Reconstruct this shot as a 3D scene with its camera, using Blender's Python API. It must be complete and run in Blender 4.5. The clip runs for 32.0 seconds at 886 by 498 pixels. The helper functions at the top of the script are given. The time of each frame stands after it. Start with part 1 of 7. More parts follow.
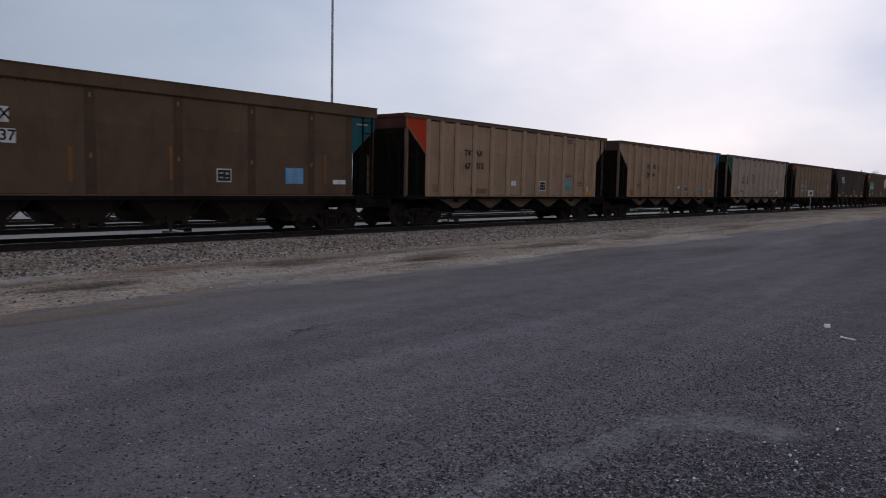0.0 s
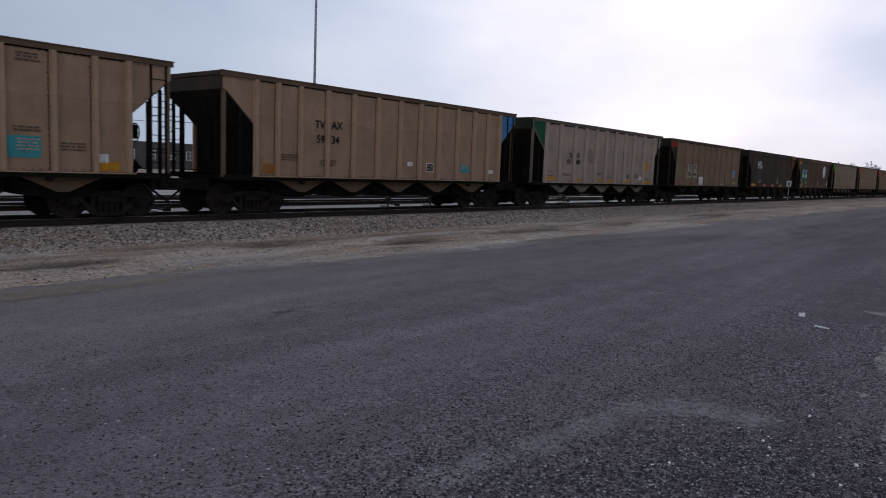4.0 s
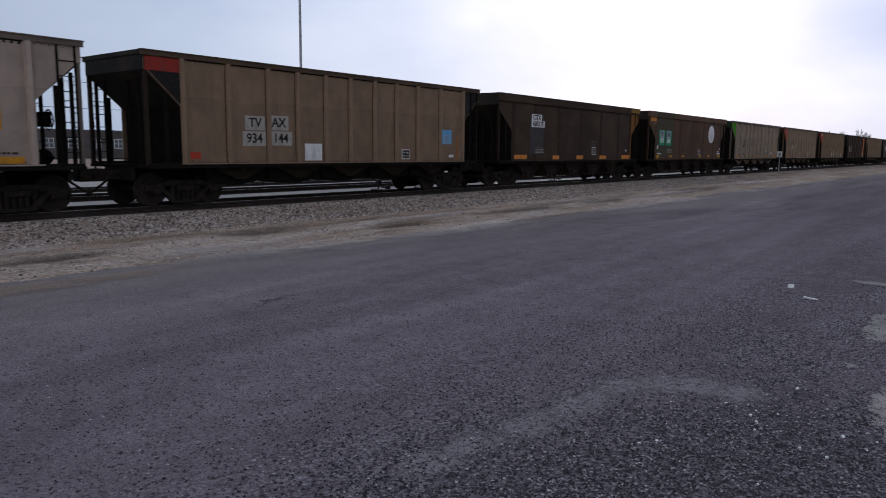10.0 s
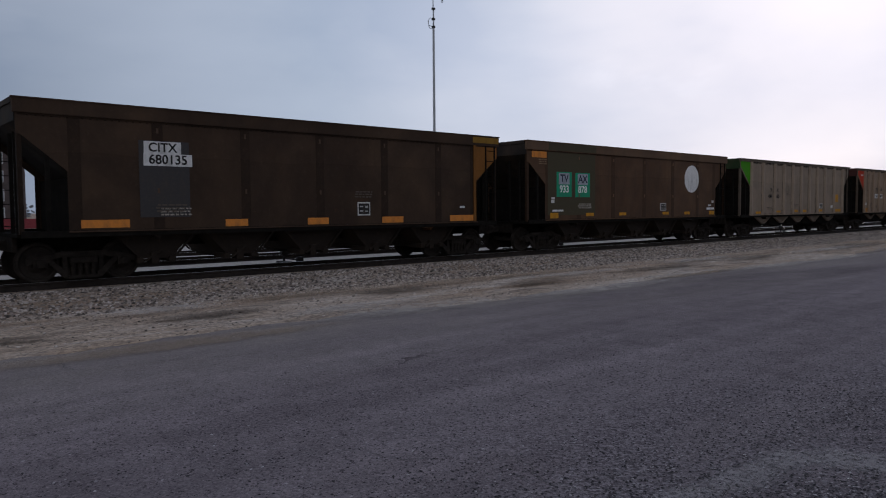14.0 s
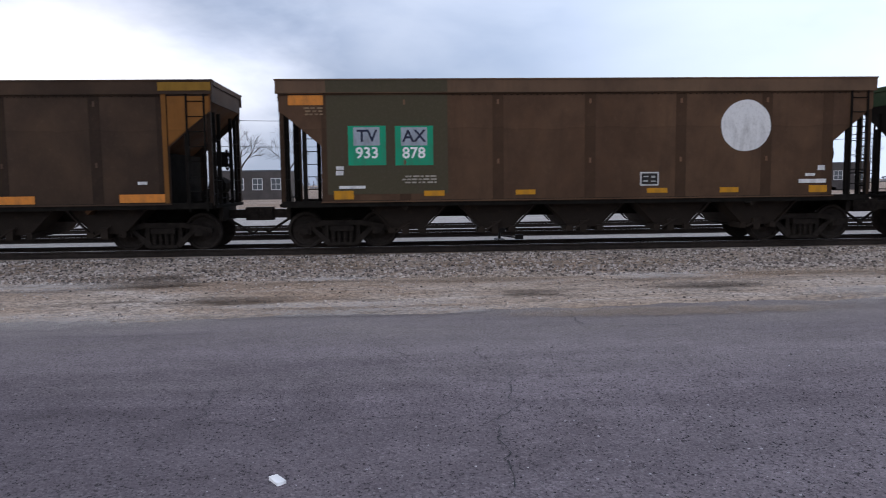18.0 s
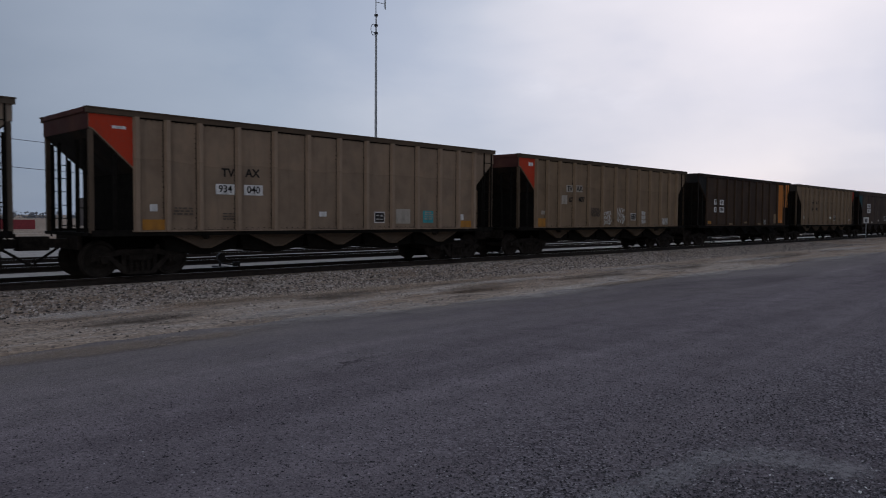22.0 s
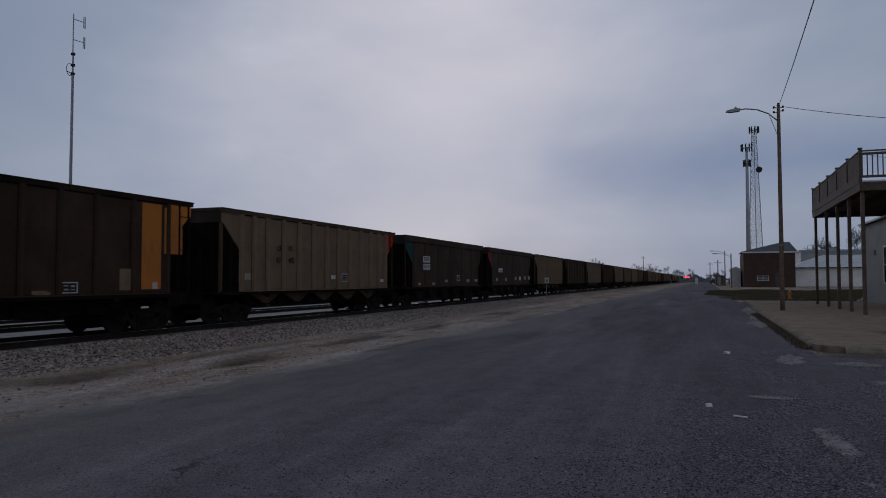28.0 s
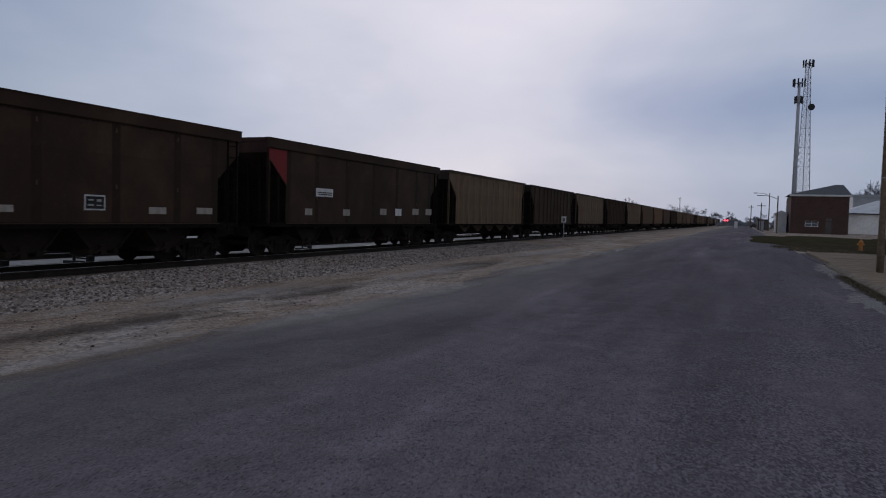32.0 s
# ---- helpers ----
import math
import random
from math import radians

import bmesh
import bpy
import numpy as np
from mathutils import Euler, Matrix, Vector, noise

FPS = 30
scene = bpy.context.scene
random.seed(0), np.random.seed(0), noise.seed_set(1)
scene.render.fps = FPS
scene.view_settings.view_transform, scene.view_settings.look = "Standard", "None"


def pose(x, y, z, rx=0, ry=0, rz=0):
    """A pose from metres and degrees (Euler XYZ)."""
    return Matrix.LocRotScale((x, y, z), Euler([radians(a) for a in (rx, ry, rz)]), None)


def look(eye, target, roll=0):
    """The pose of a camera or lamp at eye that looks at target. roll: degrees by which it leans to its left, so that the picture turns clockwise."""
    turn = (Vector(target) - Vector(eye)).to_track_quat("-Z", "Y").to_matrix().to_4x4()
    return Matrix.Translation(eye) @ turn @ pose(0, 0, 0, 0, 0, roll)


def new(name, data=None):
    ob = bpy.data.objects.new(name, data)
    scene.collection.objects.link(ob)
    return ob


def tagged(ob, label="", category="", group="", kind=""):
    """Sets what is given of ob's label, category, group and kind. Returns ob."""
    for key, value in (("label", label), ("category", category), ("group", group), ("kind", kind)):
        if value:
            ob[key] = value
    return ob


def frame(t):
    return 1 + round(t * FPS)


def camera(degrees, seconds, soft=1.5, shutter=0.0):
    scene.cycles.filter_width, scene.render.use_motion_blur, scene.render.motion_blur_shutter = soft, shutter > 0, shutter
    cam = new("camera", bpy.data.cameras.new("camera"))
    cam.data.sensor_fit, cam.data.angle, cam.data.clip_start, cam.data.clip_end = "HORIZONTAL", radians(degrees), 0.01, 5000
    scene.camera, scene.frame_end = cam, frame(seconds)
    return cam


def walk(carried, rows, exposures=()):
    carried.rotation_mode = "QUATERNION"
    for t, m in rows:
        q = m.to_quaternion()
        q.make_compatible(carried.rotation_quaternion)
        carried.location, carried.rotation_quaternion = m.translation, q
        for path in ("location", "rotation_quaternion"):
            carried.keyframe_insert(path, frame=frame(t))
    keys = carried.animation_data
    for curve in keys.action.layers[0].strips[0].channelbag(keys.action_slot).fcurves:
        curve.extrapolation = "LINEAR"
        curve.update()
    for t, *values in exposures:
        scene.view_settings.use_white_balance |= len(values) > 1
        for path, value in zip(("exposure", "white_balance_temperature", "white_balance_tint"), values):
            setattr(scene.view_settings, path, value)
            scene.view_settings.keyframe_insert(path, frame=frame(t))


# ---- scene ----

cam = camera(63.13, 32.0, soft=1.0, shutter=0.2)
# seconds, x, y, z, yaw to the left of +y, pitch, roll
PATH = [
    (0, 0.005, 0.004, 1.606, 40.31, -5.09, 1.20),
    (0.5, -0.002, 0.009, 1.609, 39.29, -5.34, 1.61),
    (1, -0.006, 0.004, 1.605, 39.48, -5.53, 1.98),
    (1.5, 0.002, 0.004, 1.608, 39.47, -5.34, 1.86),
    (2, 0.008, -0.001, 1.608, 39.86, -5.53, 1.87),
    (2.5, 0.009, 0.005, 1.605, 39.46, -5.36, 1.25),
    (3, 0.001, 0.006, 1.601, 39.58, -5.97, 1.53),
    (3.5, -0.000, -0.001, 1.602, 39.73, -6.33, 1.93),
    (4, -0.001, 0.003, 1.604, 38.77, -6.30, 2.26),
    (4.5, 0.008, 0.008, 1.612, 36.64, -5.71, 1.25),
    (6.5, 0.064, 0.052, 1.600, 37.23, -3.12, -0.16),
    (7, 0.046, 0.120, 1.622, 38.55, -3.40, -0.53),
    (7.5, 0.069, 0.172, 1.602, 40.78, -5.71, 0.90),
    (8, 0.101, 0.179, 1.625, 42.91, -6.39, -0.77),
    (8.5, 0.096, 0.185, 1.613, 41.21, -6.93, -0.10),
    (9, 0.076, 0.178, 1.623, 39.89, -7.28, 0.98),
    (9.5, 0.017, 0.130, 1.615, 39.55, -7.75, 1.83),
    (10, 0.030, 0.082, 1.620, 38.26, -7.80, 0.55),
    (10.5, -0.001, 0.035, 1.622, 38.82, -5.67, -0.19),
    (11, 0.001, 0.024, 1.636, 40.86, -4.86, -0.71),
    (11.5, 0.016, 0.012, 1.630, 42.23, -4.27, -1.00),
    (12, 0.013, 0.019, 1.636, 42.11, -4.08, -1.17),
    (12.5, 0.003, 0.009, 1.636, 42.59, -3.08, -0.84),
    (13, -0.033, 0.017, 1.622, 43.64, -2.80, -0.49),
    (13.5, -0.047, 0.010, 1.615, 45.99, -2.97, -0.45),
    (14, -0.041, -0.004, 1.621, 48.54, -3.14, -0.47),
    (14.5, -0.109, -0.045, 1.594, 55.55, -5.57, -0.07),
    (16.5, -0.128, 0.010, 1.607, 85.66, -6.10, -0.86),
    (17, -0.104, -0.016, 1.601, 85.82, -5.90, -0.81),
    (17.5, -0.094, -0.025, 1.595, 86.37, -5.72, -0.71),
    (18, -0.090, -0.019, 1.608, 86.86, -5.20, -0.70),
    (18.5, -0.115, 0.013, 1.599, 87.58, -4.45, -0.58),
    (19, -0.134, 0.036, 1.585, 84.92, -3.20, -1.34),
    (19.5, -0.075, -0.013, 1.600, 68.58, -0.74, -0.51),
    (20, 0.054, 0.004, 1.616, 51.96, -0.41, -0.14),
    (20.5, -0.035, -0.011, 1.624, 43.33, -2.82, 1.99),
    (21, -0.172, 0.046, 1.608, 41.50, -3.14, 1.27),
    (21.5, -0.080, 0.021, 1.589, 44.10, -1.80, 0.69),
    (22, -0.028, -0.007, 1.589, 43.80, -2.55, 0.38),
    (22.5, -0.036, -0.091, 1.592, 36.39, -2.65, 0.23),
    (23, -0.223, -0.081, 1.568, 32.46, -1.67, 0.47),
    (23.5, -0.552, -0.108, 1.515, 34.44, 2.82, 1.69),
    (24, -0.958, -0.123, 1.503, 27.86, 3.76, 0.77),
    (24.5, -1.358, -0.101, 1.503, 27.66, 2.37, 2.63),
    (26.5, -1.865, -0.068, 1.548, 29.41, -2.39, 1.44),
    (27, -1.891, -0.138, 1.578, 23.88, 0.93, -1.64),
    (27.5, -1.965, -0.249, 1.590, 20.68, 0.89, 0.95),
    (28, -1.986, -0.113, 1.578, 20.03, 2.47, -0.09),
    (28.5, -2.007, -0.127, 1.571, 19.62, 2.91, 0.56),
    (29, -2.001, -0.141, 1.575, 17.01, 2.90, 0.98),
    (29.5, -1.959, -0.196, 1.579, 15.29, 2.96, 1.99),
    (30, -1.960, -0.063, 1.576, 13.88, 2.76, 0.91),
    (30.5, -1.970, -0.045, 1.570, 12.79, 0.83, -0.01),
    (30.8, -2.00, 0.60, 1.575, 13.99, -1.30, 0.35),
    (31, -2.09, 2.50, 1.58, 15.67, -1.95, 0.60),
    (31.2, -2.26, 4.70, 1.585, 17.32, -2.25, 0.85),
    (31.4, -2.40, 6.40, 1.59, 18.66, -2.50, 1.05),
    (31.6, -2.57, 8.10, 1.60, 20.54, -2.55, 1.2),
    (31.8, -2.69, 9.30, 1.605, 21.51, -2.45, 1.35),
    (32, -2.80, 10.20, 1.61, 22.56, -2.65, 1.5),
]
walk(cam, [(t, pose(x, y, z, 90 + pitch, 0, yaw) @ pose(0, 0, 0, 0, 0, roll)) for t, x, y, z, yaw, pitch, roll in PATH],
     exposures=[(0, 0.13, 6350, 13), (3, 0.18, 6300, 13), (4.5, 0.28, 6250, 13), (6.5, -0.18, 6300, 13), (7.2, -0.12, 6300, 13), (8, 0.36, 6200, 14), (10, 0.40, 6150, 14), (11, 0.33, 6250, 14), (12, 0.06, 6250, 13), (13, -0.03, 6250, 12), (14, 0.12, 6250, 13), (16.5, 1.24, 6250, 14), (18.5, 1.22, 6250, 14), (20.0, 0.03, 6300, 12), (21.0, -0.07, 6250, 12), (22.5, -0.1, 6200, 12), (24, -0.82, 5900, 12), (27, -0.74, 5900, 12), (30.5, -0.8, 5900, 12), (31.0, -0.6, 6000, 13), (31.5, -0.4, 6000, 12), (32, -0.32, 6000, 13)])

# ---------------------------------------------------------------- world and light
world = bpy.data.worlds.new("overcast_dusk")
scene.world = world
world.use_nodes = True
wn, wl = world.node_tree.nodes, world.node_tree.links
wn.clear()
SUN_EL, SUN_AZ = radians(13), radians(20)          # low behind the cloud, somewhat to the left of +y
SUN_WAY = Vector((-math.sin(SUN_AZ) * math.cos(SUN_EL), math.cos(SUN_AZ) * math.cos(SUN_EL), math.sin(SUN_EL)))


def wnode(kind, **values):
    n = wn.new("ShaderNode" + kind)
    for key, value in values.items():
        n.inputs[key.replace("_", " ")].default_value = value
    return n


def wmix(kind, fac, a, b):
    m = wn.new("ShaderNodeMix")
    m.data_type, m.blend_type = "RGBA", kind
    for slot, v in ((0, fac), (6, a), (7, b)):
        if isinstance(v, (int, float)):
            m.inputs[slot].default_value = v
        elif isinstance(v, tuple):
            m.inputs[slot].default_value = (*v, 1)
        else:
            wl.new(v, m.inputs[slot])
    return m.outputs[2]


def wramp(fac, stops):
    r = wn.new("ShaderNodeValToRGB")
    el = r.color_ramp.elements
    while len(el) < len(stops):
        el.new(0.5)
    for e, (p, c) in zip(el, stops):
        e.position, e.color = p, (*c, 1)
    wl.new(fac, r.inputs["Fac"])
    return r.outputs["Color"]


def wnoise(scale, stretch, shift, detail, rough, distort):
    mp = wnode("Mapping", Scale=stretch, Location=shift)
    wl.new(w_dir, mp.inputs["Vector"])
    n = wnode("TexNoise", Scale=scale, Detail=detail, Roughness=rough, Distortion=distort)
    wl.new(mp.outputs["Vector"], n.inputs["Vector"])
    return n.outputs["Fac"]


w_out, w_bg, w_sky = wn.new("ShaderNodeOutputWorld"), wn.new("ShaderNodeBackground"), wn.new("ShaderNodeTexSky")
w_sky.sky_type, w_sky.sun_disc, w_sky.sun_elevation, w_sky.sun_rotation = "NISHITA", False, SUN_EL, -SUN_AZ
w_dir = wn.new("ShaderNodeTexCoord").outputs["Generated"]
# the cloud deck is thin and bright round the hidden sun, and grows darker away from it
w_dot = wn.new("ShaderNodeVectorMath")
w_dot.operation = "DOT_PRODUCT"
w_dot.inputs[1].default_value = SUN_WAY
wl.new(w_dir, w_dot.inputs[0])
w_half = wn.new("ShaderNodeMath")
w_half.operation = "MULTIPLY_ADD"
w_half.inputs[1].default_value, w_half.inputs[2].default_value = 0.5, 0.5
wl.new(w_dot.outputs["Value"], w_half.inputs[0])
# opposite the sun, out of view, it is raised again to light -y faces
w_deck = wramp(w_half.outputs["Value"], [(0.0, (0.68, 0.71, 0.76)), (0.28, (0.35, 0.375, 0.425)), (0.50, (0.16, 0.182, 0.225)), (0.60, (0.172, 0.203, 0.256)), (0.75, (0.222, 0.266, 0.336)), (0.90, (0.375, 0.435, 0.525)), (0.965, (0.59, 0.622, 0.70)), (1.0, (0.90, 0.855, 0.89))])
w_soft = wnoise(1.3, (1, 1, 2.4), (0.3, 1.2, 0.1), 4, 0.5, 0.4)
w_fine = wnoise(2.2, (1, 1, 2.2), (1.35, 0.2, 0.0), 5, 0.5, 0.2)
w_cloud = wmix("MULTIPLY", 1.0, w_deck, wramp(w_soft, [(0.32, (0.80, 0.84, 0.90)), (0.50, (1.0, 1.0, 1.0)), (0.68, (1.12, 1.10, 1.08))]))
w_cloud = wmix("MULTIPLY", 1.0, w_cloud, wramp(w_fine, [(0.34, (0.83, 0.865, 0.915)), (0.50, (1.0, 1.0, 1.0)), (0.66, (1.09, 1.075, 1.06))]))
# breaks in the deck show brighter, whiter cloud tops
w_gap = wramp(wnoise(1.15, (1, 1, 2.0), (2.4, 0.7, 0.35), 7, 0.55, 0.3), [(0.53, (0, 0, 0)), (0.66, (0.14, 0.135, 0.13))])
w_cloud = wmix("ADD", 1.0, w_cloud, w_gap)
# the unseen sky on the +x side is brightened to light the near car sides
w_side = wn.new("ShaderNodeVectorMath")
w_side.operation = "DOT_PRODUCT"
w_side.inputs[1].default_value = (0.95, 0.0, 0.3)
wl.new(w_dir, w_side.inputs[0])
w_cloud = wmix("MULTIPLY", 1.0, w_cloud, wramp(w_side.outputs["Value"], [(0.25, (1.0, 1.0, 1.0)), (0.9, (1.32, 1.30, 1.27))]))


def wcloud(base, azimuth, elevation, flat, size, soft, tint, kind="MULTIPLY"):
    """A cloud of its own in the deck: a flattened, ragged patch at an azimuth to the left of +y."""
    squash = wnode("Mapping", Scale=(1.0, 1.0, flat))
    squash.vector_type = "POINT"
    wl.new(w_dir, squash.inputs["Vector"])
    d = wn.new("ShaderNodeVectorMath")
    d.operation = "DISTANCE"
    az, el = radians(azimuth), radians(elevation)
    d.inputs[1].default_value = (-math.sin(az) * math.cos(el), math.cos(az) * math.cos(el), math.sin(el) * flat)
    wl.new(squash.outputs["Vector"], d.inputs[0])
    rough = wmix("ADD", 1.0, d.outputs["Value"], wmix("MULTIPLY", 1.0, wnoise(3.4, (1, 1, 2.6), (0.4 + azimuth * 0.01, 0.1, 0.0), 7, 0.55, 0.4), (soft, soft, soft)))
    rest = (1.0, 1.0, 1.0) if kind == "MULTIPLY" else (0.0, 0.0, 0.0)
    return wmix(kind, 1.0, base, wramp(rough, [(max(size * 0.35, 0.01), tint), (size, rest)]))


# low blue-grey cloud banks beyond the end of the street, and the hazy foot of the sky there
w_cloud = wcloud(w_cloud, -8, 8.5, 9.0, 0.80, 0.46, (0.66, 0.73, 0.85))
w_cloud = wcloud(w_cloud, 8, -1.0, 7.0, 0.70, 0.25, (0.66, 0.72, 0.81))
# sunlit cumulus heads over the yard with a blue-grey gap between them
w_cloud = wcloud(w_cloud, 114, 8.0, 2.2, 0.55, 0.45, (0.34, 0.32, 0.30), "ADD")
w_cloud = wcloud(w_cloud, 90, 15.0, 2.0, 0.42, 0.40, (0.13, 0.125, 0.12), "ADD")
w_cloud = wcloud(w_cloud, 104, 14.5, 2.0, 0.42, 0.40, (0.66, 0.74, 0.86))
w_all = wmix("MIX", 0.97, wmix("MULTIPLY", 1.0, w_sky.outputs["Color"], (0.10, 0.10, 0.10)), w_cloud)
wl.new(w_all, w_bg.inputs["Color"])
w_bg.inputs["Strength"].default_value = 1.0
wl.new(w_bg.outputs["Background"], w_out.inputs["Surface"])

sun = new("sun", bpy.data.lights.new("sun", "SUN"))
sun.data.energy, sun.data.angle, sun.data.color = 0.35, radians(30), (1.0, 0.93, 0.88)
sun.matrix_world = look(SUN_WAY * 80, (0, 0, 0))


# ---------------------------------------------------------------- materials
def mat(name, build):
    m = bpy.data.materials.new(name)
    m.use_nodes = True
    t = m.node_tree
    build(t, t.nodes["Principled BSDF"])
    return m


def node(t, kind, **values):
    n = t.nodes.new("ShaderNode" + kind)
    for key, value in values.items():
        if key == "type":
            n.noise_dimensions = value
        else:
            n.inputs[key.replace("_", " ")].default_value = value
    return n


def coords(t, scale=(1, 1, 1), world_space=False):
    mp = node(t, "Mapping", Scale=scale)
    if world_space:
        t.links.new(t.nodes.new("ShaderNodeNewGeometry").outputs["Position"], mp.inputs["Vector"])
    else:
        t.links.new(t.nodes.new("ShaderNodeTexCoord").outputs["Object"], mp.inputs["Vector"])
    return mp.outputs["Vector"]


def noisy(t, scale, detail=5, rough=0.6, stretch=(1, 1, 1), ws=False, distort=0.0):
    n = node(t, "TexNoise", Scale=scale, Detail=detail, Roughness=rough, Distortion=distort)
    t.links.new(coords(t, stretch, ws), n.inputs["Vector"])
    return n.outputs["Fac"]


def ramp(t, fac, stops):
    r = t.nodes.new("ShaderNodeValToRGB")
    el = r.color_ramp.elements
    while len(el) < len(stops):
        el.new(0.5)
    for e, (p, c) in zip(el, stops):
        e.position, e.color = p, (*c, 1) if len(c) == 3 else c
    t.links.new(fac, r.inputs["Fac"])
    return r.outputs["Color"]


def blend(t, fac, a, b, kind="MIX"):
    m = t.nodes.new("ShaderNodeMix")
    m.data_type, m.blend_type = "RGBA", kind
    for s, v in ((0, fac), (6, a), (7, b)):
        if isinstance(v, (int, float)):
            m.inputs[s].default_value = v
        elif isinstance(v, tuple):
            m.inputs[s].default_value = (*v, 1)
        else:
            t.links.new(v, m.inputs[s])
    return m.outputs[2]


def relief(t, p, height, strength=0.4, distance=0.01):
    b = node(t, "Bump", Strength=strength, Distance=distance)
    t.links.new(height, b.inputs["Height"])
    t.links.new(b.outputs["Normal"], p.inputs["Normal"])


def simple(name, colour, rough=0.8, metal=0.0, vary=0.25, scale=6.0, bump=0.2, gloss=0.3):
    def build(t, p):
        n = noisy(t, scale, 6, 0.65)
        dark = tuple(c * (1 - vary) for c in colour)
        lite = tuple(min(1, c * (1 + vary)) for c in colour)
        big = noisy(t, scale * 0.17, 3)
        c = ramp(t, n, [(0.3, dark), (0.7, lite)])
        c = blend(t, 0.6, c, ramp(t, big, [(0.3, (0.72, 0.72, 0.72)), (0.7, (1.1, 1.1, 1.1))]), "MULTIPLY")
        t.links.new(c, p.inputs["Base Color"])
        p.inputs["Roughness"].default_value, p.inputs["Metallic"].default_value, p.inputs["Specular IOR Level"].default_value = rough, metal, gloss
        relief(t, p, n, bump, 0.004)
    return mat(name, build)


def car_paint_build(t, p):
    """Weathered freight-car paint: the object's own colour under coal dust, rust blooms and thin rain streaks."""
    oi = t.nodes.new("ShaderNodeObjectInfo")
    fine = noisy(t, 9, 8, 0.7)
    streak = noisy(t, 1.0, 7, 0.72, (3.4, 3.4, 0.30), distort=0.4)
    patch = noisy(t, 0.40, 6, 0.62, distort=0.5)
    cloud = noisy(t, 1.3, 6, 0.65, (1, 1, 0.8), distort=0.3)
    c = blend(t, 0.60, oi.outputs["Color"], ramp(t, patch, [(0.32, (0.66, 0.62, 0.60)), (0.68, (1.28, 1.24, 1.20))]), "MULTIPLY")
    c = blend(t, 0.75, c, ramp(t, cloud, [(0.34, (0.76, 0.75, 0.75)), (0.52, (1.0, 1.0, 1.0)), (0.68, (1.20, 1.17, 1.13))]), "MULTIPLY")
    c = blend(t, ramp(t, patch, [(0.48, (0, 0, 0)), (0.75, (0.30, 0.30, 0.30))]), c, (0.115, 0.068, 0.038))
    c = blend(t, ramp(t, streak, [(0.52, (0, 0, 0)), (0.80, (0.32, 0.32, 0.32))]), c, (0.028, 0.020, 0.014))
    c = blend(t, ramp(t, fine, [(0.55, (0, 0, 0)), (0.8, (0.16, 0.16, 0.16))]), c, (0.20, 0.13, 0.08))
    c = blend(t, ramp(t, noisy(t, 2.3, 8, 0.75), [(0.66, (0, 0, 0)), (0.75, (0.7, 0.7, 0.7))]), c, (0.085, 0.036, 0.015))
    sep = t.nodes.new("ShaderNodeSeparateXYZ")
    t.links.new(coords(t), sep.inputs[0])
    tide = t.nodes.new("ShaderNodeMath")
    tide.operation = "MULTIPLY_ADD"
    tide.inputs[1].default_value = 0.35
    t.links.new(noisy(t, 0.6, 3, 0.5, (1, 1, 0.2)), tide.inputs[0])
    t.links.new(sep.outputs["Z"], tide.inputs[2])
    level = node(t, "MapRange", From_Min=3.08, From_Max=3.20)
    t.links.new(tide.outputs[0], level.inputs["Value"])
    c = blend(t, 1.0, c, ramp(t, level.outputs["Result"], [(0.0, (0.97, 0.97, 0.97)), (0.45, (0.90, 0.89, 0.88)), (0.60, (1.06, 1.055, 1.05)), (1.0, (1.04, 1.035, 1.03))]), "MULTIPLY")
    t.links.new(c, p.inputs["Base Color"])
    t.links.new(ramp(t, cloud, [(0.3, (0.62, 0.62, 0.62)), (0.7, (0.85, 0.85, 0.85))]), p.inputs["Roughness"])
    p.inputs["Specular IOR Level"].default_value = 0.10
    relief(t, p, blend(t, 0.35, fine, cloud), 0.25, 0.012)


M_PAINT = mat("weathered_car_paint", car_paint_build)


def mark_build(t, p):
    oi = t.nodes.new("ShaderNodeObjectInfo")
    fine = noisy(t, 14, 8, 0.75)
    wash = noisy(t, 1.6, 7, 0.7, (2.2, 2.2, 0.7), distort=0.4)
    c = blend(t, ramp(t, fine, [(0.50, (0.0, 0.0, 0.0)), (0.82, (0.5, 0.5, 0.5))]), oi.outputs["Color"], (0.12, 0.085, 0.06))
    c = blend(t, ramp(t, wash, [(0.50, (0.0, 0.0, 0.0)), (0.76, (0.4, 0.4, 0.4))]), c, (0.075, 0.055, 0.042))
    t.links.new(c, p.inputs["Base Color"])
    p.inputs["Roughness"].default_value, p.inputs["Specular IOR Level"].default_value = 0.85, 0.15


M_MARK = mat("faded_marking_paint", mark_build)
M_DARK = simple("grimy_black_steel", (0.011, 0.0095, 0.008), 0.9, 0.0, 0.4, 5, gloss=0.04)
M_TRUCK = simple("greasy_truck_steel", (0.022, 0.0175, 0.0145), 0.85, 0.0, 0.5, 7, gloss=0.06)
M_WHEEL = simple("worn_wheel_steel", (0.027, 0.0215, 0.018), 0.8, 0.0, 0.4, 6, gloss=0.08)
M_RAIL = simple("rusty_rail_steel", (0.028, 0.021, 0.017), 0.8, 0.0, 0.35, 4, gloss=0.15)
M_RAILTOP = simple("polished_rail_head", (0.35, 0.34, 0.33), 0.35, 0.9, 0.15, 3, 0.05)
M_TIE = simple("creosoted_timber", (0.07, 0.052, 0.038), 0.9, 0.0, 0.5, 5)
M_PALESTEEL = simple("pale_grey_steel", (0.38, 0.39, 0.41), 0.6, 0.0, 0.1, 3, 0.05)
M_GALV = simple("dull_galvanised_steel", (0.30, 0.31, 0.32), 0.5, 0.5, 0.2, 5)
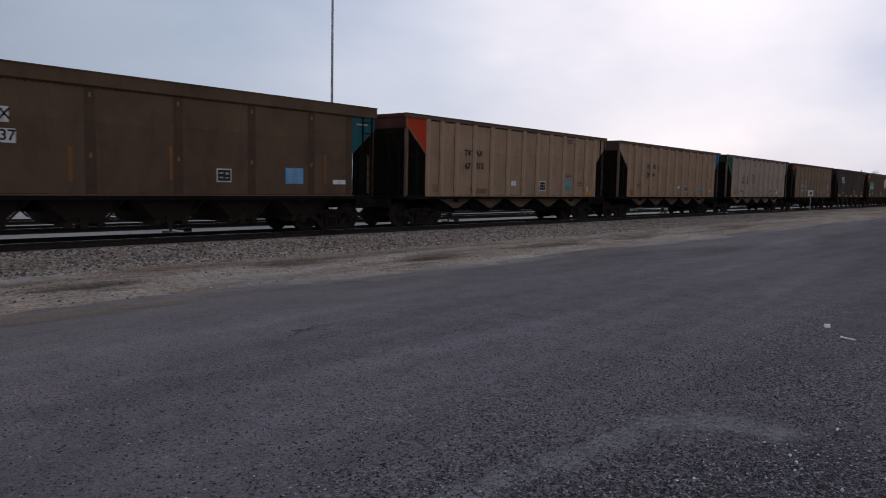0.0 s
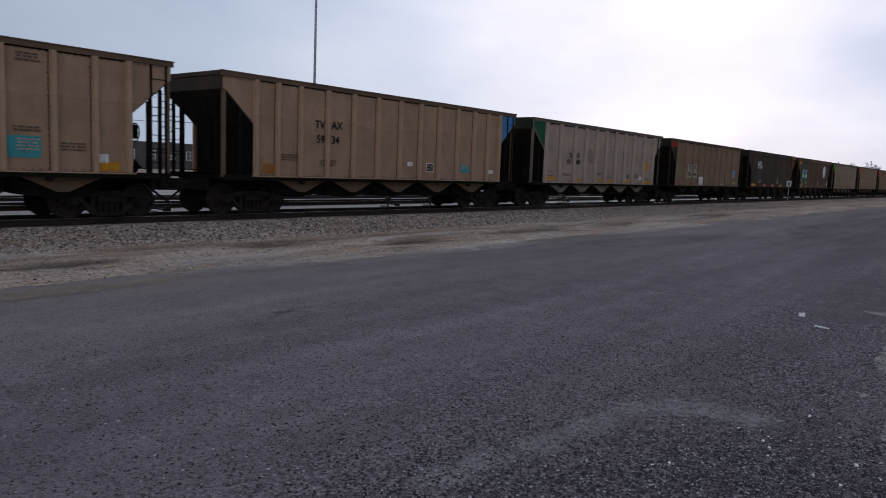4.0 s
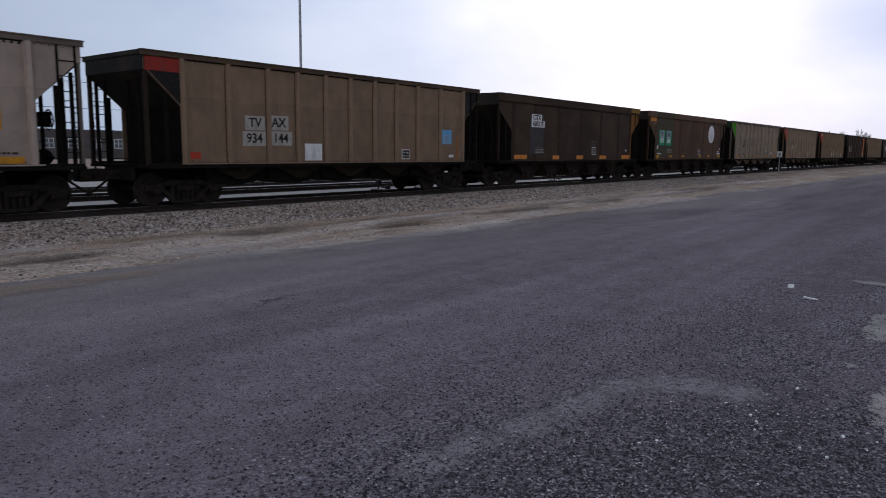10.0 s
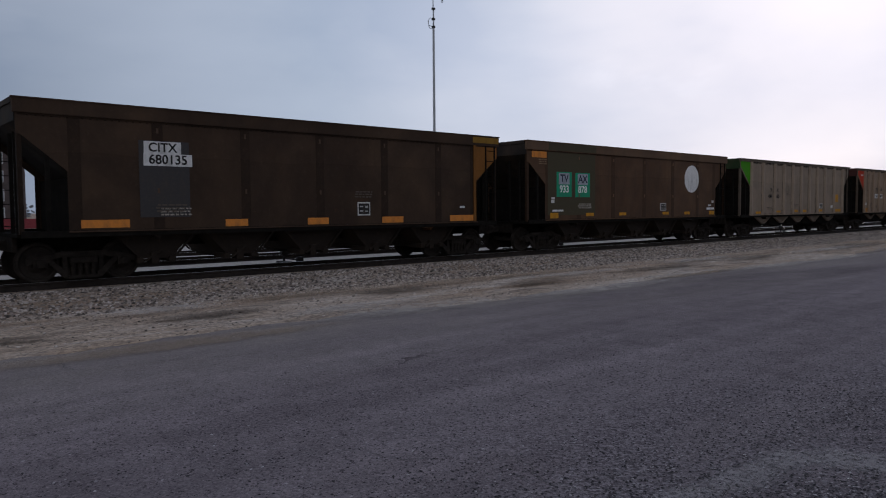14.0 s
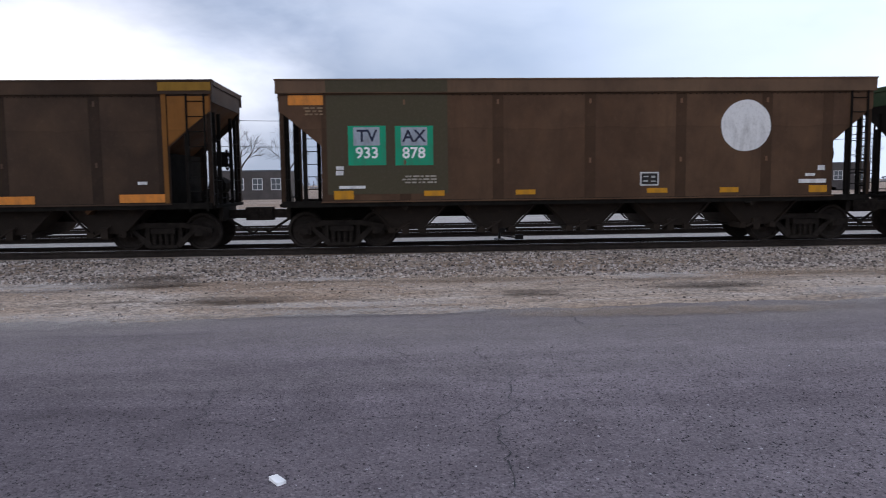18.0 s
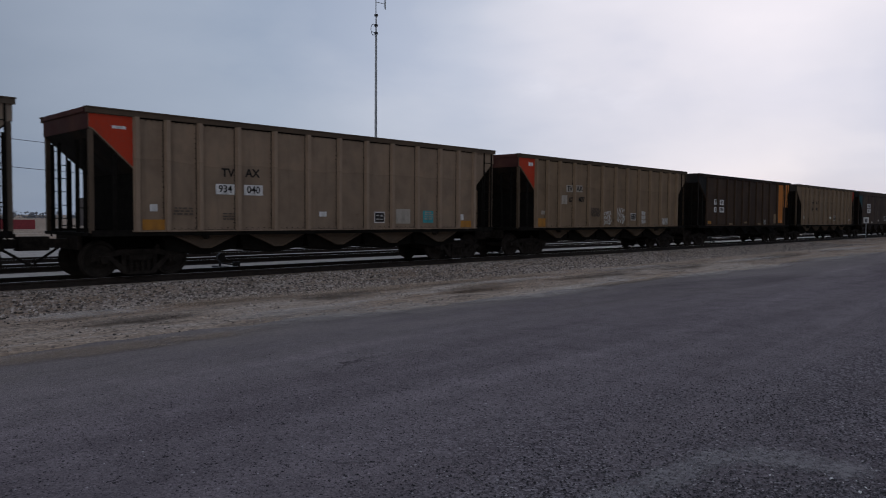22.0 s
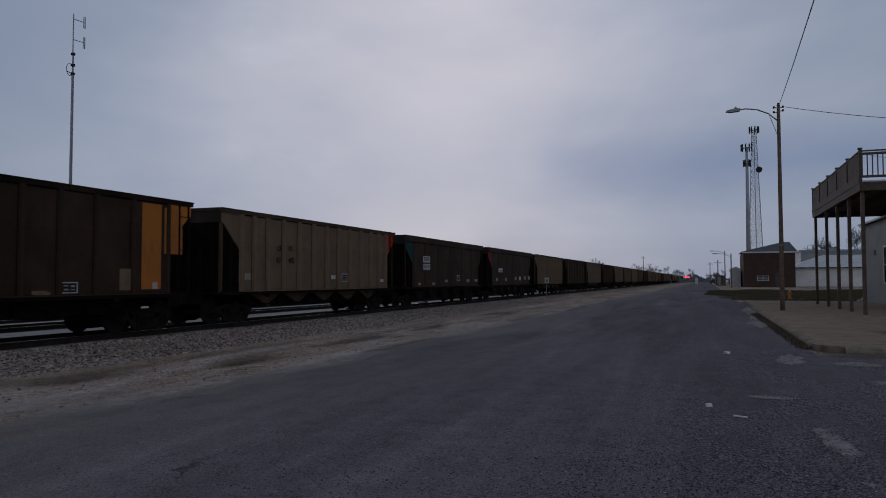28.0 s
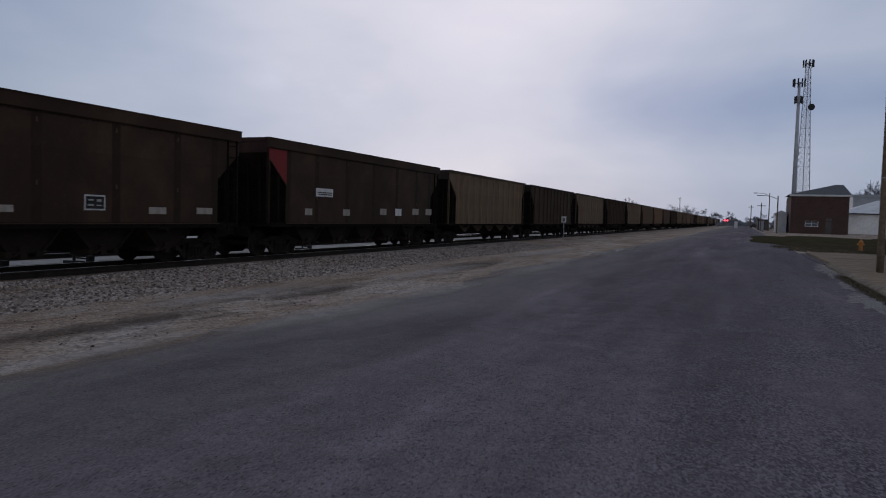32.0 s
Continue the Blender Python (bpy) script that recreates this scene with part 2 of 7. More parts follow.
M_WIRE = simple("black_cable", (0.02, 0.02, 0.022), 0.6)
M_CONC = simple("old_concrete", (0.27, 0.205, 0.145), 0.95, 0.0, 0.22, 3, 0.4, 0.05)
M_KERB = simple("stained_kerb_concrete", (0.235, 0.19, 0.145), 0.95, 0.0, 0.45, 4, 0.6, 0.05)
M_WOOD = simple("weathered_brown_deck_wood", (0.105, 0.078, 0.058), 0.85, 0.0, 0.35, 6, 0.3)
M_POLE = simple("weathered_utility_pole_wood", (0.17, 0.125, 0.085), 0.9, 0.0, 0.4, 8, 0.5)
M_SIDING = simple("blue_grey_siding_paint", (0.19, 0.20, 0.205), 0.7, 0.0, 0.08, 4, 0.1)
M_WHITE = simple("dirty_white_paint", (0.62, 0.61, 0.60), 0.6, 0.0, 0.12, 5, 0.1)
M_CREAM = simple("pale_stucco", (0.80, 0.78, 0.75), 0.85, 0.0, 0.12, 2, 0.3)
M_ROOF = simple("grey_shingle_roof", (0.085, 0.085, 0.09), 0.85, 0.0, 0.3, 8, 0.5)
M_TIN = simple("pale_metal_roof", (0.62, 0.61, 0.60), 0.5, 0.0, 0.15, 3, 0.1)
M_RED = simple("faded_red_paint", (0.22, 0.035, 0.04), 0.7, 0.0, 0.25, 6)
M_HYD = simple("orange_hydrant_paint", (0.55, 0.22, 0.05), 0.6, 0.0, 0.2, 9)
M_BARK = simple("grey_brown_bark", (0.06, 0.052, 0.045), 0.95, 0.0, 0.3, 8)
M_TWIG = simple("bare_twigs", (0.10, 0.09, 0.088), 0.95, 0.0, 0.3, 3)
# twigs of the far trees, lightened to carry the distance haze in their colour
M_HAZETWIG = simple("haze_tinted_twigs", (0.22, 0.225, 0.24), 1.0, 0.0, 0.2, 0.6, 0.0, 0.0)
M_PAPER = simple("white_litter_paper", (0.88, 0.87, 0.86), 0.8, 0.0, 0.05, 20)
M_BRICK = simple("dark_red_brick", (0.075, 0.043, 0.034), 0.9, 0.0, 0.35, 4, 0.4)
M_FARBLD = simple("distant_brick_wall", (0.085, 0.065, 0.06), 0.9, 0.0, 0.25, 1)
M_FAR = simple("distant_grey_wall", (0.085, 0.074, 0.07), 0.9, 0.0, 0.25, 0.5)
M_CARBODY = simple("white_car_paint", (0.6, 0.6, 0.6), 0.35, 0.0, 0.05, 2, 0.02)


def glass_build(t, p):
    p.inputs["Base Color"].default_value = (0.10, 0.112, 0.12, 1)
    p.inputs["Roughness"].default_value, p.inputs["Specular IOR Level"].default_value = 0.45, 0.12
    relief(t, p, noisy(t, 2.0, 2), 0.03, 0.01)


M_GLASS = mat("dark_window_glass", glass_build)


def glow(name, colour, strength):
    def build(t, p):
        p.inputs["Base Color"].default_value = (*colour, 1)
        p.inputs["Emission Color"].default_value = (*colour, 1)
        p.inputs["Emission Strength"].default_value = strength
    return mat(name, build)


M_SIGRED = glow("red_signal_glow", (1.0, 0.05, 0.08), 6.0)


# ---------------------------------------------------------------- mesh helpers
def box(bm, x0, x1, y0, y1, z0, z1):
    v = [bm.verts.new((x, y, z)) for z in (z0, z1) for y in (y0, y1) for x in (x0, x1)]
    for f in ((0, 2, 3, 1), (4, 5, 7, 6), (0, 1, 5, 4), (2, 6, 7, 3), (0, 4, 6, 2), (1, 3, 7, 5)):
        bm.faces.new([v[i] for i in f])


def prism(bm, outline, x0, x1, axis="x"):
    """An outline in (y, z) pushed from x0 to x1; with axis 'z', an outline in (x, y) pushed up from x0 to x1; with axis 'y', (x, z) along y."""
    put = {"x": lambda a, b, h: (h, a, b), "z": lambda a, b, h: (a, b, h), "y": lambda a, b, h: (a, h, b)}[axis]
    lo = [bm.verts.new(put(a, b, x0)) for a, b in outline]
    hi = [bm.verts.new(put(a, b, x1)) for a, b in outline]
    n = len(outline)
    bm.faces.new(lo), bm.faces.new(hi)
    for i in range(n):
        bm.faces.new((lo[i], lo[(i + 1) % n], hi[(i + 1) % n], hi[i]))
    bmesh.ops.recalc_face_normals(bm, faces=bm.faces[:])


def rod(bm, a, b, r0, r1=None, n=8):
    """A round bar from a to b."""
    a, b = Vector(a), Vector(b)
    r1 = r0 if r1 is None else r1
    d = (b - a).normalized()
    u = d.orthogonal().normalized()
    w = d.cross(u)
    ring = lambda c, r: [bm.verts.new(c + (u * math.cos(k * math.tau / n) + w * math.sin(k * math.tau / n)) * r) for k in range(n)]
    p, q = ring(a, r0), ring(b, r1)
    for k in range(n):
        bm.faces.new((p[k], p[(k + 1) % n], q[(k + 1) % n], q[k]))
    bm.faces.new(p[::-1]), bm.faces.new(q)


def tube(bm, points, r, n=6):
    """A bent round bar along points, in one piece."""
    points = [Vector(p) for p in points]
    rings = []
    for k, p in enumerate(points):
        d = (points[min(k + 1, len(points) - 1)] - points[max(k - 1, 0)]).normalized()
        u = d.cross(Vector((0.13, 0.27, 0.95))).normalized()
        w = d.cross(u)
        rings.append([bm.verts.new(p + (u * math.cos(j * math.tau / n) + w * math.sin(j * math.tau / n)) * r) for j in range(n)])
    for p, q in zip(rings, rings[1:]):
        for j in range(n):
            bm.faces.new((p[j], p[(j + 1) % n], q[(j + 1) % n], q[j]))
    bm.faces.new(rings[0][::-1]), bm.faces.new(rings[-1])


def lathe(bm, profile, axis="x", n=28):
    """A profile of (along, radius) turned about an axis."""
    rings = []
    for h, r in profile:
        ring = []
        for k in range(n):
            c, s = r * math.cos(k * math.tau / n), r * math.sin(k * math.tau / n)
            ring.append(bm.verts.new({"x": (h, c, s), "z": (c, s, h), "y": (c, h, s)}[axis]))
        rings.append(ring)
    for p, q in zip(rings, rings[1:]):
        for k in range(n):
            bm.faces.new((p[k], p[(k + 1) % n], q[(k + 1) % n], q[k]))
    bm.faces.new(rings[0][::-1]), bm.faces.new(rings[-1])
    bmesh.ops.recalc_face_normals(bm, faces=bm.faces[:])


def finish(name, bm, material, smooth=False):
    me = bpy.data.meshes.new(name)
    bm.to_mesh(me)
    bm.free()
    me.materials.append(material)
    if smooth:
        for f in me.polygons:
            f.use_smooth = True
    return me


def part(name, bm, material, parent, label="", at=None, colour=None, smooth=False):
    """Links a bmesh, or a mesh that is already there, as one mesh object under a thing or a part."""
    ob = new(name, bm if isinstance(bm, bpy.types.Mesh) else finish(name, bm, material, smooth))
    ob.parent = parent
    if at:
        ob.location = at
    if colour:
        ob.color = (*colour, 1)
    if label:
        tagged(ob, label)
    return ob


def thing(name, label, category, at=(0, 0, 0), turn=0, group="", kind=""):
    ob = new(name)
    ob.empty_display_size = 0.3
    ob.location, ob.rotation_euler = at, (0, 0, radians(turn))
    return tagged(ob, label, category, group, kind)


def solid(name, bm, material, label, category, at=(0, 0, 0), turn=0, group="", kind="", smooth=False):
    ob = new(name, finish(name, bm, material, smooth))
    ob.location, ob.rotation_euler = at, (0, 0, radians(turn))
    return tagged(ob, label, category, group, kind)


def words_mesh(text, size, material, thick=0.004):
    """Letters of the built-in font, upright in the (y, z) plane and facing +x, centred."""
    cu = bpy.data.curves.new("words", "FONT")
    cu.body, cu.size, cu.align_x, cu.align_y, cu.extrude, cu.offset = text, size, "CENTER", "CENTER", thick, size * 0.018
    cu.resolution_u = 3
    ob = bpy.data.objects.new("words", cu)
    scene.collection.objects.link(ob)
    me = bpy.data.meshes.new_from_object(ob.evaluated_get(bpy.context.evaluated_depsgraph_get()))
    bpy.data.objects.remove(ob)
    me.transform(Matrix(((0, 0, 1, 0), (1, 0, 0, 0), (0, 1, 0, 0), (0, 0, 0, 1))))
    me.materials.clear()
    me.materials.append(material)
    return me


def film_build(dark, lite, keep, speck, crisp=False):
    """A thin film on the ground, thickest in its middle and broken into speckles towards its edge."""
    def build(t, p):
        n, f = noisy(t, 4.5 if crisp else 2.4, 6, 0.7, ws=True), noisy(t, 30, 6, 0.75, ws=True)
        t.links.new(ramp(t, n, [(0.3, dark), (0.7, lite)]), p.inputs["Base Color"])
        p.inputs["Roughness"].default_value, p.inputs["Specular IOR Level"].default_value = 0.95, 0.1
        g = t.nodes.new("ShaderNodeTexCoord").outputs["Generated"]
        d = t.nodes.new("ShaderNodeVectorMath")
        d.operation = "DISTANCE"
        d.inputs[1].default_value = (0.5, 0.5, 0.5)
        flat = node(t, "Mapping", Scale=(1, 1, 0), Location=(0, 0, 0.5))
        t.links.new(g, flat.inputs["Vector"])
        t.links.new(flat.outputs["Vector"], d.inputs[0])
        edge = ramp(t, d.outputs["Value"], [(0.25 if crisp else 0.10, (1, 1, 1)), (0.5 if crisp else 0.46, (0, 0, 0))])
        m = blend(t, speck, n, f)
        m = blend(t, 1.0, ramp(t, m, [(0.44, (0.05, 0.05, 0.05)), (0.54, (1, 1, 1))] if crisp else [(0.40, (0.15, 0.15, 0.15)), (0.58, (1, 1, 1))]), edge, "MULTIPLY")
        t.links.new(ramp(t, m, [(0.30, (0, 0, 0)), (0.38, (keep, keep, keep))] if crisp else [(0.10, (0, 0, 0)), (0.55, (keep, keep, keep))]), p.inputs["Alpha"])
    return build


# ---------------------------------------------------------------- ground, road, tracks
TRACK_X = -19.5
ROAD_EDGE = -9.1


def ground_height(x):
    """Cross-section of the land: flat road, a shallow dip, the ballast shoulder, then the yard."""
    knots = ((-2500, -0.3), (-60, -0.3), (-34, -0.26), (-23, -0.24), (-21.3, -0.17), (-17.7, -0.17), (-16.2, -0.30), (-14.2, -0.20), (-12.0, -0.07), (-9.6, -0.03), (2500, -0.03))
    for (a, za), (b, zb) in zip(knots, knots[1:]):
        if x <= b:
            return za + (zb - za) * (x - a) / (b - a)
    return -0.03


def along(t, axis, a, b):
    """0 at a and 1 at b along a world axis."""
    sep = t.nodes.new("ShaderNodeSeparateXYZ")
    t.links.new(t.nodes.new("ShaderNodeNewGeometry").outputs["Position"], sep.inputs[0])
    m = t.nodes.new("ShaderNodeMapRange")
    m.inputs["From Min"].default_value, m.inputs["From Max"].default_value = a, b
    t.links.new(sep.outputs[axis], m.inputs["Value"])
    return m.outputs["Result"]


def grey(v):
    return (v, v, v)


def gravel_build(t, p):
    """Trampled gravel and dirt: pale limestone fines, tan clay and dark wet hollows."""
    stone = node(t, "TexVoronoi", Scale=22.0)
    t.links.new(coords(t, (1, 1, 1), True), stone.inputs["Vector"])
    fine = noisy(t, 30, 6, 0.7, ws=True)
    big = noisy(t, 0.42, 7, 0.66, (1.0, 0.34, 1), True, 0.9)
    mid = noisy(t, 1.5, 7, 0.74, (1.0, 0.34, 1), True, 0.6)
    c = ramp(t, big, [(0.30, (0.205, 0.150, 0.113)), (0.43, (0.305, 0.225, 0.168)), (0.55, (0.37, 0.298, 0.243)), (0.68, (0.48, 0.42, 0.375))])
    c = blend(t, ramp(t, mid, [(0.34, grey(0.75)), (0.48, grey(0))]), c, (0.12, 0.096, 0.080))
    c = blend(t, ramp(t, mid, [(0.56, grey(0)), (0.70, grey(0.75))]), c, (0.42, 0.375, 0.345))
    c = blend(t, 0.85, c, ramp(t, stone.outputs["Color"], [(0.1, grey(0.45)), (0.9, (1.45, 1.43, 1.40))]), "MULTIPLY")
    t.links.new(c, p.inputs["Base Color"])
    p.inputs["Roughness"].default_value, p.inputs["Specular IOR Level"].default_value = 1.0, 0.03
    relief(t, p, blend(t, 0.5, stone.outputs["Distance"], fine), 0.7, 0.03)


def asphalt_build(t, p):
    """Old asphalt: dark binder, worn lanes, coarse exposed stone towards the kerb side, dust along the track side, hairline cracks."""
    chips = node(t, "TexVoronoi", Scale=75.0)
    t.links.new(coords(t, (1, 1, 1), True), chips.inputs["Vector"])
    coarse = node(t, "TexVoronoi", Scale=58.0)
    t.links.new(coords(t, (1, 1, 1), True), coarse.inputs["Vector"])
    crack = node(t, "TexVoronoi", Scale=0.55)
    crack.feature = "DISTANCE_TO_EDGE"
    warp = node(t, "TexNoise", Scale=1.6, Detail=7)
    t.links.new(coords(t, (1, 1, 1), True), warp.inputs["Vector"])
    mixv = t.nodes.new("ShaderNodeVectorMath")
    mixv.operation = "MULTIPLY_ADD"
    mixv.inputs[1].default_value = (1.6, 1.6, 0)
    t.links.new(warp.outputs["Color"], mixv.inputs[0])
    t.links.new(coords(t, (1, 1, 0), True), mixv.inputs[2])
    t.links.new(mixv.outputs[0], crack.inputs["Vector"])
    worn = noisy(t, 0.22, 6, 0.62, (1.6, 0.30, 1), True, 0.6)
    lane = noisy(t, 0.9, 5, 0.6, (1.5, 0.10, 1), True, 0.2)
    mid = noisy(t, 2.2, 7, 0.7, ws=True)
    pits = noisy(t, 42, 4, 0.65, ws=True)
    c = ramp(t, worn, [(0.32, (0.124, 0.106, 0.116)), (0.50, (0.167, 0.142, 0.154)), (0.70, (0.224, 0.194, 0.206))])
    c = blend(t, 0.8, c, ramp(t, lane, [(0.34, grey(0.80)), (0.52, grey(1.0)), (0.68, grey(1.22))]), "MULTIPLY")
    c = blend(t, 0.8, c, ramp(t, mid, [(0.3, grey(0.78)), (0.7, grey(1.22))]), "MULTIPLY")
    chip = ramp(t, chips.outputs["Color"], [(0.0, (0.55, 0.55, 0.56)), (0.5, grey(0.95)), (0.85, (1.3, 1.29, 1.28)), (1.0, (2.0, 1.96, 1.92))])
    c = blend(t, 0.65, c, chip, "MULTIPLY")
    c = blend(t, ramp(t, pits, [(0.36, grey(0.9)), (0.43, grey(0))]), c, (0.026, 0.024, 0.026))
    # coarse stone where the binder is gone
    gone = blend(t, 1.0, ramp(t, along(t, "X", -5.0, -1.0), [(0.0, grey(0)), (1.0, grey(1))]), ramp(t, noisy(t, 0.8, 6, 0.65, (1, 0.5, 1), True, 0.5), [(0.40, grey(0.1)), (0.58, grey(1))]), "MULTIPLY")
    rough = ramp(t, coarse.outputs["Color"], [(0.0, (0.016, 0.013, 0.016)), (0.38, (0.060, 0.052, 0.060)), (0.62, (0.205, 0.182, 0.20)), (0.88, (0.32, 0.29, 0.31)), (1.0, (0.48, 0.45, 0.47))])
    c = blend(t, blend(t, 1.0, gone, grey(0.85), "MULTIPLY"), c, rough)
    # pale dust and grit washed in from the gravel
    dust = blend(t, 1.0, ramp(t, along(t, "X", -5.2, -9.2), [(0.0, grey(0)), (0.55, grey(0.35)), (1.0, grey(1))]), ramp(t, blend(t, 0.5, worn, noisy(t, 1.2, 7, 0.75, (1.0, 0.3, 1), True, 0.5)), [(0.36, grey(0.15)), (0.58, grey(1))]), "MULTIPLY")
    c = blend(t, dust, c, blend(t, 0.8, (0.268, 0.236, 0.216), ramp(t, chips.outputs["Color"], [(0.1, grey(0.6)), (0.9, grey(1.3))]), "MULTIPLY"))
    gate = ramp(t, noisy(t, 0.35, 3, ws=True), [(0.58, grey(0)), (0.66, grey(1))])
    line = ramp(t, crack.outputs["Distance"], [(0.0, grey(0.6)), (0.004, grey(0.35)), (0.008, grey(0))])
    c = blend(t, blend(t, 1.0, line, gate, "MULTIPLY"), c, (0.016, 0.015, 0.015))
    t.links.new(c, p.inputs["Base Color"])
    p.inputs["Roughness"].default_value, p.inputs["Specular IOR Level"].default_value = 1.0, 0.02
    relief(t, p, blend(t, 0.5, blend(t, gone, chips.outputs["Distance"], coarse.outputs["Distance"]), pits), 0.9, 0.016)


def grass_build(t, p):
    n, big = noisy(t, 25, 6, 0.7, ws=True), noisy(t, 0.7, 5, 0.6, ws=True)
    c = ramp(t, big, [(0.3, (0.085, 0.064, 0.042)), (0.5, (0.060, 0.052, 0.029)), (0.7, (0.046, 0.048, 0.023))])
    c = blend(t, 0.8, c, ramp(t, n, [(0.3, (0.55, 0.55, 0.55)), (0.7, (1.4, 1.4, 1.4))]), "MULTIPLY")
    t.links.new(c, p.inputs["Base Color"])
    p.inputs["Roughness"].default_value, p.inputs["Specular IOR Level"].default_value = 1.0, 0.0
    relief(t, p, n, 0.8, 0.05)


M_GRAVEL, M_ASPHALT, M_GRASS = mat("trampled_gravel", gravel_build), mat("old_asphalt", asphalt_build), mat("winter_grass", grass_build)


def sheet(name, xs, ys, height, material, label, category, kind="structure"):
    verts = [(x, y, height(x, y)) for y in ys for x in xs]
    n = len(xs)
    faces = [(j * n + i, j * n + i + 1, (j + 1) * n + i + 1, (j + 1) * n + i) for j in range(len(ys) - 1) for i in range(n - 1)]
    me = bpy.data.meshes.new(name)
    me.from_pydata(verts, [], faces)
    me.materials.append(material)
    return tagged(new(name, me), label, category, "", kind)


def uneven(x, y, amount):
    return amount * (noise.noise((x * 0.35, y * 0.22, 3.0)) + 0.5 * noise.noise((x * 1.3, y * 0.9, 7.0)))


near_x = [-2500, -600, -200, -100, -60, -45, -34, -28, -23, -21.3, -17.7, -16.9] + [-16.2 + 0.35 * k for k in range(20)] + [-9.0, -8.0, 0, 30, 100, 400, 2500]
near_y = [-2500, -600, -200, -90, -50, -30] + [-20 + 0.6 * k for k in range(151)] + [80, 95, 115, 140, 180, 260, 400, 800, 2500]
sheet("ground", near_x, near_y, lambda x, y: ground_height(x) + (uneven(x, y, 0.035) if -16.5 < x < -9.3 and -25 < y < 90 else 0), M_GRAVEL, "flat pale gravel and dirt beside the railway line", "ground")


def road_left(y):
    return ROAD_EDGE + 0.45 * noise.noise((0.0, y * 0.16, 1.5)) + 0.25 * noise.noise((0.0, y * 0.9, 4.5)) + 0.12 * noise.noise((0.0, y * 3.1, 8.5))


def road_mesh():
    """Asphalt slab with a ragged edge towards the track."""
    verts, faces, ys = [], [], [-2000, -400, -120, -60] + [-30 + 0.2 * k for k in range(650)] + [110, 140, 200, 300, 600, 2000]
    far_x = lambda y: 0.15 if y > 16.5 else 30.0
    for y in ys:
        e = road_left(y)
        for x, z in ((e - 0.12, -0.05), (e, -0.012), (e + 0.5, 0.0), (-4.0, 0.012), (0.15, 0.0), (far_x(y), 0.0 if far_x(y) < 1 else -0.005)):
            verts.append((x, y, z))
    for j in range(len(ys) - 1):
        for i in range(5):
            a = j * 6 + i
            faces.append((a, a + 1, a + 7, a + 6))
    me = bpy.data.meshes.new("road")
    me.from_pydata(verts, [], faces)
    me.materials.append(M_ASPHALT)
    return me


tagged(new("road", road_mesh()), "old dark asphalt street with worn patches and hairline cracks", "road", "", "structure")


def rail_profile():
    return [(-0.075, 0.0), (0.075, 0.0), (0.075, 0.012), (0.02, 0.035), (0.012, 0.12), (0.036, 0.135), (0.036, 0.168), (0.026, 0.178), (-0.026, 0.178), (-0.036, 0.168), (-0.036, 0.135), (-0.012, 0.12), (-0.02, 0.035), (-0.075, 0.012)]


def lay_track(x, top, label, group):
    track = thing("railway_track", label, "track", (x, 0, top), group=group, kind="structure")
    for side in (-1, 1):
        bm = bmesh.new()
        prism(bm, [(side * 0.755 + a, b - 0.178) for a, b in rail_profile()], -300, 900, "y")
        part("rail", bm, M_RAIL, track)
        bm = bmesh.new()
        box(bm, side * 0.755 - 0.022, side * 0.755 + 0.022, -300, 900, 0.0, 0.003)
        part("rail_head", bm, M_RAILTOP, track, "polished running surface")
    bm = bmesh.new()
    k = -40.0
    while k < 120:
        j = random.uniform(-0.04, 0.04)
        box(bm, -1.3 + j, 1.3 + j, k, k + 0.23, -0.36, -0.172)
        k += 0.52 + random.uniform(-0.02, 0.02)
    tagged(part("ties", bm, M_TIE, track, "dark creosoted timber ties half buried in ballast"), kind="stuff")
    return track


M_YARD = simple("pale_yard_limestone", (0.42, 0.39, 0.365), 1.0, 0.0, 0.3, 9, 0.7, 0.0)
sheet("yard_gravel", [-60, -34, -28, -23], [-80, -40, -20, 0, 20, 40, 60, 90, 130], lambda x, y: ground_height(x) + 0.012, M_YARD, "pale crushed limestone over the yard tracks", "gravel")
lay_track(TRACK_X, 0.0, "main railway track with rusty rails on pale ballast", "railway tracks")
lay_track(-25.6, -0.06, "empty siding track with rusty rails in pale gravel", "railway tracks")
lay_track(-30.6, -0.10, "empty siding track with rusty rails in pale gravel", "railway tracks")


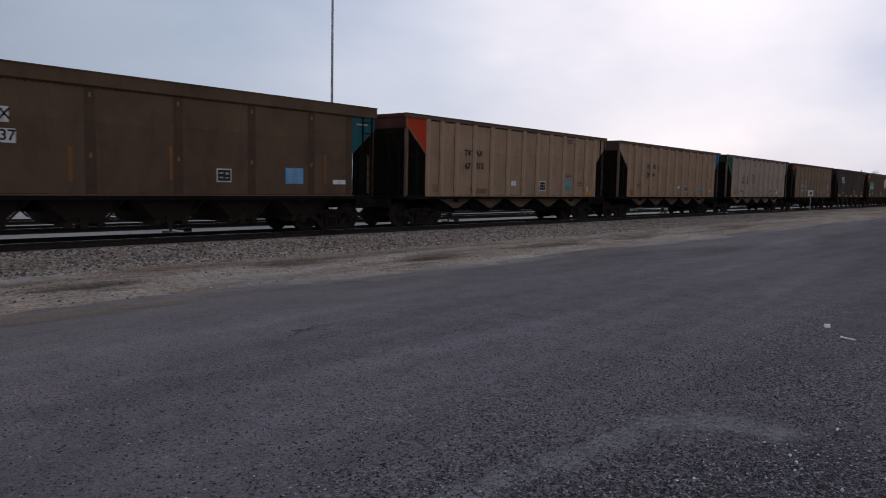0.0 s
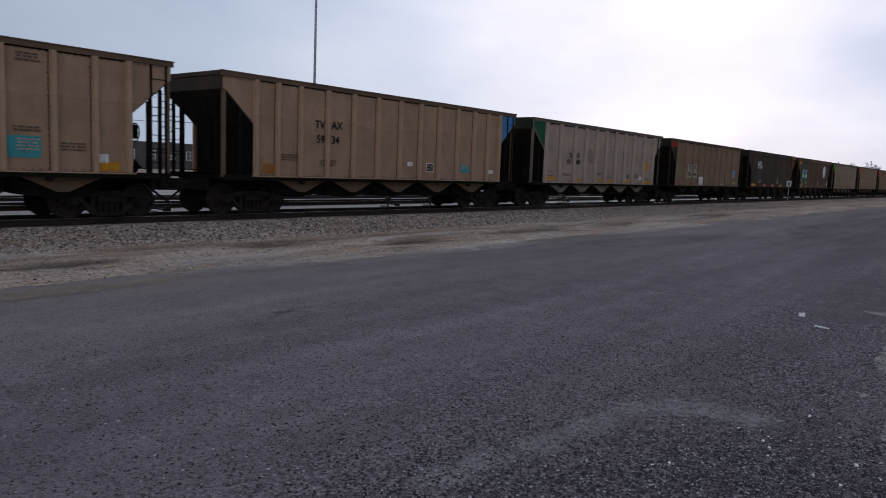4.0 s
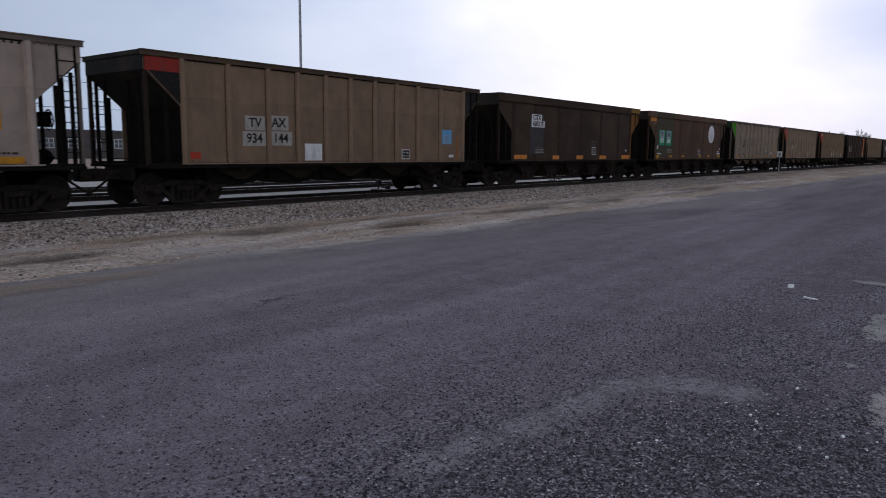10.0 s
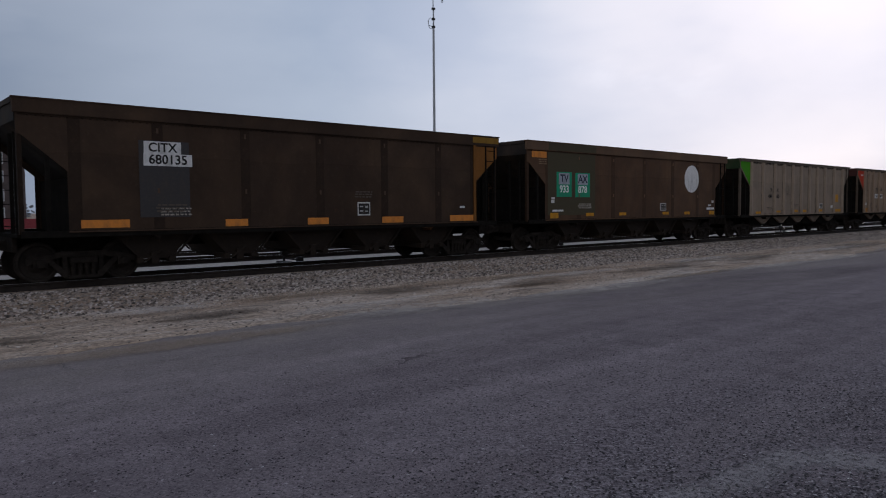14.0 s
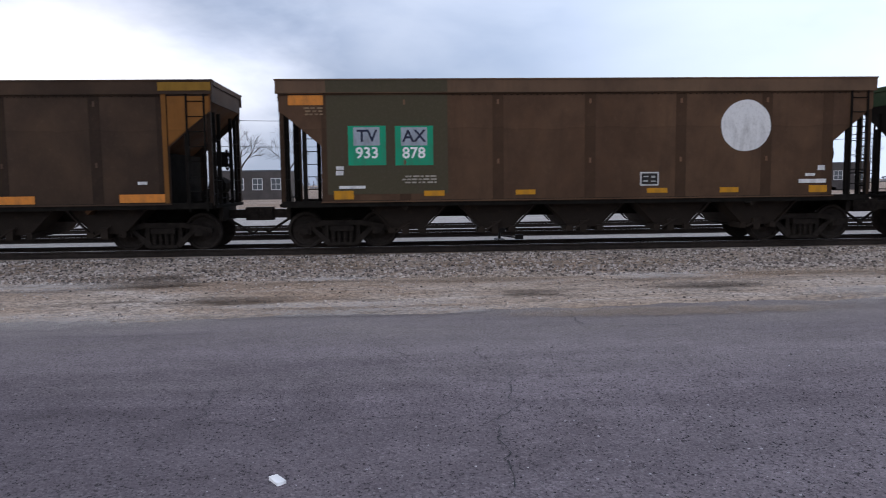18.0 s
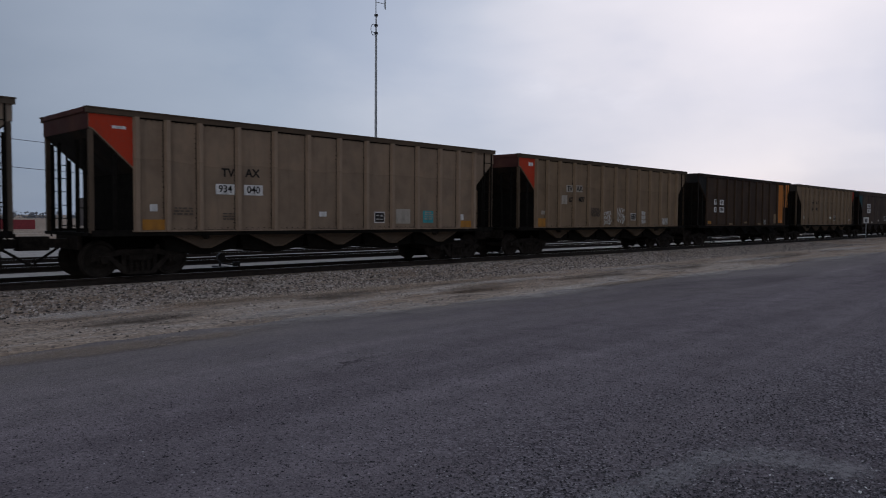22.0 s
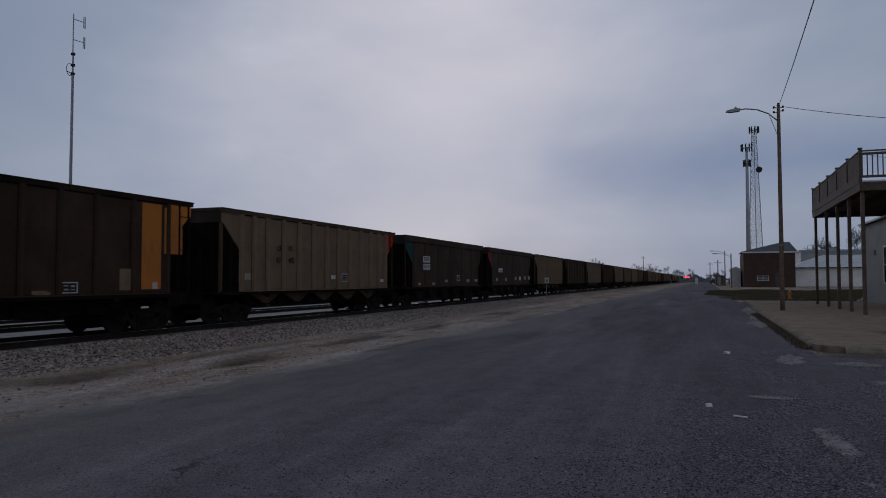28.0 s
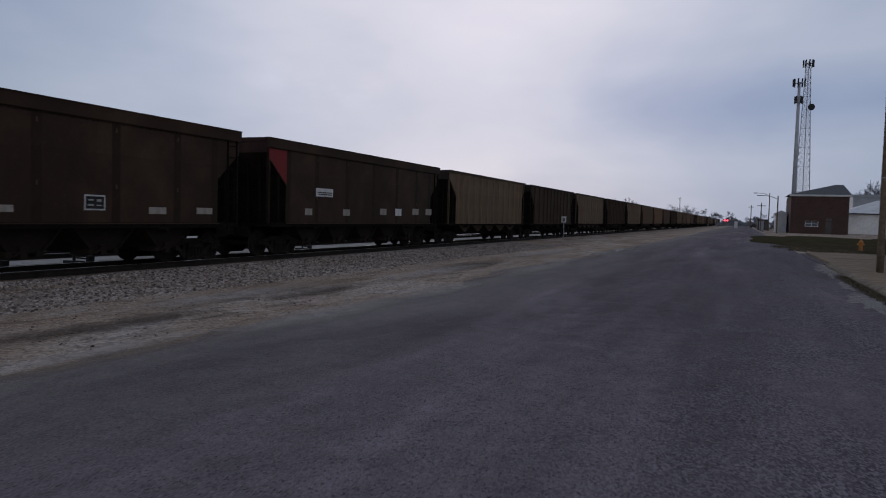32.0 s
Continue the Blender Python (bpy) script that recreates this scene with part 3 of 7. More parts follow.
def stones(name, count, x0, x1, y0, y1, size, material, label, bias=1.0):
    """Loose angular stones, each a squashed and turned little block."""
    rnd = random.Random(len(name) + count)
    verts, faces = [], []
    shape = [(-1, -0.8, -0.7), (0.9, -1, -0.6), (1, 0.9, -0.7), (-0.8, 1, -0.6), (-0.6, -0.5, 0.7), (0.5, -0.7, 0.8), (0.7, 0.5, 0.6), (-0.5, 0.7, 0.75)]
    quads = ((0, 3, 2, 1), (4, 5, 6, 7), (0, 1, 5, 4), (1, 2, 6, 5), (2, 3, 7, 6), (3, 0, 4, 7))
    for _ in range(count):
        x, y = x0 + (x1 - x0) * rnd.random() ** bias, rnd.uniform(y0, y1)
        s = size * (0.45 + 1.1 * rnd.random() ** 2)
        m = Euler((rnd.uniform(-0.5, 0.5), rnd.uniform(-0.5, 0.5), rnd.uniform(0, 6.28))).to_matrix()
        z = ground_height(x) + uneven(x, y, 0.035) * (-16.5 < x < -9.3) + (0.04 if x > -8 else 0)
        b = len(verts)
        for v in shape:
            w = m @ Vector((v[0] * s, v[1] * s * rnd.uniform(0.7, 1.2), v[2] * s * 0.7))
            verts.append((x + w.x, y + w.y, z + s * 0.25 + w.z))
        faces += [tuple(b + i for i in q) for q in quads]
    me = bpy.data.meshes.new(name)
    me.from_pydata(verts, [], faces)
    me.materials.append(material)
    return tagged(new(name, me), label, "gravel", "", "stuff")


def stone_build(t, p):
    g = t.nodes.new("ShaderNodeNewGeometry")
    c = ramp(t, g.outputs["Random Per Island"], [(0.0, (0.036, 0.028, 0.023)), (0.35, (0.175, 0.139, 0.116)), (0.7, (0.335, 0.276, 0.236)), (1.0, (0.56, 0.485, 0.435))])
    c = blend(t, 0.6, c, ramp(t, noisy(t, 40, 4), [(0.3, (0.7, 0.7, 0.7)), (0.7, (1.2, 1.2, 1.2))]), "MULTIPLY")
    t.links.new(c, p.inputs["Base Color"])
    p.inputs["Roughness"].default_value = 0.92


M_STONE = mat("limestone_ballast", stone_build)


# ---------------------------------------------------------------- the coal train
HALF, TOP, SILL, WIDE = 7.5, 4.15, 1.19, 1.55
KIT = {}


def kit(key, make, material, smooth=False):
    """A mesh that all cars share."""
    if key not in KIT:
        bm = bmesh.new()
        make(bm)
        KIT[key] = finish(key if isinstance(key, str) else key[0], bm, material, smooth)
    return KIT[key]


def wheelset_shape(bm):
    for s in (-1, 1):
        lathe(bm, [(s * 0.655, 0.09), (s * 0.66, 0.36), (s * 0.675, 0.47), (s * 0.70, 0.487), (s * 0.712, 0.468), (s * 0.72, 0.457), (s * 0.80, 0.452), (s * 0.80, 0.40), (s * 0.745, 0.37), (s * 0.73, 0.24), (s * 0.775, 0.15), (s * 0.79, 0.10), (s * 0.95, 0.085)][::s], "x", 30)
        for k in range(3):
            a = k * math.tau / 3
            box(bm, s * 0.955 - 0.02, s * 0.955 + 0.02, 0.05 * math.cos(a) - 0.018, 0.05 * math.cos(a) + 0.018, 0.05 * math.sin(a) - 0.018, 0.05 * math.sin(a) + 0.018)
    lathe(bm, [(-0.66, 0.08), (0.66, 0.08)], "x", 12)


def side_frame_shape(bm):
    """Cast truck side: arched top member, dished bottom member, columns, and the spring nest in the open middle."""
    prism(bm, [(-1.20, 0.56), (-0.95, 0.62), (-0.48, 0.71), (0.48, 0.71), (0.95, 0.62), (1.20, 0.56), (1.20, 0.42), (0.95, 0.48), (0.46, 0.58), (-0.46, 0.58), (-0.95, 0.48), (-1.20, 0.42)], 0.90, 1.02)
    for s in (-1, 1):
        prism(bm, [(s * 0.80, 0.50), (s * 0.70, 0.54), (s * 0.30, 0.20), (s * 0.30, 0.08), (s * 0.42, 0.09)], 0.91, 1.01)
        box(bm, 0.92, 1.00, s * 0.40 - 0.05, s * 0.40 + 0.05, 0.12, 0.60)
        box(bm, 0.86, 1.06, s * 0.92 - 0.15, s * 0.92 + 0.15, 0.36, 0.55)
        lathe_at(bm, (1.06, s * 0.92, 0.457), 0.095, 0.05)
    box(bm, 0.88, 1.05, -0.34, 0.34, 0.07, 0.15)
    box(bm, 0.86, 1.09, -0.30, 0.30, 0.44, 0.57)
    # added plate behind the springs, to block daylight through the gaps
    box(bm, 0.84, 0.89, -0.36, 0.36, 0.10, 0.50)
    for y in (-0.22, -0.075, 0.075, 0.22):
        for k in range(4):
            rod(bm, (1.0, y, 0.15 + 0.073 * k), (1.0, y, 0.195 + 0.073 * k), 0.062, n=8)
        rod(bm, (1.0, y, 0.15), (1.0, y, 0.44), 0.045, n=6)


def lathe_at(bm, c, r, h):
    rod(bm, (c[0] - h, c[1], c[2]), (c[0] + h, c[1], c[2]), r, n=12)


def add_truck(car, y, rolling):
    bolster = part("truck", kit("bolster", lambda bm: (box(bm, -1.0, 1.0, -0.2, 0.2, 0.42, 0.62), box(bm, -0.2, 0.2, -0.2, 0.2, 0.6, 0.85), box(bm, -0.7, 0.7, -0.52, -0.44, 0.3, 0.42), box(bm, -0.7, 0.7, 0.44, 0.52, 0.3, 0.42)), M_TRUCK), M_TRUCK, car, "black four-wheel truck under the car", at=(0, y, 0))
    frame_ = kit("side_frame", side_frame_shape, M_TRUCK)
    part("side_frame", frame_, M_TRUCK, bolster)
    far = part("side_frame", frame_, M_TRUCK, bolster)
    far.rotation_euler = (0, 0, math.pi)
    for s in (-1, 1):
        w = part("wheelset", kit("wheelset", wheelset_shape, M_WHEEL, False), M_WHEEL, bolster, at=(0, s * 0.92, 0.457))
        if rolling:
            WHEELS.append((w, s * 0.92))


WHEELS, CARS = [], []


def pocket_shape(lo):
    """One deep discharge hopper: sloping sheets, and a ragged set of bottom gates with their hinge bars."""
    def make(bm):
        prism(bm, [(-1.05, SILL - 0.02), (1.05, SILL - 0.02), (0.46, lo + 0.10), (0.40, lo), (-0.40, lo), (-0.46, lo + 0.10)], -1.15, 1.15)
        for s in (-1, 1):
            for x in (-1.20, 1.20):
                prism(bm, [(s * 1.05, SILL - 0.02), (s * 1.11, SILL - 0.02), (s * 0.50, lo + 0.08), (s * 0.42, lo + 0.04)], x - 0.05, x + 0.05)
            box(bm, 0.55, 1.22, s * 0.40 - 0.10, s * 0.40 + 0.06, lo - 0.09, lo + 0.05)
            rod(bm, (-1.1, s * 0.30, lo - 0.04), (1.25, s * 0.30, lo - 0.04), 0.035, n=6)
        box(bm, 0.9, 1.26, -0.16, 0.02, lo - 0.12, lo + 0.16)
        rod(bm, (1.24, -0.30, lo - 0.05), (1.24, 0.10, lo + 0.20), 0.03, n=6)
    return make


def saw_shape(bm):
    """One tooth of the pale sawtooth apron under the sill, with a folded lower edge."""
    prism(bm, [(-1.10, SILL - 0.03), (1.10, SILL - 0.03), (0.12, 0.73), (-0.12, 0.73)], 1.30, 1.32)
    for s in (-1, 1):
        prism(bm, [(s * 1.10, SILL - 0.03), (s * 1.16, SILL - 0.03), (s * 0.13, 0.70), (s * 0.08, 0.745)], 1.27, 1.37)
    box(bm, 1.27, 1.37, -0.13, 0.13, 0.70, 0.73)


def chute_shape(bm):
    """Near-black bottom chute that stands for the shade under the car and closes the view."""
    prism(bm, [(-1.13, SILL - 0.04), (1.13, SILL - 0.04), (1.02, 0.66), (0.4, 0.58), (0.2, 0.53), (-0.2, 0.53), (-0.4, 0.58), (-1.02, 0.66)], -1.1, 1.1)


def cut_side(x0, x1, high, low):
    """Side sheet with its corners cut away below the overhanging ends."""
    e, i = HALF - 0.06, HALF - 1.15
    return lambda bm: prism(bm, [(-e, TOP - 0.05), (-e, TOP - high), (-e + 0.10, TOP - high - 0.04), (-i, low), (-i, SILL), (i, SILL), (i, low), (e - 0.10, TOP - high - 0.04), (e, TOP - high), (e, TOP - 0.05)], x0, x1)


def ladder_shape(bm):
    for y in (-0.21, 0.21):
        box(bm, -0.02, 0.02, y - 0.02, y + 0.02, 1.0, TOP - 0.15)
    for k in range(8):
        rod(bm, (0, -0.21, 1.12 + 0.36 * k), (0, 0.21, 1.12 + 0.36 * k), 0.012, n=6)


def grab_shape(bm):
    """Grab irons between the uprights on the end of the car."""
    for k in range(6):
        for x0, x1 in ((-1.5, -1.08), (1.08, 1.5)):
            rod(bm, (x0, 0.03, 1.42 + 0.34 * k), (x1, 0.03, 1.42 + 0.34 * k), 0.013, n=6)
    for z in (1.75, 2.75):
        for x0, x1 in ((-1.1, -0.62), (0.62, 1.1)):
            rod(bm, (x0, 0.03, z), (x1, 0.03, z), 0.013, n=6)
    rod(bm, (-0.62, 0.03, 1.3), (0.62, 0.03, 1.3), 0.014, n=6)


def coupler_shape(bm):
    box(bm, -0.12, 0.12, 0.0, 0.55, 0.76, 0.98)
    box(bm, -0.2, 0.2, 0.5, 0.84, 0.70, 1.04)
    box(bm, -0.75, 0.75, -0.06, 0.04, 0.72, 1.15)
    rod(bm, (0.4, 0.1, 0.75), (0.3, 0.7, 0.36), 0.035)
    rod(bm, (0.3, 0.7, 0.36), (0.1, 0.78, 0.45), 0.03)


def brake_wheel_shape(bm):
    hub = lambda k, n: (-0.2 + 0.26 * math.cos(k * math.tau / n), 0.22, 2.3 + 0.26 * math.sin(k * math.tau / n))
    for k in range(14):
        rod(bm, hub(k, 14), hub(k + 1, 14), 0.018, n=5)
    for k in range(4):
        rod(bm, hub(k, 8), hub(k + 4, 8), 0.012, n=5)
    box(bm, -0.42, 0.02, 0.0, 0.2, 2.12, 2.5)


def brake_cylinder_shape(bm):
    rod(bm, (-0.3, 0.0, 1.35), (0.35, 0.0, 1.35), 0.2, n=12)
    rod(bm, (0.35, 0.0, 1.35), (0.8, 0.0, 1.35), 0.04, n=6)


def reservoir_shape(bm):
    rod(bm, (-1.35, 0.0, 1.62), (-0.72, 0.0, 1.62), 0.24, n=12)
    box(bm, -1.2, -0.85, -0.2, 0.2, 1.15, 1.42)


def rivet_shape(columns, near_top, wide=0.016, seam_shade=False, dashes=True):
    def make(bm):
        def dot(y, z):
            for x in (WIDE + 0.012,):
                v = [bm.verts.new((x, y + a, z + b)) for a, b in ((-wide, 0), (0, -0.014), (wide, 0), (0, 0.014))]
                c = bm.verts.new((x + 0.014, y, z))
                for k in range(4):
                    bm.faces.new((v[k], v[(k + 1) % 4], c))
        if seam_shade:
            ys = sorted(columns)
            for a, b in zip([-HALF + 1.2] + ys, ys + [HALF - 1.2]):
                y = a + 0.24
                while y < b - 0.10 and dashes:
                    box(bm, WIDE + 0.010, WIDE + 0.018, y, y + 0.07, TOP - 0.235, TOP - 0.205)
                    y += 0.15
            # weld dirt and the post's shaded edge, laid on as one dark line
            for a in ys:
                box(bm, WIDE + 0.010, WIDE + 0.016, a + 0.008, a + 0.026, SILL + 0.03, TOP - 0.16)
            # shadow under the top chord, drawn as a dark strip
            box(bm, WIDE + 0.010, WIDE + 0.018, -HALF + 1.2, HALF - 1.2, TOP - 0.185, TOP - 0.152)
            y = -HALF + 1.2
            while y < HALF - 1.2:
                dot(y, SILL + 0.06)
                y += 0.19
        for y in columns:
            z = SILL + 0.2
            while z < TOP - 0.35:
                dot(y, z)
                z += 0.13
        y = -HALF + 0.3
        while y < HALF - 0.3:
            dot(y, near_top)
            y += 0.16
    return make


def coal_car(index, style, colour, chord, label, left=None, right=None, detail=2, sill=None):
    """One open-top hopper car; its origin is at rail height, in the middle of the track."""
    y0 = LEFT_ENDS(index) + HALF
    car = thing("hopper_car", label, "rail car", (TRACK_X, y0, 0), group="cars of the coal train")
    CARS.append((car, y0))
    sill = sill or colour
    i = HALF - 1.15
    posts = {"ribbed": (-6.33, -5.54, -4.65, -3.53, -2.36, -1.2, -0.03, 1.07, 2.18, 3.34, 4.45, 5.42, 6.27), "wide": (-6.33, -4.97, -3.54, -2.38, -1.22, -0.06, 1.10, 2.26, 3.42, 4.85, 6.22),
             "smooth": (-6.28, -4.4, -2.1, 0.2, 2.5, 4.7, 6.28), "boxy": (-6.35, -4.89, -3.47, -2.33, -1.14, -0.02, 1.17, 2.31, 3.52, 4.89, 6.36)}[style]
    high, low = (0.78, 2.48) if style == "smooth" else (0.50, 2.68)
    maker = lambda x0, x1: cut_side(x0, x1, high, low)
    part("side_sheet", kit((style + "_side", 1), maker(WIDE - 0.02, WIDE + 0.012), M_PAINT), M_PAINT, car, colour=colour)
    part("side_sheet", kit((style + "_side_far", 1), maker(-WIDE - 0.012, -WIDE + 0.02), M_PAINT), M_PAINT, car, colour=colour)
    band = 0.34 if style == "smooth" else 0.15
    chord = tuple(0.38 * v for v in chord) if style != "smooth" else chord
    for s in (-1, 1):
        part("top_chord", kit(("chord", style, s), lambda bm: (box(bm, s * WIDE - 0.045, s * WIDE + 0.045 + 0.02 * s, -HALF, HALF, TOP - band, TOP - 0.004), box(bm, s * WIDE - 0.085, s * WIDE + 0.085, -HALF - 0.02, HALF + 0.02, TOP - 0.03, TOP)), M_PAINT), M_PAINT, car, colour=chord)
        # end chord about a tenth of the panel colour, with the end's shade painted in
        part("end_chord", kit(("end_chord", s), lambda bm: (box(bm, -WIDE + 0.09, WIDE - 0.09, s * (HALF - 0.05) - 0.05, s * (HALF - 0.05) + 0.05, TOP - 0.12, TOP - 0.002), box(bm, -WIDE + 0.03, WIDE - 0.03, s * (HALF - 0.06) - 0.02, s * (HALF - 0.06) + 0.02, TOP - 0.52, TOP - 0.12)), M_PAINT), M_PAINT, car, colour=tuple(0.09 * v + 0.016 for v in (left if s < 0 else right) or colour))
        # sill black rather than car-coloured: the shadow below the lip is painted in
        part("side_sill", kit(("sill", s), lambda bm: (box(bm, s * WIDE - 0.05, s * WIDE + 0.05, -HALF + 0.1, HALF - 0.1, SILL - 0.13, SILL + 0.02)), M_DARK), M_DARK, car)
        # lip brighter than the side: the flange highlight is put into its colour
        part("sill_lip", kit(("sill_lip", s), lambda bm: box(bm, s * (WIDE + 0.05) - 0.02, s * (WIDE + 0.05) + 0.025, -HALF + 1.05, HALF - 1.05, SILL - 0.025, SILL + 0.012), M_PAINT), M_PAINT, car, colour=tuple(1.25 * v for v in colour))
        part("bulkhead", kit(("bulkhead", s, low), lambda bm: box(bm, -WIDE + 0.03, WIDE - 0.03, s * (HALF - 1.2) - 0.02, s * (HALF - 1.2) + 0.02, SILL, low - 0.05), M_DARK), M_DARK, car)
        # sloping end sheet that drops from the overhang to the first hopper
        # near-black except one rusty sheet: the end recess's shade is in the colour
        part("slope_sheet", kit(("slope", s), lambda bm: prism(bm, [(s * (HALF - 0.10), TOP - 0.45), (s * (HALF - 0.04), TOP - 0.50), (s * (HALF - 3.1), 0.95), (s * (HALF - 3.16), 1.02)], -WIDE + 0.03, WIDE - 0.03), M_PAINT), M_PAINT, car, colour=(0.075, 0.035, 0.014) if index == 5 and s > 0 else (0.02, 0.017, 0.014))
        part("platform", kit(("platform", s), lambda bm: box(bm, -1.5, 1.5, s * (HALF - 0.62) - 0.6, s * (HALF - 0.62) + 0.6, SILL - 0.12, SILL - 0.04), M_DARK), M_DARK, car)
        add_truck(car, s * 6.02, detail > 1)
        for e in (-1, 1):
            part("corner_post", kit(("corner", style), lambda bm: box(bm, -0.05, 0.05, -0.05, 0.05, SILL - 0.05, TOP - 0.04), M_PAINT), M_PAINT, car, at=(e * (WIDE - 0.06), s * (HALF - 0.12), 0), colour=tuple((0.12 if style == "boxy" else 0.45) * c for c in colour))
        if detail > 0:
            for e in (-1, 1):
                part("end_stake", kit("end_stake", lambda bm: box(bm, -0.04, 0.04, -0.05, 0.05, SILL - 0.05, 3.05), M_DARK), M_DARK, car, at=(e * (WIDE - 0.04), s * (HALF - 0.66), 0))
            tagged(part("grab_iron", kit("grab_irons", grab_shape, M_DARK), M_DARK, car, at=(0, s * (HALF - 0.12), 0)), kind="stuff")
            for x in (-1.12, -0.62, 0.62, 1.12):
                part("end_post", kit("end_post", lambda bm: box(bm, -0.035, 0.035, -0.04, 0.04, 1.12, 3.42), M_DARK), M_DARK, car, at=(x, s * (HALF - 0.12), 0))
            c = part("coupler", kit("coupler", coupler_shape, M_TRUCK), M_TRUCK, car, "rusty knuckle coupler with air hose", at=(0, s * (HALF - 0.10), 0))
            if s < 0:
                c.rotation_euler = (0, 0, math.pi)
            part("ladder", kit("ladder", ladder_shape, M_DARK), M_DARK, car, "steel rung ladder at the car end", at=((WIDE + 0.04) * s, s * (HALF - 0.42), 0))
    if detail > 0:
        part("brake_wheel", kit("brake_wheel", brake_wheel_shape, M_DARK), M_DARK, car, "black hand brake wheel on its gear box", at=(0, HALF - 0.35, 0))
        part("brake_cylinder", kit("brake_cylinder", brake_cylinder_shape, M_DARK), M_DARK, car, at=(0, HALF - 0.5, 0))
        part("air_reservoir", kit("air_reservoir", reservoir_shape, M_DARK), M_DARK, car, at=(0, HALF - 0.55, 0))
    part("centre_sill", kit("centre_sill", lambda bm: box(bm, -0.28, 0.28, -HALF + 0.1, HALF - 0.1, 0.74, SILL - 0.03), M_DARK), M_DARK, car)
    pale = style != "smooth"
    # chutes and pockets take the deep shade under the car as their own colour
    for k in range(5):
        if pale:
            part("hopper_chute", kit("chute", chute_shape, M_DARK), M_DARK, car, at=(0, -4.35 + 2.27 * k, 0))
            # apron darkened: coal dirt on ribbed cars, painted underside shade on boxy ones
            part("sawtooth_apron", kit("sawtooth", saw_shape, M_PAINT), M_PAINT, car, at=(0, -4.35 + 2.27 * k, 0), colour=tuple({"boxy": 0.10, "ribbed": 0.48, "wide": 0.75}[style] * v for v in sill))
        else:
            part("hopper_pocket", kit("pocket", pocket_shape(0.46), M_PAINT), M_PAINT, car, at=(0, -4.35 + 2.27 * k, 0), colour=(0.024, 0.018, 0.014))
    deep = {"ribbed": 0.12, "wide": 0.12, "smooth": 0.008, "boxy": 0.085}[style]
    wide = {"ribbed": 0.075, "wide": 0.075, "smooth": 0.16, "boxy": 0.07}[style]
    rib = kit(("rib", style), lambda bm: prism(bm, [(-wide, 0.0), (-wide * 0.7, deep), (wide * 0.7, deep), (wide, 0.0)], SILL, TOP - band, "z") or bm.transform(Matrix.Rotation(-math.pi / 2, 4, "Z")), M_PAINT)
    for s in ((1, -1) if detail > 1 else (1,)):
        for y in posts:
            # raised ribs lighter than the sheet: light on their faces is put into colour
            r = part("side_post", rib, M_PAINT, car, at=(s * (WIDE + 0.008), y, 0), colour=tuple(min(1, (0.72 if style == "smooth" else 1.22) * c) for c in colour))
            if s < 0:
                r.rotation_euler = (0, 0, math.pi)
    if detail > 1:
        cols = [y - 0.11 for y in posts[1:-1]] if style != "smooth" else []
        tagged(part("rivets", kit(("rivets", style), rivet_shape(cols, TOP - band - 0.05, 0.03 if style == "smooth" else 0.024, style != "smooth", style == "wide"), M_DARK), M_DARK, car), kind="stuff")
        if style == "smooth":
            for y in posts[1:-1]:
                for z in (TOP - band - 0.22, SILL + 0.95):
                    part("lifting_lug", kit("lifting_lug", lambda bm: box(bm, WIDE + 0.012, WIDE + 0.035, -0.025, 0.025, -0.06, 0.06), M_PAINT), M_PAINT, car, at=(0, y, z), colour=tuple(2.2 * v for v in colour))
            # ridge below the chord at half tone, its shadow line painted in
            part("waist_bead", kit("waist_bead", lambda bm: box(bm, WIDE + 0.010, WIDE + 0.03, -HALF + 0.1, HALF - 0.1, TOP - 0.385, TOP - 0.345), M_PAINT), M_PAINT, car, colour=tuple(0.5 * v for v in colour))
    for end, s in ((left, -1), (right, 1)):
        if end:
            e, j = HALF - 0.06, i + 0.06
            x = WIDE + 0.0135
            part("end_panel", kit(("end_panel", s, high, index in (5, 12)), lambda bm: prism(bm, [(s * e, TOP - 0.16), (s * e, TOP - high + 0.03), (s * (e - 0.10), TOP - high - 0.01), (s * j, low + 0.09), (s * j, TOP - 0.16)], x, x + 0.006), M_PAINT if index in (5, 12) else M_MARK), M_MARK, car, "painted end panel", colour=end)
    return car


def plate(car, y, z, w, h, colour, name="marking", proud=0):
    """A painted field; each step of proud lays it one coat higher."""
    x = WIDE + 0.016 + 0.005 * proud
    return part(name, kit(("plate", round(w, 2), round(h, 2), proud), lambda bm: box(bm, x, x + 0.004, -w / 2, w / 2, -h / 2, h / 2), M_MARK), M_MARK, car, at=(0, y, z), colour=colour)


def words(car, y, z, text, size, colour, proud=0.012):
    key = ("words", text, round(size, 2))
    if key not in KIT:
        KIT[key] = words_mesh(text, size, M_MARK)
    return part("lettering", KIT[key], M_MARK, car, at=(WIDE + 0.016 + proud, y, z), colour=colour)


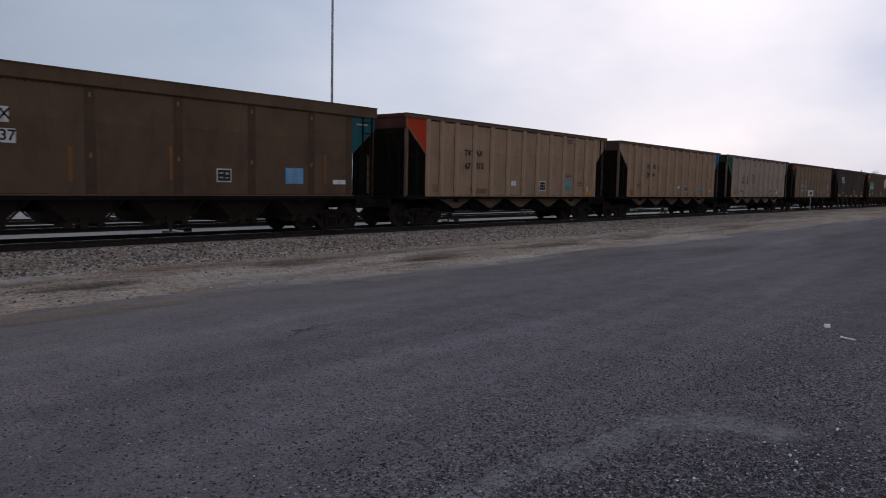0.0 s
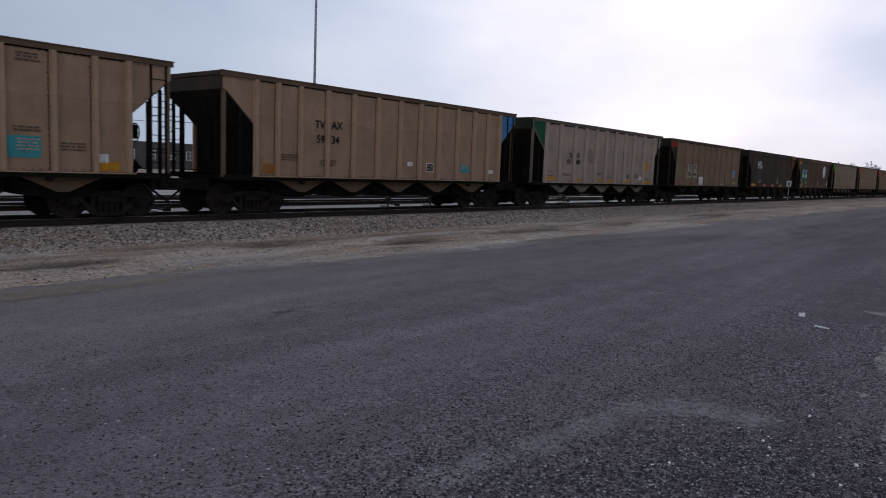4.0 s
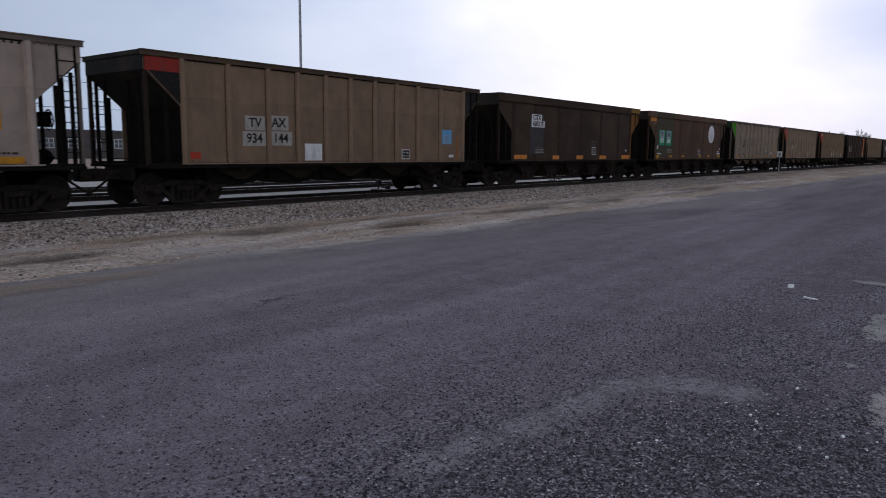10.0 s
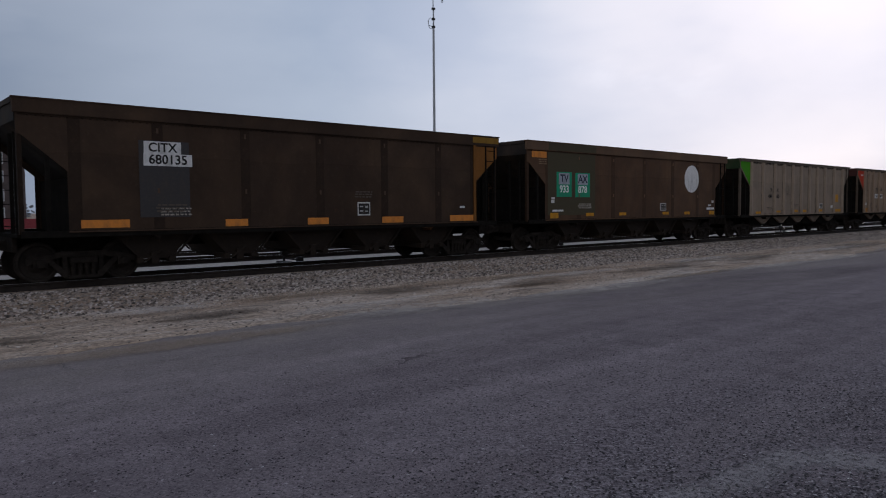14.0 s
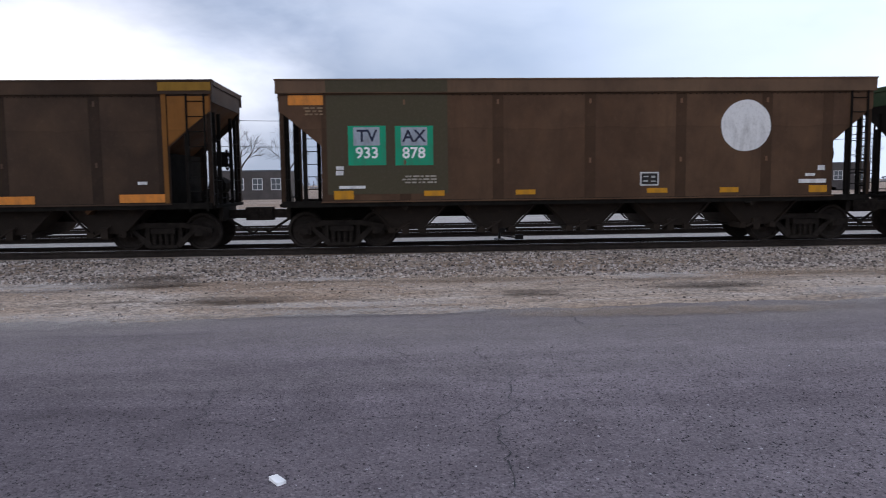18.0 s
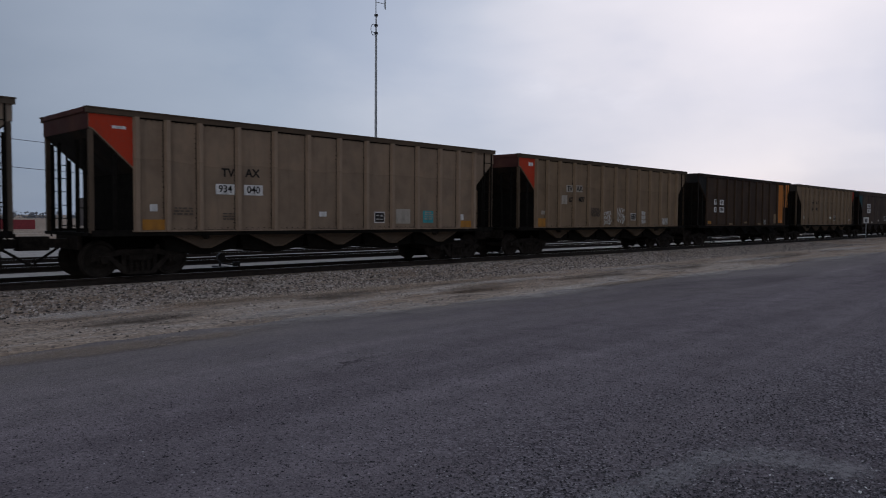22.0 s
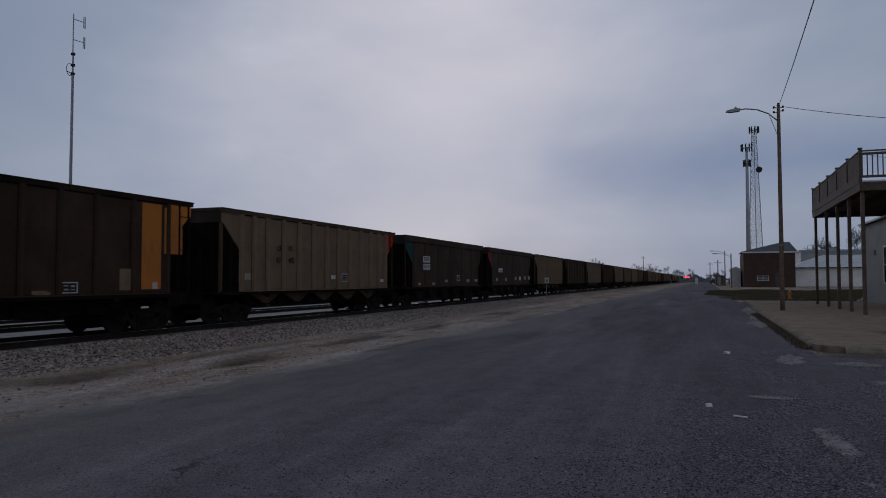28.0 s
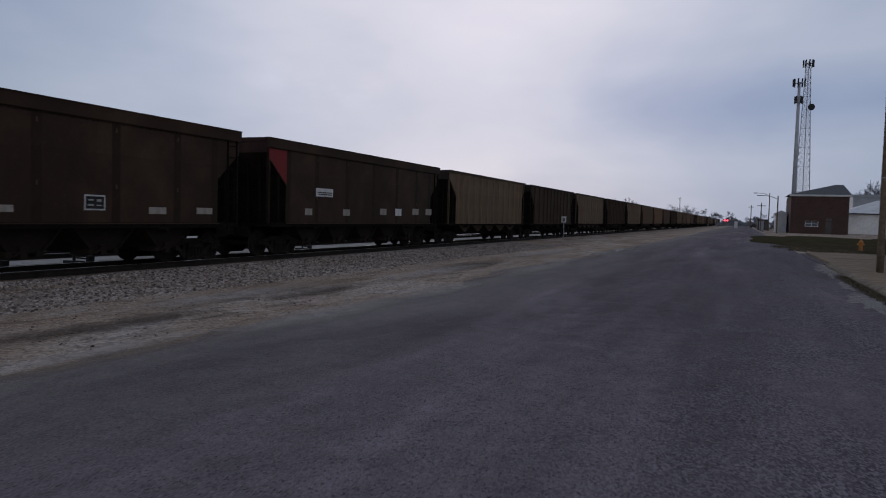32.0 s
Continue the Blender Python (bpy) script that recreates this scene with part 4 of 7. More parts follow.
def logo_box(car, y, z, w=0.36, h=0.34):
    """A black consolidated stencil box with a pale outline and a few pale entries."""
    p = plate(car, y, z, w, h, (0.6, 0.58, 0.55), "inspection_stencil")
    part("field", kit(("field", round(w, 2), round(h, 2)), lambda bm: box(bm, WIDE + 0.0215, WIDE + 0.0245, -w * 0.43, w * 0.43, -h * 0.40, h * 0.40), M_MARK), M_MARK, p, colour=(0.02, 0.02, 0.02))
    for a, b, u, v in ((-0.2, 0.17, 0.26, 0.10), (0.2, 0.14, 0.22, 0.16), (-0.2, -0.16, 0.26, 0.12), (0.2, -0.18, 0.24, 0.08)):
        part("entry", kit(("entry", round(w * u, 2), round(h * v, 2)), lambda bm: box(bm, WIDE + 0.025, WIDE + 0.028, -w * u / 2, w * u / 2, -h * v / 2, h * v / 2), M_MARK), M_MARK, p, at=(0, a * w, b * h), colour=(0.45, 0.44, 0.42))
    return p


def small_print(car, y, z, w, lines, colour):
    """Stencilled lines too small to read, as broken bars."""
    rnd = random.Random(int(1000 * (y + 20) + 100 * z))
    def make(bm):
        for k in range(lines):
            u = -w / 2 + rnd.uniform(0, 0.12) * w
            while u < w / 2 - 0.03:
                v = min(u + rnd.uniform(0.05, 0.16), w / 2)
                box(bm, WIDE + 0.031, WIDE + 0.035, u, v, -0.075 * k - 0.02, -0.075 * k + 0.02)
                u = v + rnd.uniform(0.02, 0.05)
    bm = bmesh.new()
    make(bm)
    return tagged(part("small_stencil", bm, M_MARK, car, at=(0, y, z), colour=colour), kind="stuff")


def LEFT_ENDS(i):
    return 18.96 + 16.49 * (i - 1)


TAN, TANL, GREYT, BROWN, DKBR, SILVER = (0.32, 0.218, 0.148), (0.26, 0.195, 0.135), (0.235, 0.174, 0.125), (0.130, 0.062, 0.031), (0.044, 0.028, 0.019), (0.33, 0.268, 0.225)
RED, TEAL, GREEN, ORANGE, BLUE, BLACK, WHITE, YELLOW, DGREEN = (0.42, 0.043, 0.018), (0.010, 0.085, 0.105), (0.05, 0.24, 0.008), (0.58, 0.20, 0.03), (0.06, 0.20, 0.42), (0.012, 0.012, 0.012), (0.68, 0.66, 0.64), (0.50, 0.225, 0.015), (0.012, 0.085, 0.045)


# ---------------------------------------------------------------- the street side: kerb, pole, deck building
def kerb_slab():
    """Concrete forecourt with a kerb along the street that turns the corner, and panel joints."""
    slab = thing("pavement", "worn tan concrete forecourt slab behind a low kerb", "pavement", (0, 0, 0), kind="structure")
    rnd = random.Random(5)
    xs, ys = [0.48, 3.4, 6.5, 9.6, 13.0, 18.0, 24.0], [17.7, 21.5, 25.6, 29.7, 33.8, 37.9, 42.0, 48.0, 55.0]
    for a, b in zip(xs, xs[1:]):
        for c, d in zip(ys, ys[1:]):
            bm = bmesh.new()
            h = 0.115 + rnd.uniform(-0.006, 0.006)
            box(bm, a + 0.008, b - 0.008, c + 0.008, d - 0.008, -0.1, h)
            part("slab_panel", bm, M_CONC, slab)
    y = 18.3
    while y < 40:
        bm = bmesh.new()
        prism(bm, [(0.22, -0.1), (0.47, -0.1), (0.47, 0.128), (0.36, 0.13), (0.29, 0.115), (0.25, 0.075)], y + 0.01, y + 2.99, "y")
        part("kerb_stone", bm, M_KERB, slab)
        y += 3.0
    bm = bmesh.new()
    pts = [(0.24, 18.3), (0.30, 17.96), (0.49, 17.7), (0.79, 17.56)]
    inner = [(0.47, 18.3), (0.51, 18.1), (0.62, 17.9), (0.79, 17.8)]
    prism(bm, pts + inner[::-1], -0.1, 0.13, "z")
    part("kerb_stone", bm, M_KERB, slab)
    x = 0.80
    while x < 9:
        bm = bmesh.new()
        prism(bm, [(17.36, -0.1), (17.69, -0.1), (17.69, 0.12), (17.57, 0.118), (17.46, 0.09), (17.40, 0.04)], x, x + 2.2)
        part("kerb_stone", bm, M_KERB, slab)
        x += 2.22
    return slab


kerb_slab()


def ragged(name, cx, cy, rx, ry, z, material, label, category, seed, kind="structure", turn=0.0):
    """A thin irregular patch lying on the ground."""
    bm = bmesh.new()
    n, pts = 40, []
    for k in range(n):
        a = k * math.tau / n
        r = 1 + 0.35 * noise.noise((math.cos(a) * 1.7 + seed, math.sin(a) * 1.7, seed * 2.1)) + 0.22 * noise.noise((math.cos(a) * 6 + seed, math.sin(a) * 6, 1.0))
        pts.append((rx * r * math.cos(a), ry * r * math.sin(a)))
    bm.faces.new([bm.verts.new((a, b, 0)) for a, b in pts])
    return solid(name, bm, material, label, category, (cx, cy, z), turn, kind=kind)


M_PALE = mat("pale_worn_patch", film_build((0.25, 0.232, 0.24), (0.35, 0.325, 0.333), 0.62, 1.0))
M_STAIN = mat("dark_damp_stain", film_build((0.07, 0.055, 0.045), (0.12, 0.09, 0.07), 0.7, 0.5))
M_LIME = mat("pale_lime_dust", film_build((0.38, 0.34, 0.305), (0.50, 0.45, 0.415), 0.45, 0.65))
M_TAN = mat("tan_clay_dust", film_build((0.25, 0.185, 0.135), (0.34, 0.26, 0.195), 0.5, 0.6))
M_BARE = mat("bare_concrete_patch", film_build((0.27, 0.252, 0.232), (0.40, 0.375, 0.348), 0.85, 0.8, True))


def broken_patch(cx, cy, rx, ry, turn, seed, label):
    """A crisp-edged remnant of pale surfacing with a jagged, eaten outline."""
    bm = bmesh.new()
    n, ring_ = 96, []
    for k in range(n):
        a = k * math.tau / n
        r = 0.95
        for f, w in ((1.3, 0.55), (3.0, 0.60), (8.0, 0.45), (20.0, 0.25)):
            r += w * noise.noise((math.cos(a) * f + seed, math.sin(a) * f, seed * 1.7))
        ring_.append((rx * max(r, 0.2) * math.cos(a), ry * max(r, 0.2) * math.sin(a)))
    bm.faces.new([bm.verts.new((a, b, 0)) for a, b in ring_])
    return solid("worn_patch", bm, M_BARE, label, "road patch", (cx, cy, 0.0145 if cx < 0.15 else 0.006), turn, kind="structure")


for k, (cx, cy, rx, ry, tn) in enumerate(((-0.46, 5.38, 0.13, 0.61, 3), (-0.39, 6.58, 0.09, 0.36, 2), (-0.86, 7.88, 0.14, 0.71, 5), (-0.84, 6.22, 0.07, 0.08, 4), (-0.57, 6.62, 0.04, 0.08, 4), (0.14, 39.86, 0.52, 5.21, -3), (-0.23, 28.09, 0.46, 2.23, -4), (-0.15, 32.15, 0.28, 1.47, -3), (-0.44, 15.62, 0.27, 1.03, -6), (0.65, 15.16, 0.48, 0.38, -10), (1.24, 12.55, 0.95, 0.73, -14), (2.22, 14.68, 0.67, 0.45, -15), (-1.22, 10.45, 0.32, 0.16, -4))):
    broken_patch(cx, cy, rx, ry, tn, 3.1 + 1.3 * k, "pale bare patch in the broken asphalt by the kerb")
for k, (cx, cy, rx, ry, tn) in enumerate(((-2.23, 2.9, 0.25, 0.20, 81), (-2.17, 3.16, 0.27, 0.22, 74), (-2.09, 3.54, 0.4, 0.20, 83), (-2.04, 4.09, 0.54, 0.22, 85), (-1.96, 4.62, 0.36, 0.22, 76), (-1.79, 4.9, 0.25, 0.30, 34), (-1.53, 5.0, 0.25, 0.30, 8), (-1.27, 5.0, 0.25, 0.30, -7))):
    ragged("worn_patch", cx, cy, rx, ry, 0.0125 + 0.0004 * k, M_PALE, "faint pale worn streak in the asphalt", "road patch", 13.1 + k, turn=tn)
for k in range(16):
    ragged("dirt_film", -8.95 + 0.25 * math.sin(k * 2.7), -9.0 + 4.2 * k, 0.55 + 0.2 * math.sin(k * 1.9), 3.2, 0.014 + 0.0004 * (k % 2), M_LIME if k % 3 else M_TAN, "dirt washed over the ragged edge of the asphalt", "dirt patch", 41.0 + k)

M_APRON = mat("pale_apron_dust", film_build((0.25, 0.22, 0.195), (0.38, 0.345, 0.315), 0.75, 0.7))
for k, (cx, cy, rx, ry) in enumerate(((3.6, 15.2, 3.0, 1.5), (7.5, 14.6, 4.0, 2.2), (12.5, 14.0, 5.5, 2.6), (2.0, 13.2, 1.6, 0.7), (5.5, 11.6, 3.6, 0.9))):
    ragged("apron_dust", cx, cy, rx, ry, 0.008 + 0.0012 * k, M_APRON, "pale dust and crumbled concrete before the forecourt", "dust patch", 111.0 + k)
for k, (cx, cy, rx, ry) in enumerate(((4.5, 9.4, 2.6, 1.0), (7.5, 8.6, 3.5, 1.6), (9.5, 11.8, 3.0, 0.8))):
    ragged("dirt_film", cx, cy, rx, ry, 0.016 + 0.0012 * k, M_STAIN, "brown dirt washed over the side lot", "dirt patch", 121.0 + k)


def grit_build(t, p):
    g = t.nodes.new("ShaderNodeNewGeometry")
    # the near-black stones stand for small shadows among the aggregate
    c = ramp(t, g.outputs["Random Per Island"], [(0.0, (0.012, 0.011, 0.013)), (0.45, (0.035, 0.031, 0.036)), (0.65, (0.14, 0.125, 0.137)), (0.92, (0.25, 0.228, 0.243)), (1.0, (0.42, 0.39, 0.40))])
    t.links.new(c, p.inputs["Base Color"])
    p.inputs["Roughness"].default_value = 0.9


M_GRIT = mat("coarse_asphalt_aggregate", grit_build)


def road_grit(count, spots, size, label, seed):
    """Exposed stones of the old surface, thickest in the middle of each spot."""
    rnd = random.Random(seed)
    verts, faces = [], []
    for _ in range(count):
        cx, cy, sx, sy = rnd.choice(spots)
        x, y = rnd.gauss(cx, sx), rnd.gauss(cy, sy)
        if x < -8.7:
            continue
        s, a, b = size * (0.5 + rnd.random() ** 2), rnd.uniform(0, 6.28), len(verts)
        z = 0.012 if x > -6 else 0.008
        for k in range(5):
            r = s * rnd.uniform(0.7, 1.2)
            verts.append((x + r * math.cos(a + k * 1.257), y + r * math.sin(a + k * 1.257), z))
        verts.append((x, y, z + s * 0.55))
        faces += [(b + k, b + (k + 1) % 5, b + 5) for k in range(5)]
    me = bpy.data.meshes.new("road_grit")
    me.from_pydata(verts, [], faces)
    me.materials.append(M_GRIT)
    return tagged(new("road_grit", me), label, "grit", "", "stuff")


road_grit(36000, ((-1.5, 3.1, 0.55, 0.7), (-0.85, 4.1, 0.5, 0.7), (-1.2, 2.3, 0.7, 0.5)), 0.0082, "dark and pale aggregate stones worn out of the asphalt", 3)
road_grit(24000, ((-3.2, 2.6, 1.4, 1.8), (-2.8, 6.0, 1.4, 2.2), (-0.6, 7.5, 0.8, 2.5), (-1.8, 5.8, 0.7, 1.2)), 0.0078, "scattered dark aggregate stones in the asphalt", 4)
stones("pale_pebbles", 70, -1.6, -0.2, 2.6, 5.6, 0.008, M_PAPER, "scattered small white pebbles on the asphalt")

for k, (cx, cy, rx, ry) in enumerate(((-11.0, 4.7, 0.55, 1.3), (-12.9, -4.7, 0.7, 1.5), (-10.6, 1.8, 0.35, 0.7), (-14.4, -5.2, 0.4, 1.6), (-10.7, 12.0, 0.5, 1.8), (-10.9, 17.5, 0.55, 3.0), (-10.9, 23.3, 0.5, 2.6), (-10.4, -2.5, 0.4, 1.5), (-11.8, 9.0, 0.5, 1.8), (-11.2, 33.0, 0.8, 4.0))):
    ragged("damp_stain", cx, cy, rx, ry, ground_height(cx) + 0.045, M_STAIN, "dark damp hollow in the gravel", "stain", 31.0 + k)
for k, (cx, cy, rx, ry) in enumerate(((-12.4, 4.7, 0.6, 1.6), (-12.3, -6.0, 0.7, 1.8), (-13.1, -1.2, 0.4, 1.4), (-10.0, 7.0, 0.6, 2.2), (-11.6, 14.5, 0.5, 2.6), (-11.8, 21.0, 0.6, 3.5), (-11.0, 29.0, 0.7, 5.0), (-9.6, -1.0, 0.35, 2.5), (-11.5, 44.0, 0.9, 8.0), (-9.3, 16.0, 0.35, 3.0))):
    ragged("lime_patch", cx, cy, rx, ry, ground_height(cx) + 0.049, M_LIME, "pale dusty patch on the gravel", "dust patch", 51.0 + k)
for k, (cx, cy, rx, ry) in enumerate(((-12.7, 10.0, 0.9, 3.4), (-12.5, 14.6, 0.9, 3.0), (-13.2, 7.5, 0.8, 2.6), (-12.0, 24.0, 0.9, 4.5), (-12.9, 1.2, 0.8, 2.6))):
    ragged("clay_patch", cx, cy, rx, ry, ground_height(cx) + 0.041, M_TAN, "tan clay patch on the gravel", "dirt patch", 71.0 + k)


def road_crack(points, width):
    """A hairline crack: a thin dark ribbon that wanders along its points."""
    rnd = random.Random(int(100 * abs(points[0][0])))
    path = []
    for a, b in zip(points, points[1:]):
        for k in range(6):
            f = k / 6
            path.append((a[0] + (b[0] - a[0]) * f + rnd.uniform(-0.03, 0.03), a[1] + (b[1] - a[1]) * f + rnd.uniform(-0.03, 0.03)))
    path.append(points[-1])
    bm = bmesh.new()
    rows = []
    for k, (x, y) in enumerate(path):
        q = path[min(k + 1, len(path) - 1)], path[max(k - 1, 0)]
        d = Vector((q[0][0] - q[1][0], q[0][1] - q[1][1])).normalized()
        w = width * rnd.uniform(0.35, 1.0) * (0.3 if k in (0, len(path) - 1) else 1)
        w *= 0.6
        rows.append([bm.verts.new((x - d.y * w, y + d.x * w, 0.0165)), bm.verts.new((x + d.y * w, y - d.x * w, 0.0165))])
    for p, q in zip(rows, rows[1:]):
        bm.faces.new((p[0], p[1], q[1], q[0]))
    return solid("road_crack", bm, M_WIRE, "thin dark crack in the asphalt", "crack", kind="structure")


for pts, w in ((((-8.76, 7.64), (-8.58, 7.92), (-8.33, 8.18)), 0.035), (((-6.1, 0.76), (-5.96, 0.86), (-5.4, 0.76), (-5.12, 0.78), (-4.77, 0.57), (-4.35, 0.57), (-4.13, 0.57), (-3.7, 0.54)), 0.008),
               (((-4.89, -1.66), (-4.95, -1.36), (-4.8, -0.99), (-4.88, -0.63), (-4.93, -0.09), (-4.98, 0.22)), 0.007), (((-5.78, -1.54), (-5.34, -1.46), (-4.98, -1.43)), 0.007), (((-8.85, 2.03), (-8.12, 1.95), (-7.84, 2.12), (-7.86, 3.34)), 0.010),
               (((-3.37, 3.38), (-3.08, 3.36), (-2.78, 3.19), (-2.51, 3.24), (-2.34, 3.23)), 0.006), (((-7.92, 6.04), (-7.43, 5.94), (-7.09, 6.22)), 0.010), (((-3.9, 2.7), (-3.6, 2.85), (-3.45, 3.1)), 0.006)):
    road_crack(pts, w)

ragged("grass_verge", 5.0, 92.0, 6.2, 36.0, 0.03, M_GRASS, "winter grass verge beyond the side street", "grass", 9.0, kind="stuff")
ragged("grass_verge", 28.0, 98.0, 20.0, 38.0, 0.025, M_GRASS, "winter grass verge beside the pale building", "grass", 14.0, kind="stuff")
bm = bmesh.new()
box(bm, 0.2, 60, 44.0, 55.5, -0.02, 0.005)
solid("side_street", bm, M_ASPHALT, "narrow side street with old asphalt", "road", kind="structure")

for k, (cx, cy, rx, ry) in enumerate(((5.6, 26.5, 2.2, 2.4), (3.4, 22.8, 1.6, 1.5), (8.5, 22.0, 2.5, 1.6))):
    ragged("damp_stain", cx, cy, rx, ry, 0.124 + 0.001 * k, M_STAIN, "brown damp stain on the forecourt slab", "stain", 131.0 + k)


def street_pole(x, y, height, arm, label):
    pole = thing("utility_pole", label, "pole", (x, y, 0.1))
    bm = bmesh.new()
    lathe(bm, [(height * k / 10, 0.112 - 0.0038 * k + 0.003 * math.sin(k * 2.3)) for k in range(11)], "z", 16)
    part("shaft", bm, M_POLE, pole, smooth=True)
    if arm:
        bm = bmesh.new()
        pts = [(-0.05, height - 0.75), (-0.45, height - 0.38), (-0.95, height - 0.15), (-1.45, height - 0.07), (-1.75, height - 0.10)]
        for a, b in zip(pts, pts[1:]):
            rod(bm, (a[0], 0, a[1]), (b[0], 0, b[1]), 0.032)
        rod(bm, (-0.05, 0, height - 1.5), (-0.40, 0, height - 0.45), 0.014)
        part("lamp_arm", bm, M_GALV, pole, "curved grey metal bracket")
        bm = bmesh.new()
        prism(bm, [(-1.68, height - 0.04), (-1.72, height - 0.17), (-2.15, height - 0.20), (-2.36, height - 0.16), (-2.30, height - 0.10), (-1.95, height - 0.03)], -0.13, 0.13, "y")
        rod(bm, (-1.9, 0, height - 0.05), (-1.9, 0, height + 0.06), 0.05)
        part("lamp_head", bm, M_GALV, pole, "unlit cobra-head street lamp")
    bm = bmesh.new()
    rod(bm, (0, 0, height), (0, 0, height + 0.10), 0.05)
    for s, z in ((-1, 0.15), (1, 0.15), (1, 0.32), (-1, 0.38)):
        rod(bm, (0, 0, height - z), (0.20 * s, 0.02, height - z + 0.04), 0.022)
        rod(bm, (0.20 * s, 0.02, height - z), (0.20 * s, 0.02, height - z + 0.10), 0.045, n=8)
    part("insulators", bm, M_WIRE, pole, "dark insulators at the pole top")
    bm = bmesh.new()
    lathe(bm, [(3.1, 0.114), (3.14, 0.114)], "z", 16)
    part("band", bm, M_GALV, pole)
    return pole


PX, PY, PH = 1.4, 37.6, 9.85
street_pole(PX, PY, PH, True, "weathered wooden utility pole with a cobra-head street lamp")


def cable(points, sag, r, label):
    bm = bmesh.new()
    a, b = Vector(points[0]), Vector(points[1])
    n = 16
    q = [a.lerp(b, k / n) - Vector((0, 0, sag * 4 * (k / n) * (1 - k / n))) for k in range(n + 1)]
    tube(bm, q, r, 5)
    return solid("overhead_cable", bm, M_WIRE, label, "cable")


cable(((PX, PY, PH), (-0.85, -2.0, 5.5)), 0.2, 0.014, "thin black overhead cable from the utility pole")
cable(((PX + 0.2, PY, PH), (12.6, 40.0, 8.75)), 0.25, 0.014, "thin black service cable to the deck building")


# deck building: siding shop with a raised timber deck over the forecourt
DX0, DX1, DY0, DY1 = 4.1, 18.5, 34.0, 48.3
DECK = 5.62


def deck():
    d = thing("raised_deck", "dark brown timber deck raised on slender posts", "deck", (0, 0, 0))
    bm = bmesh.new()
    for k in range(96):
        y = DY0 + 0.02 + k * (DY1 - DY0) / 96
        box(bm, DX0, DX1, y, y + (DY1 - DY0) / 96 - 0.01, DECK, DECK + 0.04)
    part("decking", bm, M_WOOD, d)
    for x in (DX0, DX1 - 0.05):
        bm = bmesh.new()
        box(bm, x, x + 0.05, DY0, DY1, DECK - 0.34, DECK - 0.002)
        part("rim_joist", bm, M_WOOD, d)
    for y in (DY0, DY1 - 0.05):
        bm = bmesh.new()
        box(bm, DX0 + 0.06, DX1 - 0.06, y, y + 0.05, DECK - 0.34, DECK - 0.002)
        part("rim_joist", bm, M_WOOD, d)
    bm = bmesh.new()
    box(bm, DX0 + 0.1, DX1 - 0.1, DY0 - 0.012, DY0 - 0.002, DECK + 0.02, DECK + 0.08)
    part("pale_edge_strip", bm, M_WHITE, d)
    for k in range(12):
        bm = bmesh.new()
        x = DX0 + 0.5 + k * 1.15
        box(bm, x, x + 0.05, DY0 + 0.06, DY1 - 0.06, DECK - 0.32, DECK - 0.004)
        part("joist", bm, M_WOOD, d)
    for y in (34.25, 37.3, 40.4, 43.9, 48.0):
        bm = bmesh.new()
        box(bm, DX0 + 0.06, DX0 + 0.20, y - 0.07, y + 0.07, 0.0, DECK - 0.34)
        part("post", bm, M_WOOD, d)
    # railing: street side is boarded tighter, road end is open
    def rail_run(a, b, pitch, axis, fixed):
        out = bmesh.new()
        for z0, z1 in ((DECK + 1.30, DECK + 1.36), (DECK + 1.16, DECK + 1.26), (DECK + 0.20, DECK + 0.30)):
            if axis == "x":
                box(out, a, b, fixed - 0.03, fixed + 0.03, z0, z1)
            else:
                box(out, fixed - 0.03, fixed + 0.03, a, b, z0, z1)
        part("handrail", out, M_WOOD, d)
        v = a + 0.12
        out = None
        while v < b - 0.05:
            bm = bmesh.new()
            if axis == "x":
                box(bm, v - 0.02, v + 0.02, fixed - 0.02, fixed + 0.02, DECK + 0.2, DECK + 1.18)
            else:
                box(bm, fixed - 0.02, fixed + 0.02, v - 0.074, v + 0.074, DECK + 0.2, DECK + 1.18)
            part("baluster", bm, M_WOOD, d)
            v += pitch
    rail_run(DX0, DX1, 0.19, "x", DY0 + 0.05)
    rail_run(DY0 + 0.1, DY1, 0.16, "y", DX0 + 0.05)
    bm = bmesh.new()
    box(bm, DX0 - 0.02, DX0 + 0.015, DY0 + 0.1, DY1, DECK - 0.02, DECK + 0.32)
    part("kick_board", bm, M_WOOD, d)
    corners = [(DX0 + 0.05, DY0 + 0.05 + k * (DY1 - DY0 - 0.1) / 5) for k in range(6)] + [(DX0 + 0.05 + k * 2.95, DY0 + 0.05) for k in range(1, 5)]
    for x, y in corners:
        bm = bmesh.new()
        box(bm, x - 0.055, x + 0.055, y - 0.055, y + 0.055, DECK - 0.1, DECK + 1.40)
        box(bm, x - 0.08, x + 0.08, y - 0.08, y + 0.08, DECK + 1.40, DECK + 1.46)
        part("newel_post", bm, M_WOOD, d)
    bm = bmesh.new()
    n = 20
    f = lambda u: (DX0 + 0.3 + 2.2 * u, DY0 + 0.09, DECK + 1.2 - 0.9 * u * (1 - u))
    tube(bm, [f(k / n) for k in range(n + 1)], 0.008, 5)
    part("string_lights", bm, M_WIRE, d, "drooping string of small lights")
    return d


deck()


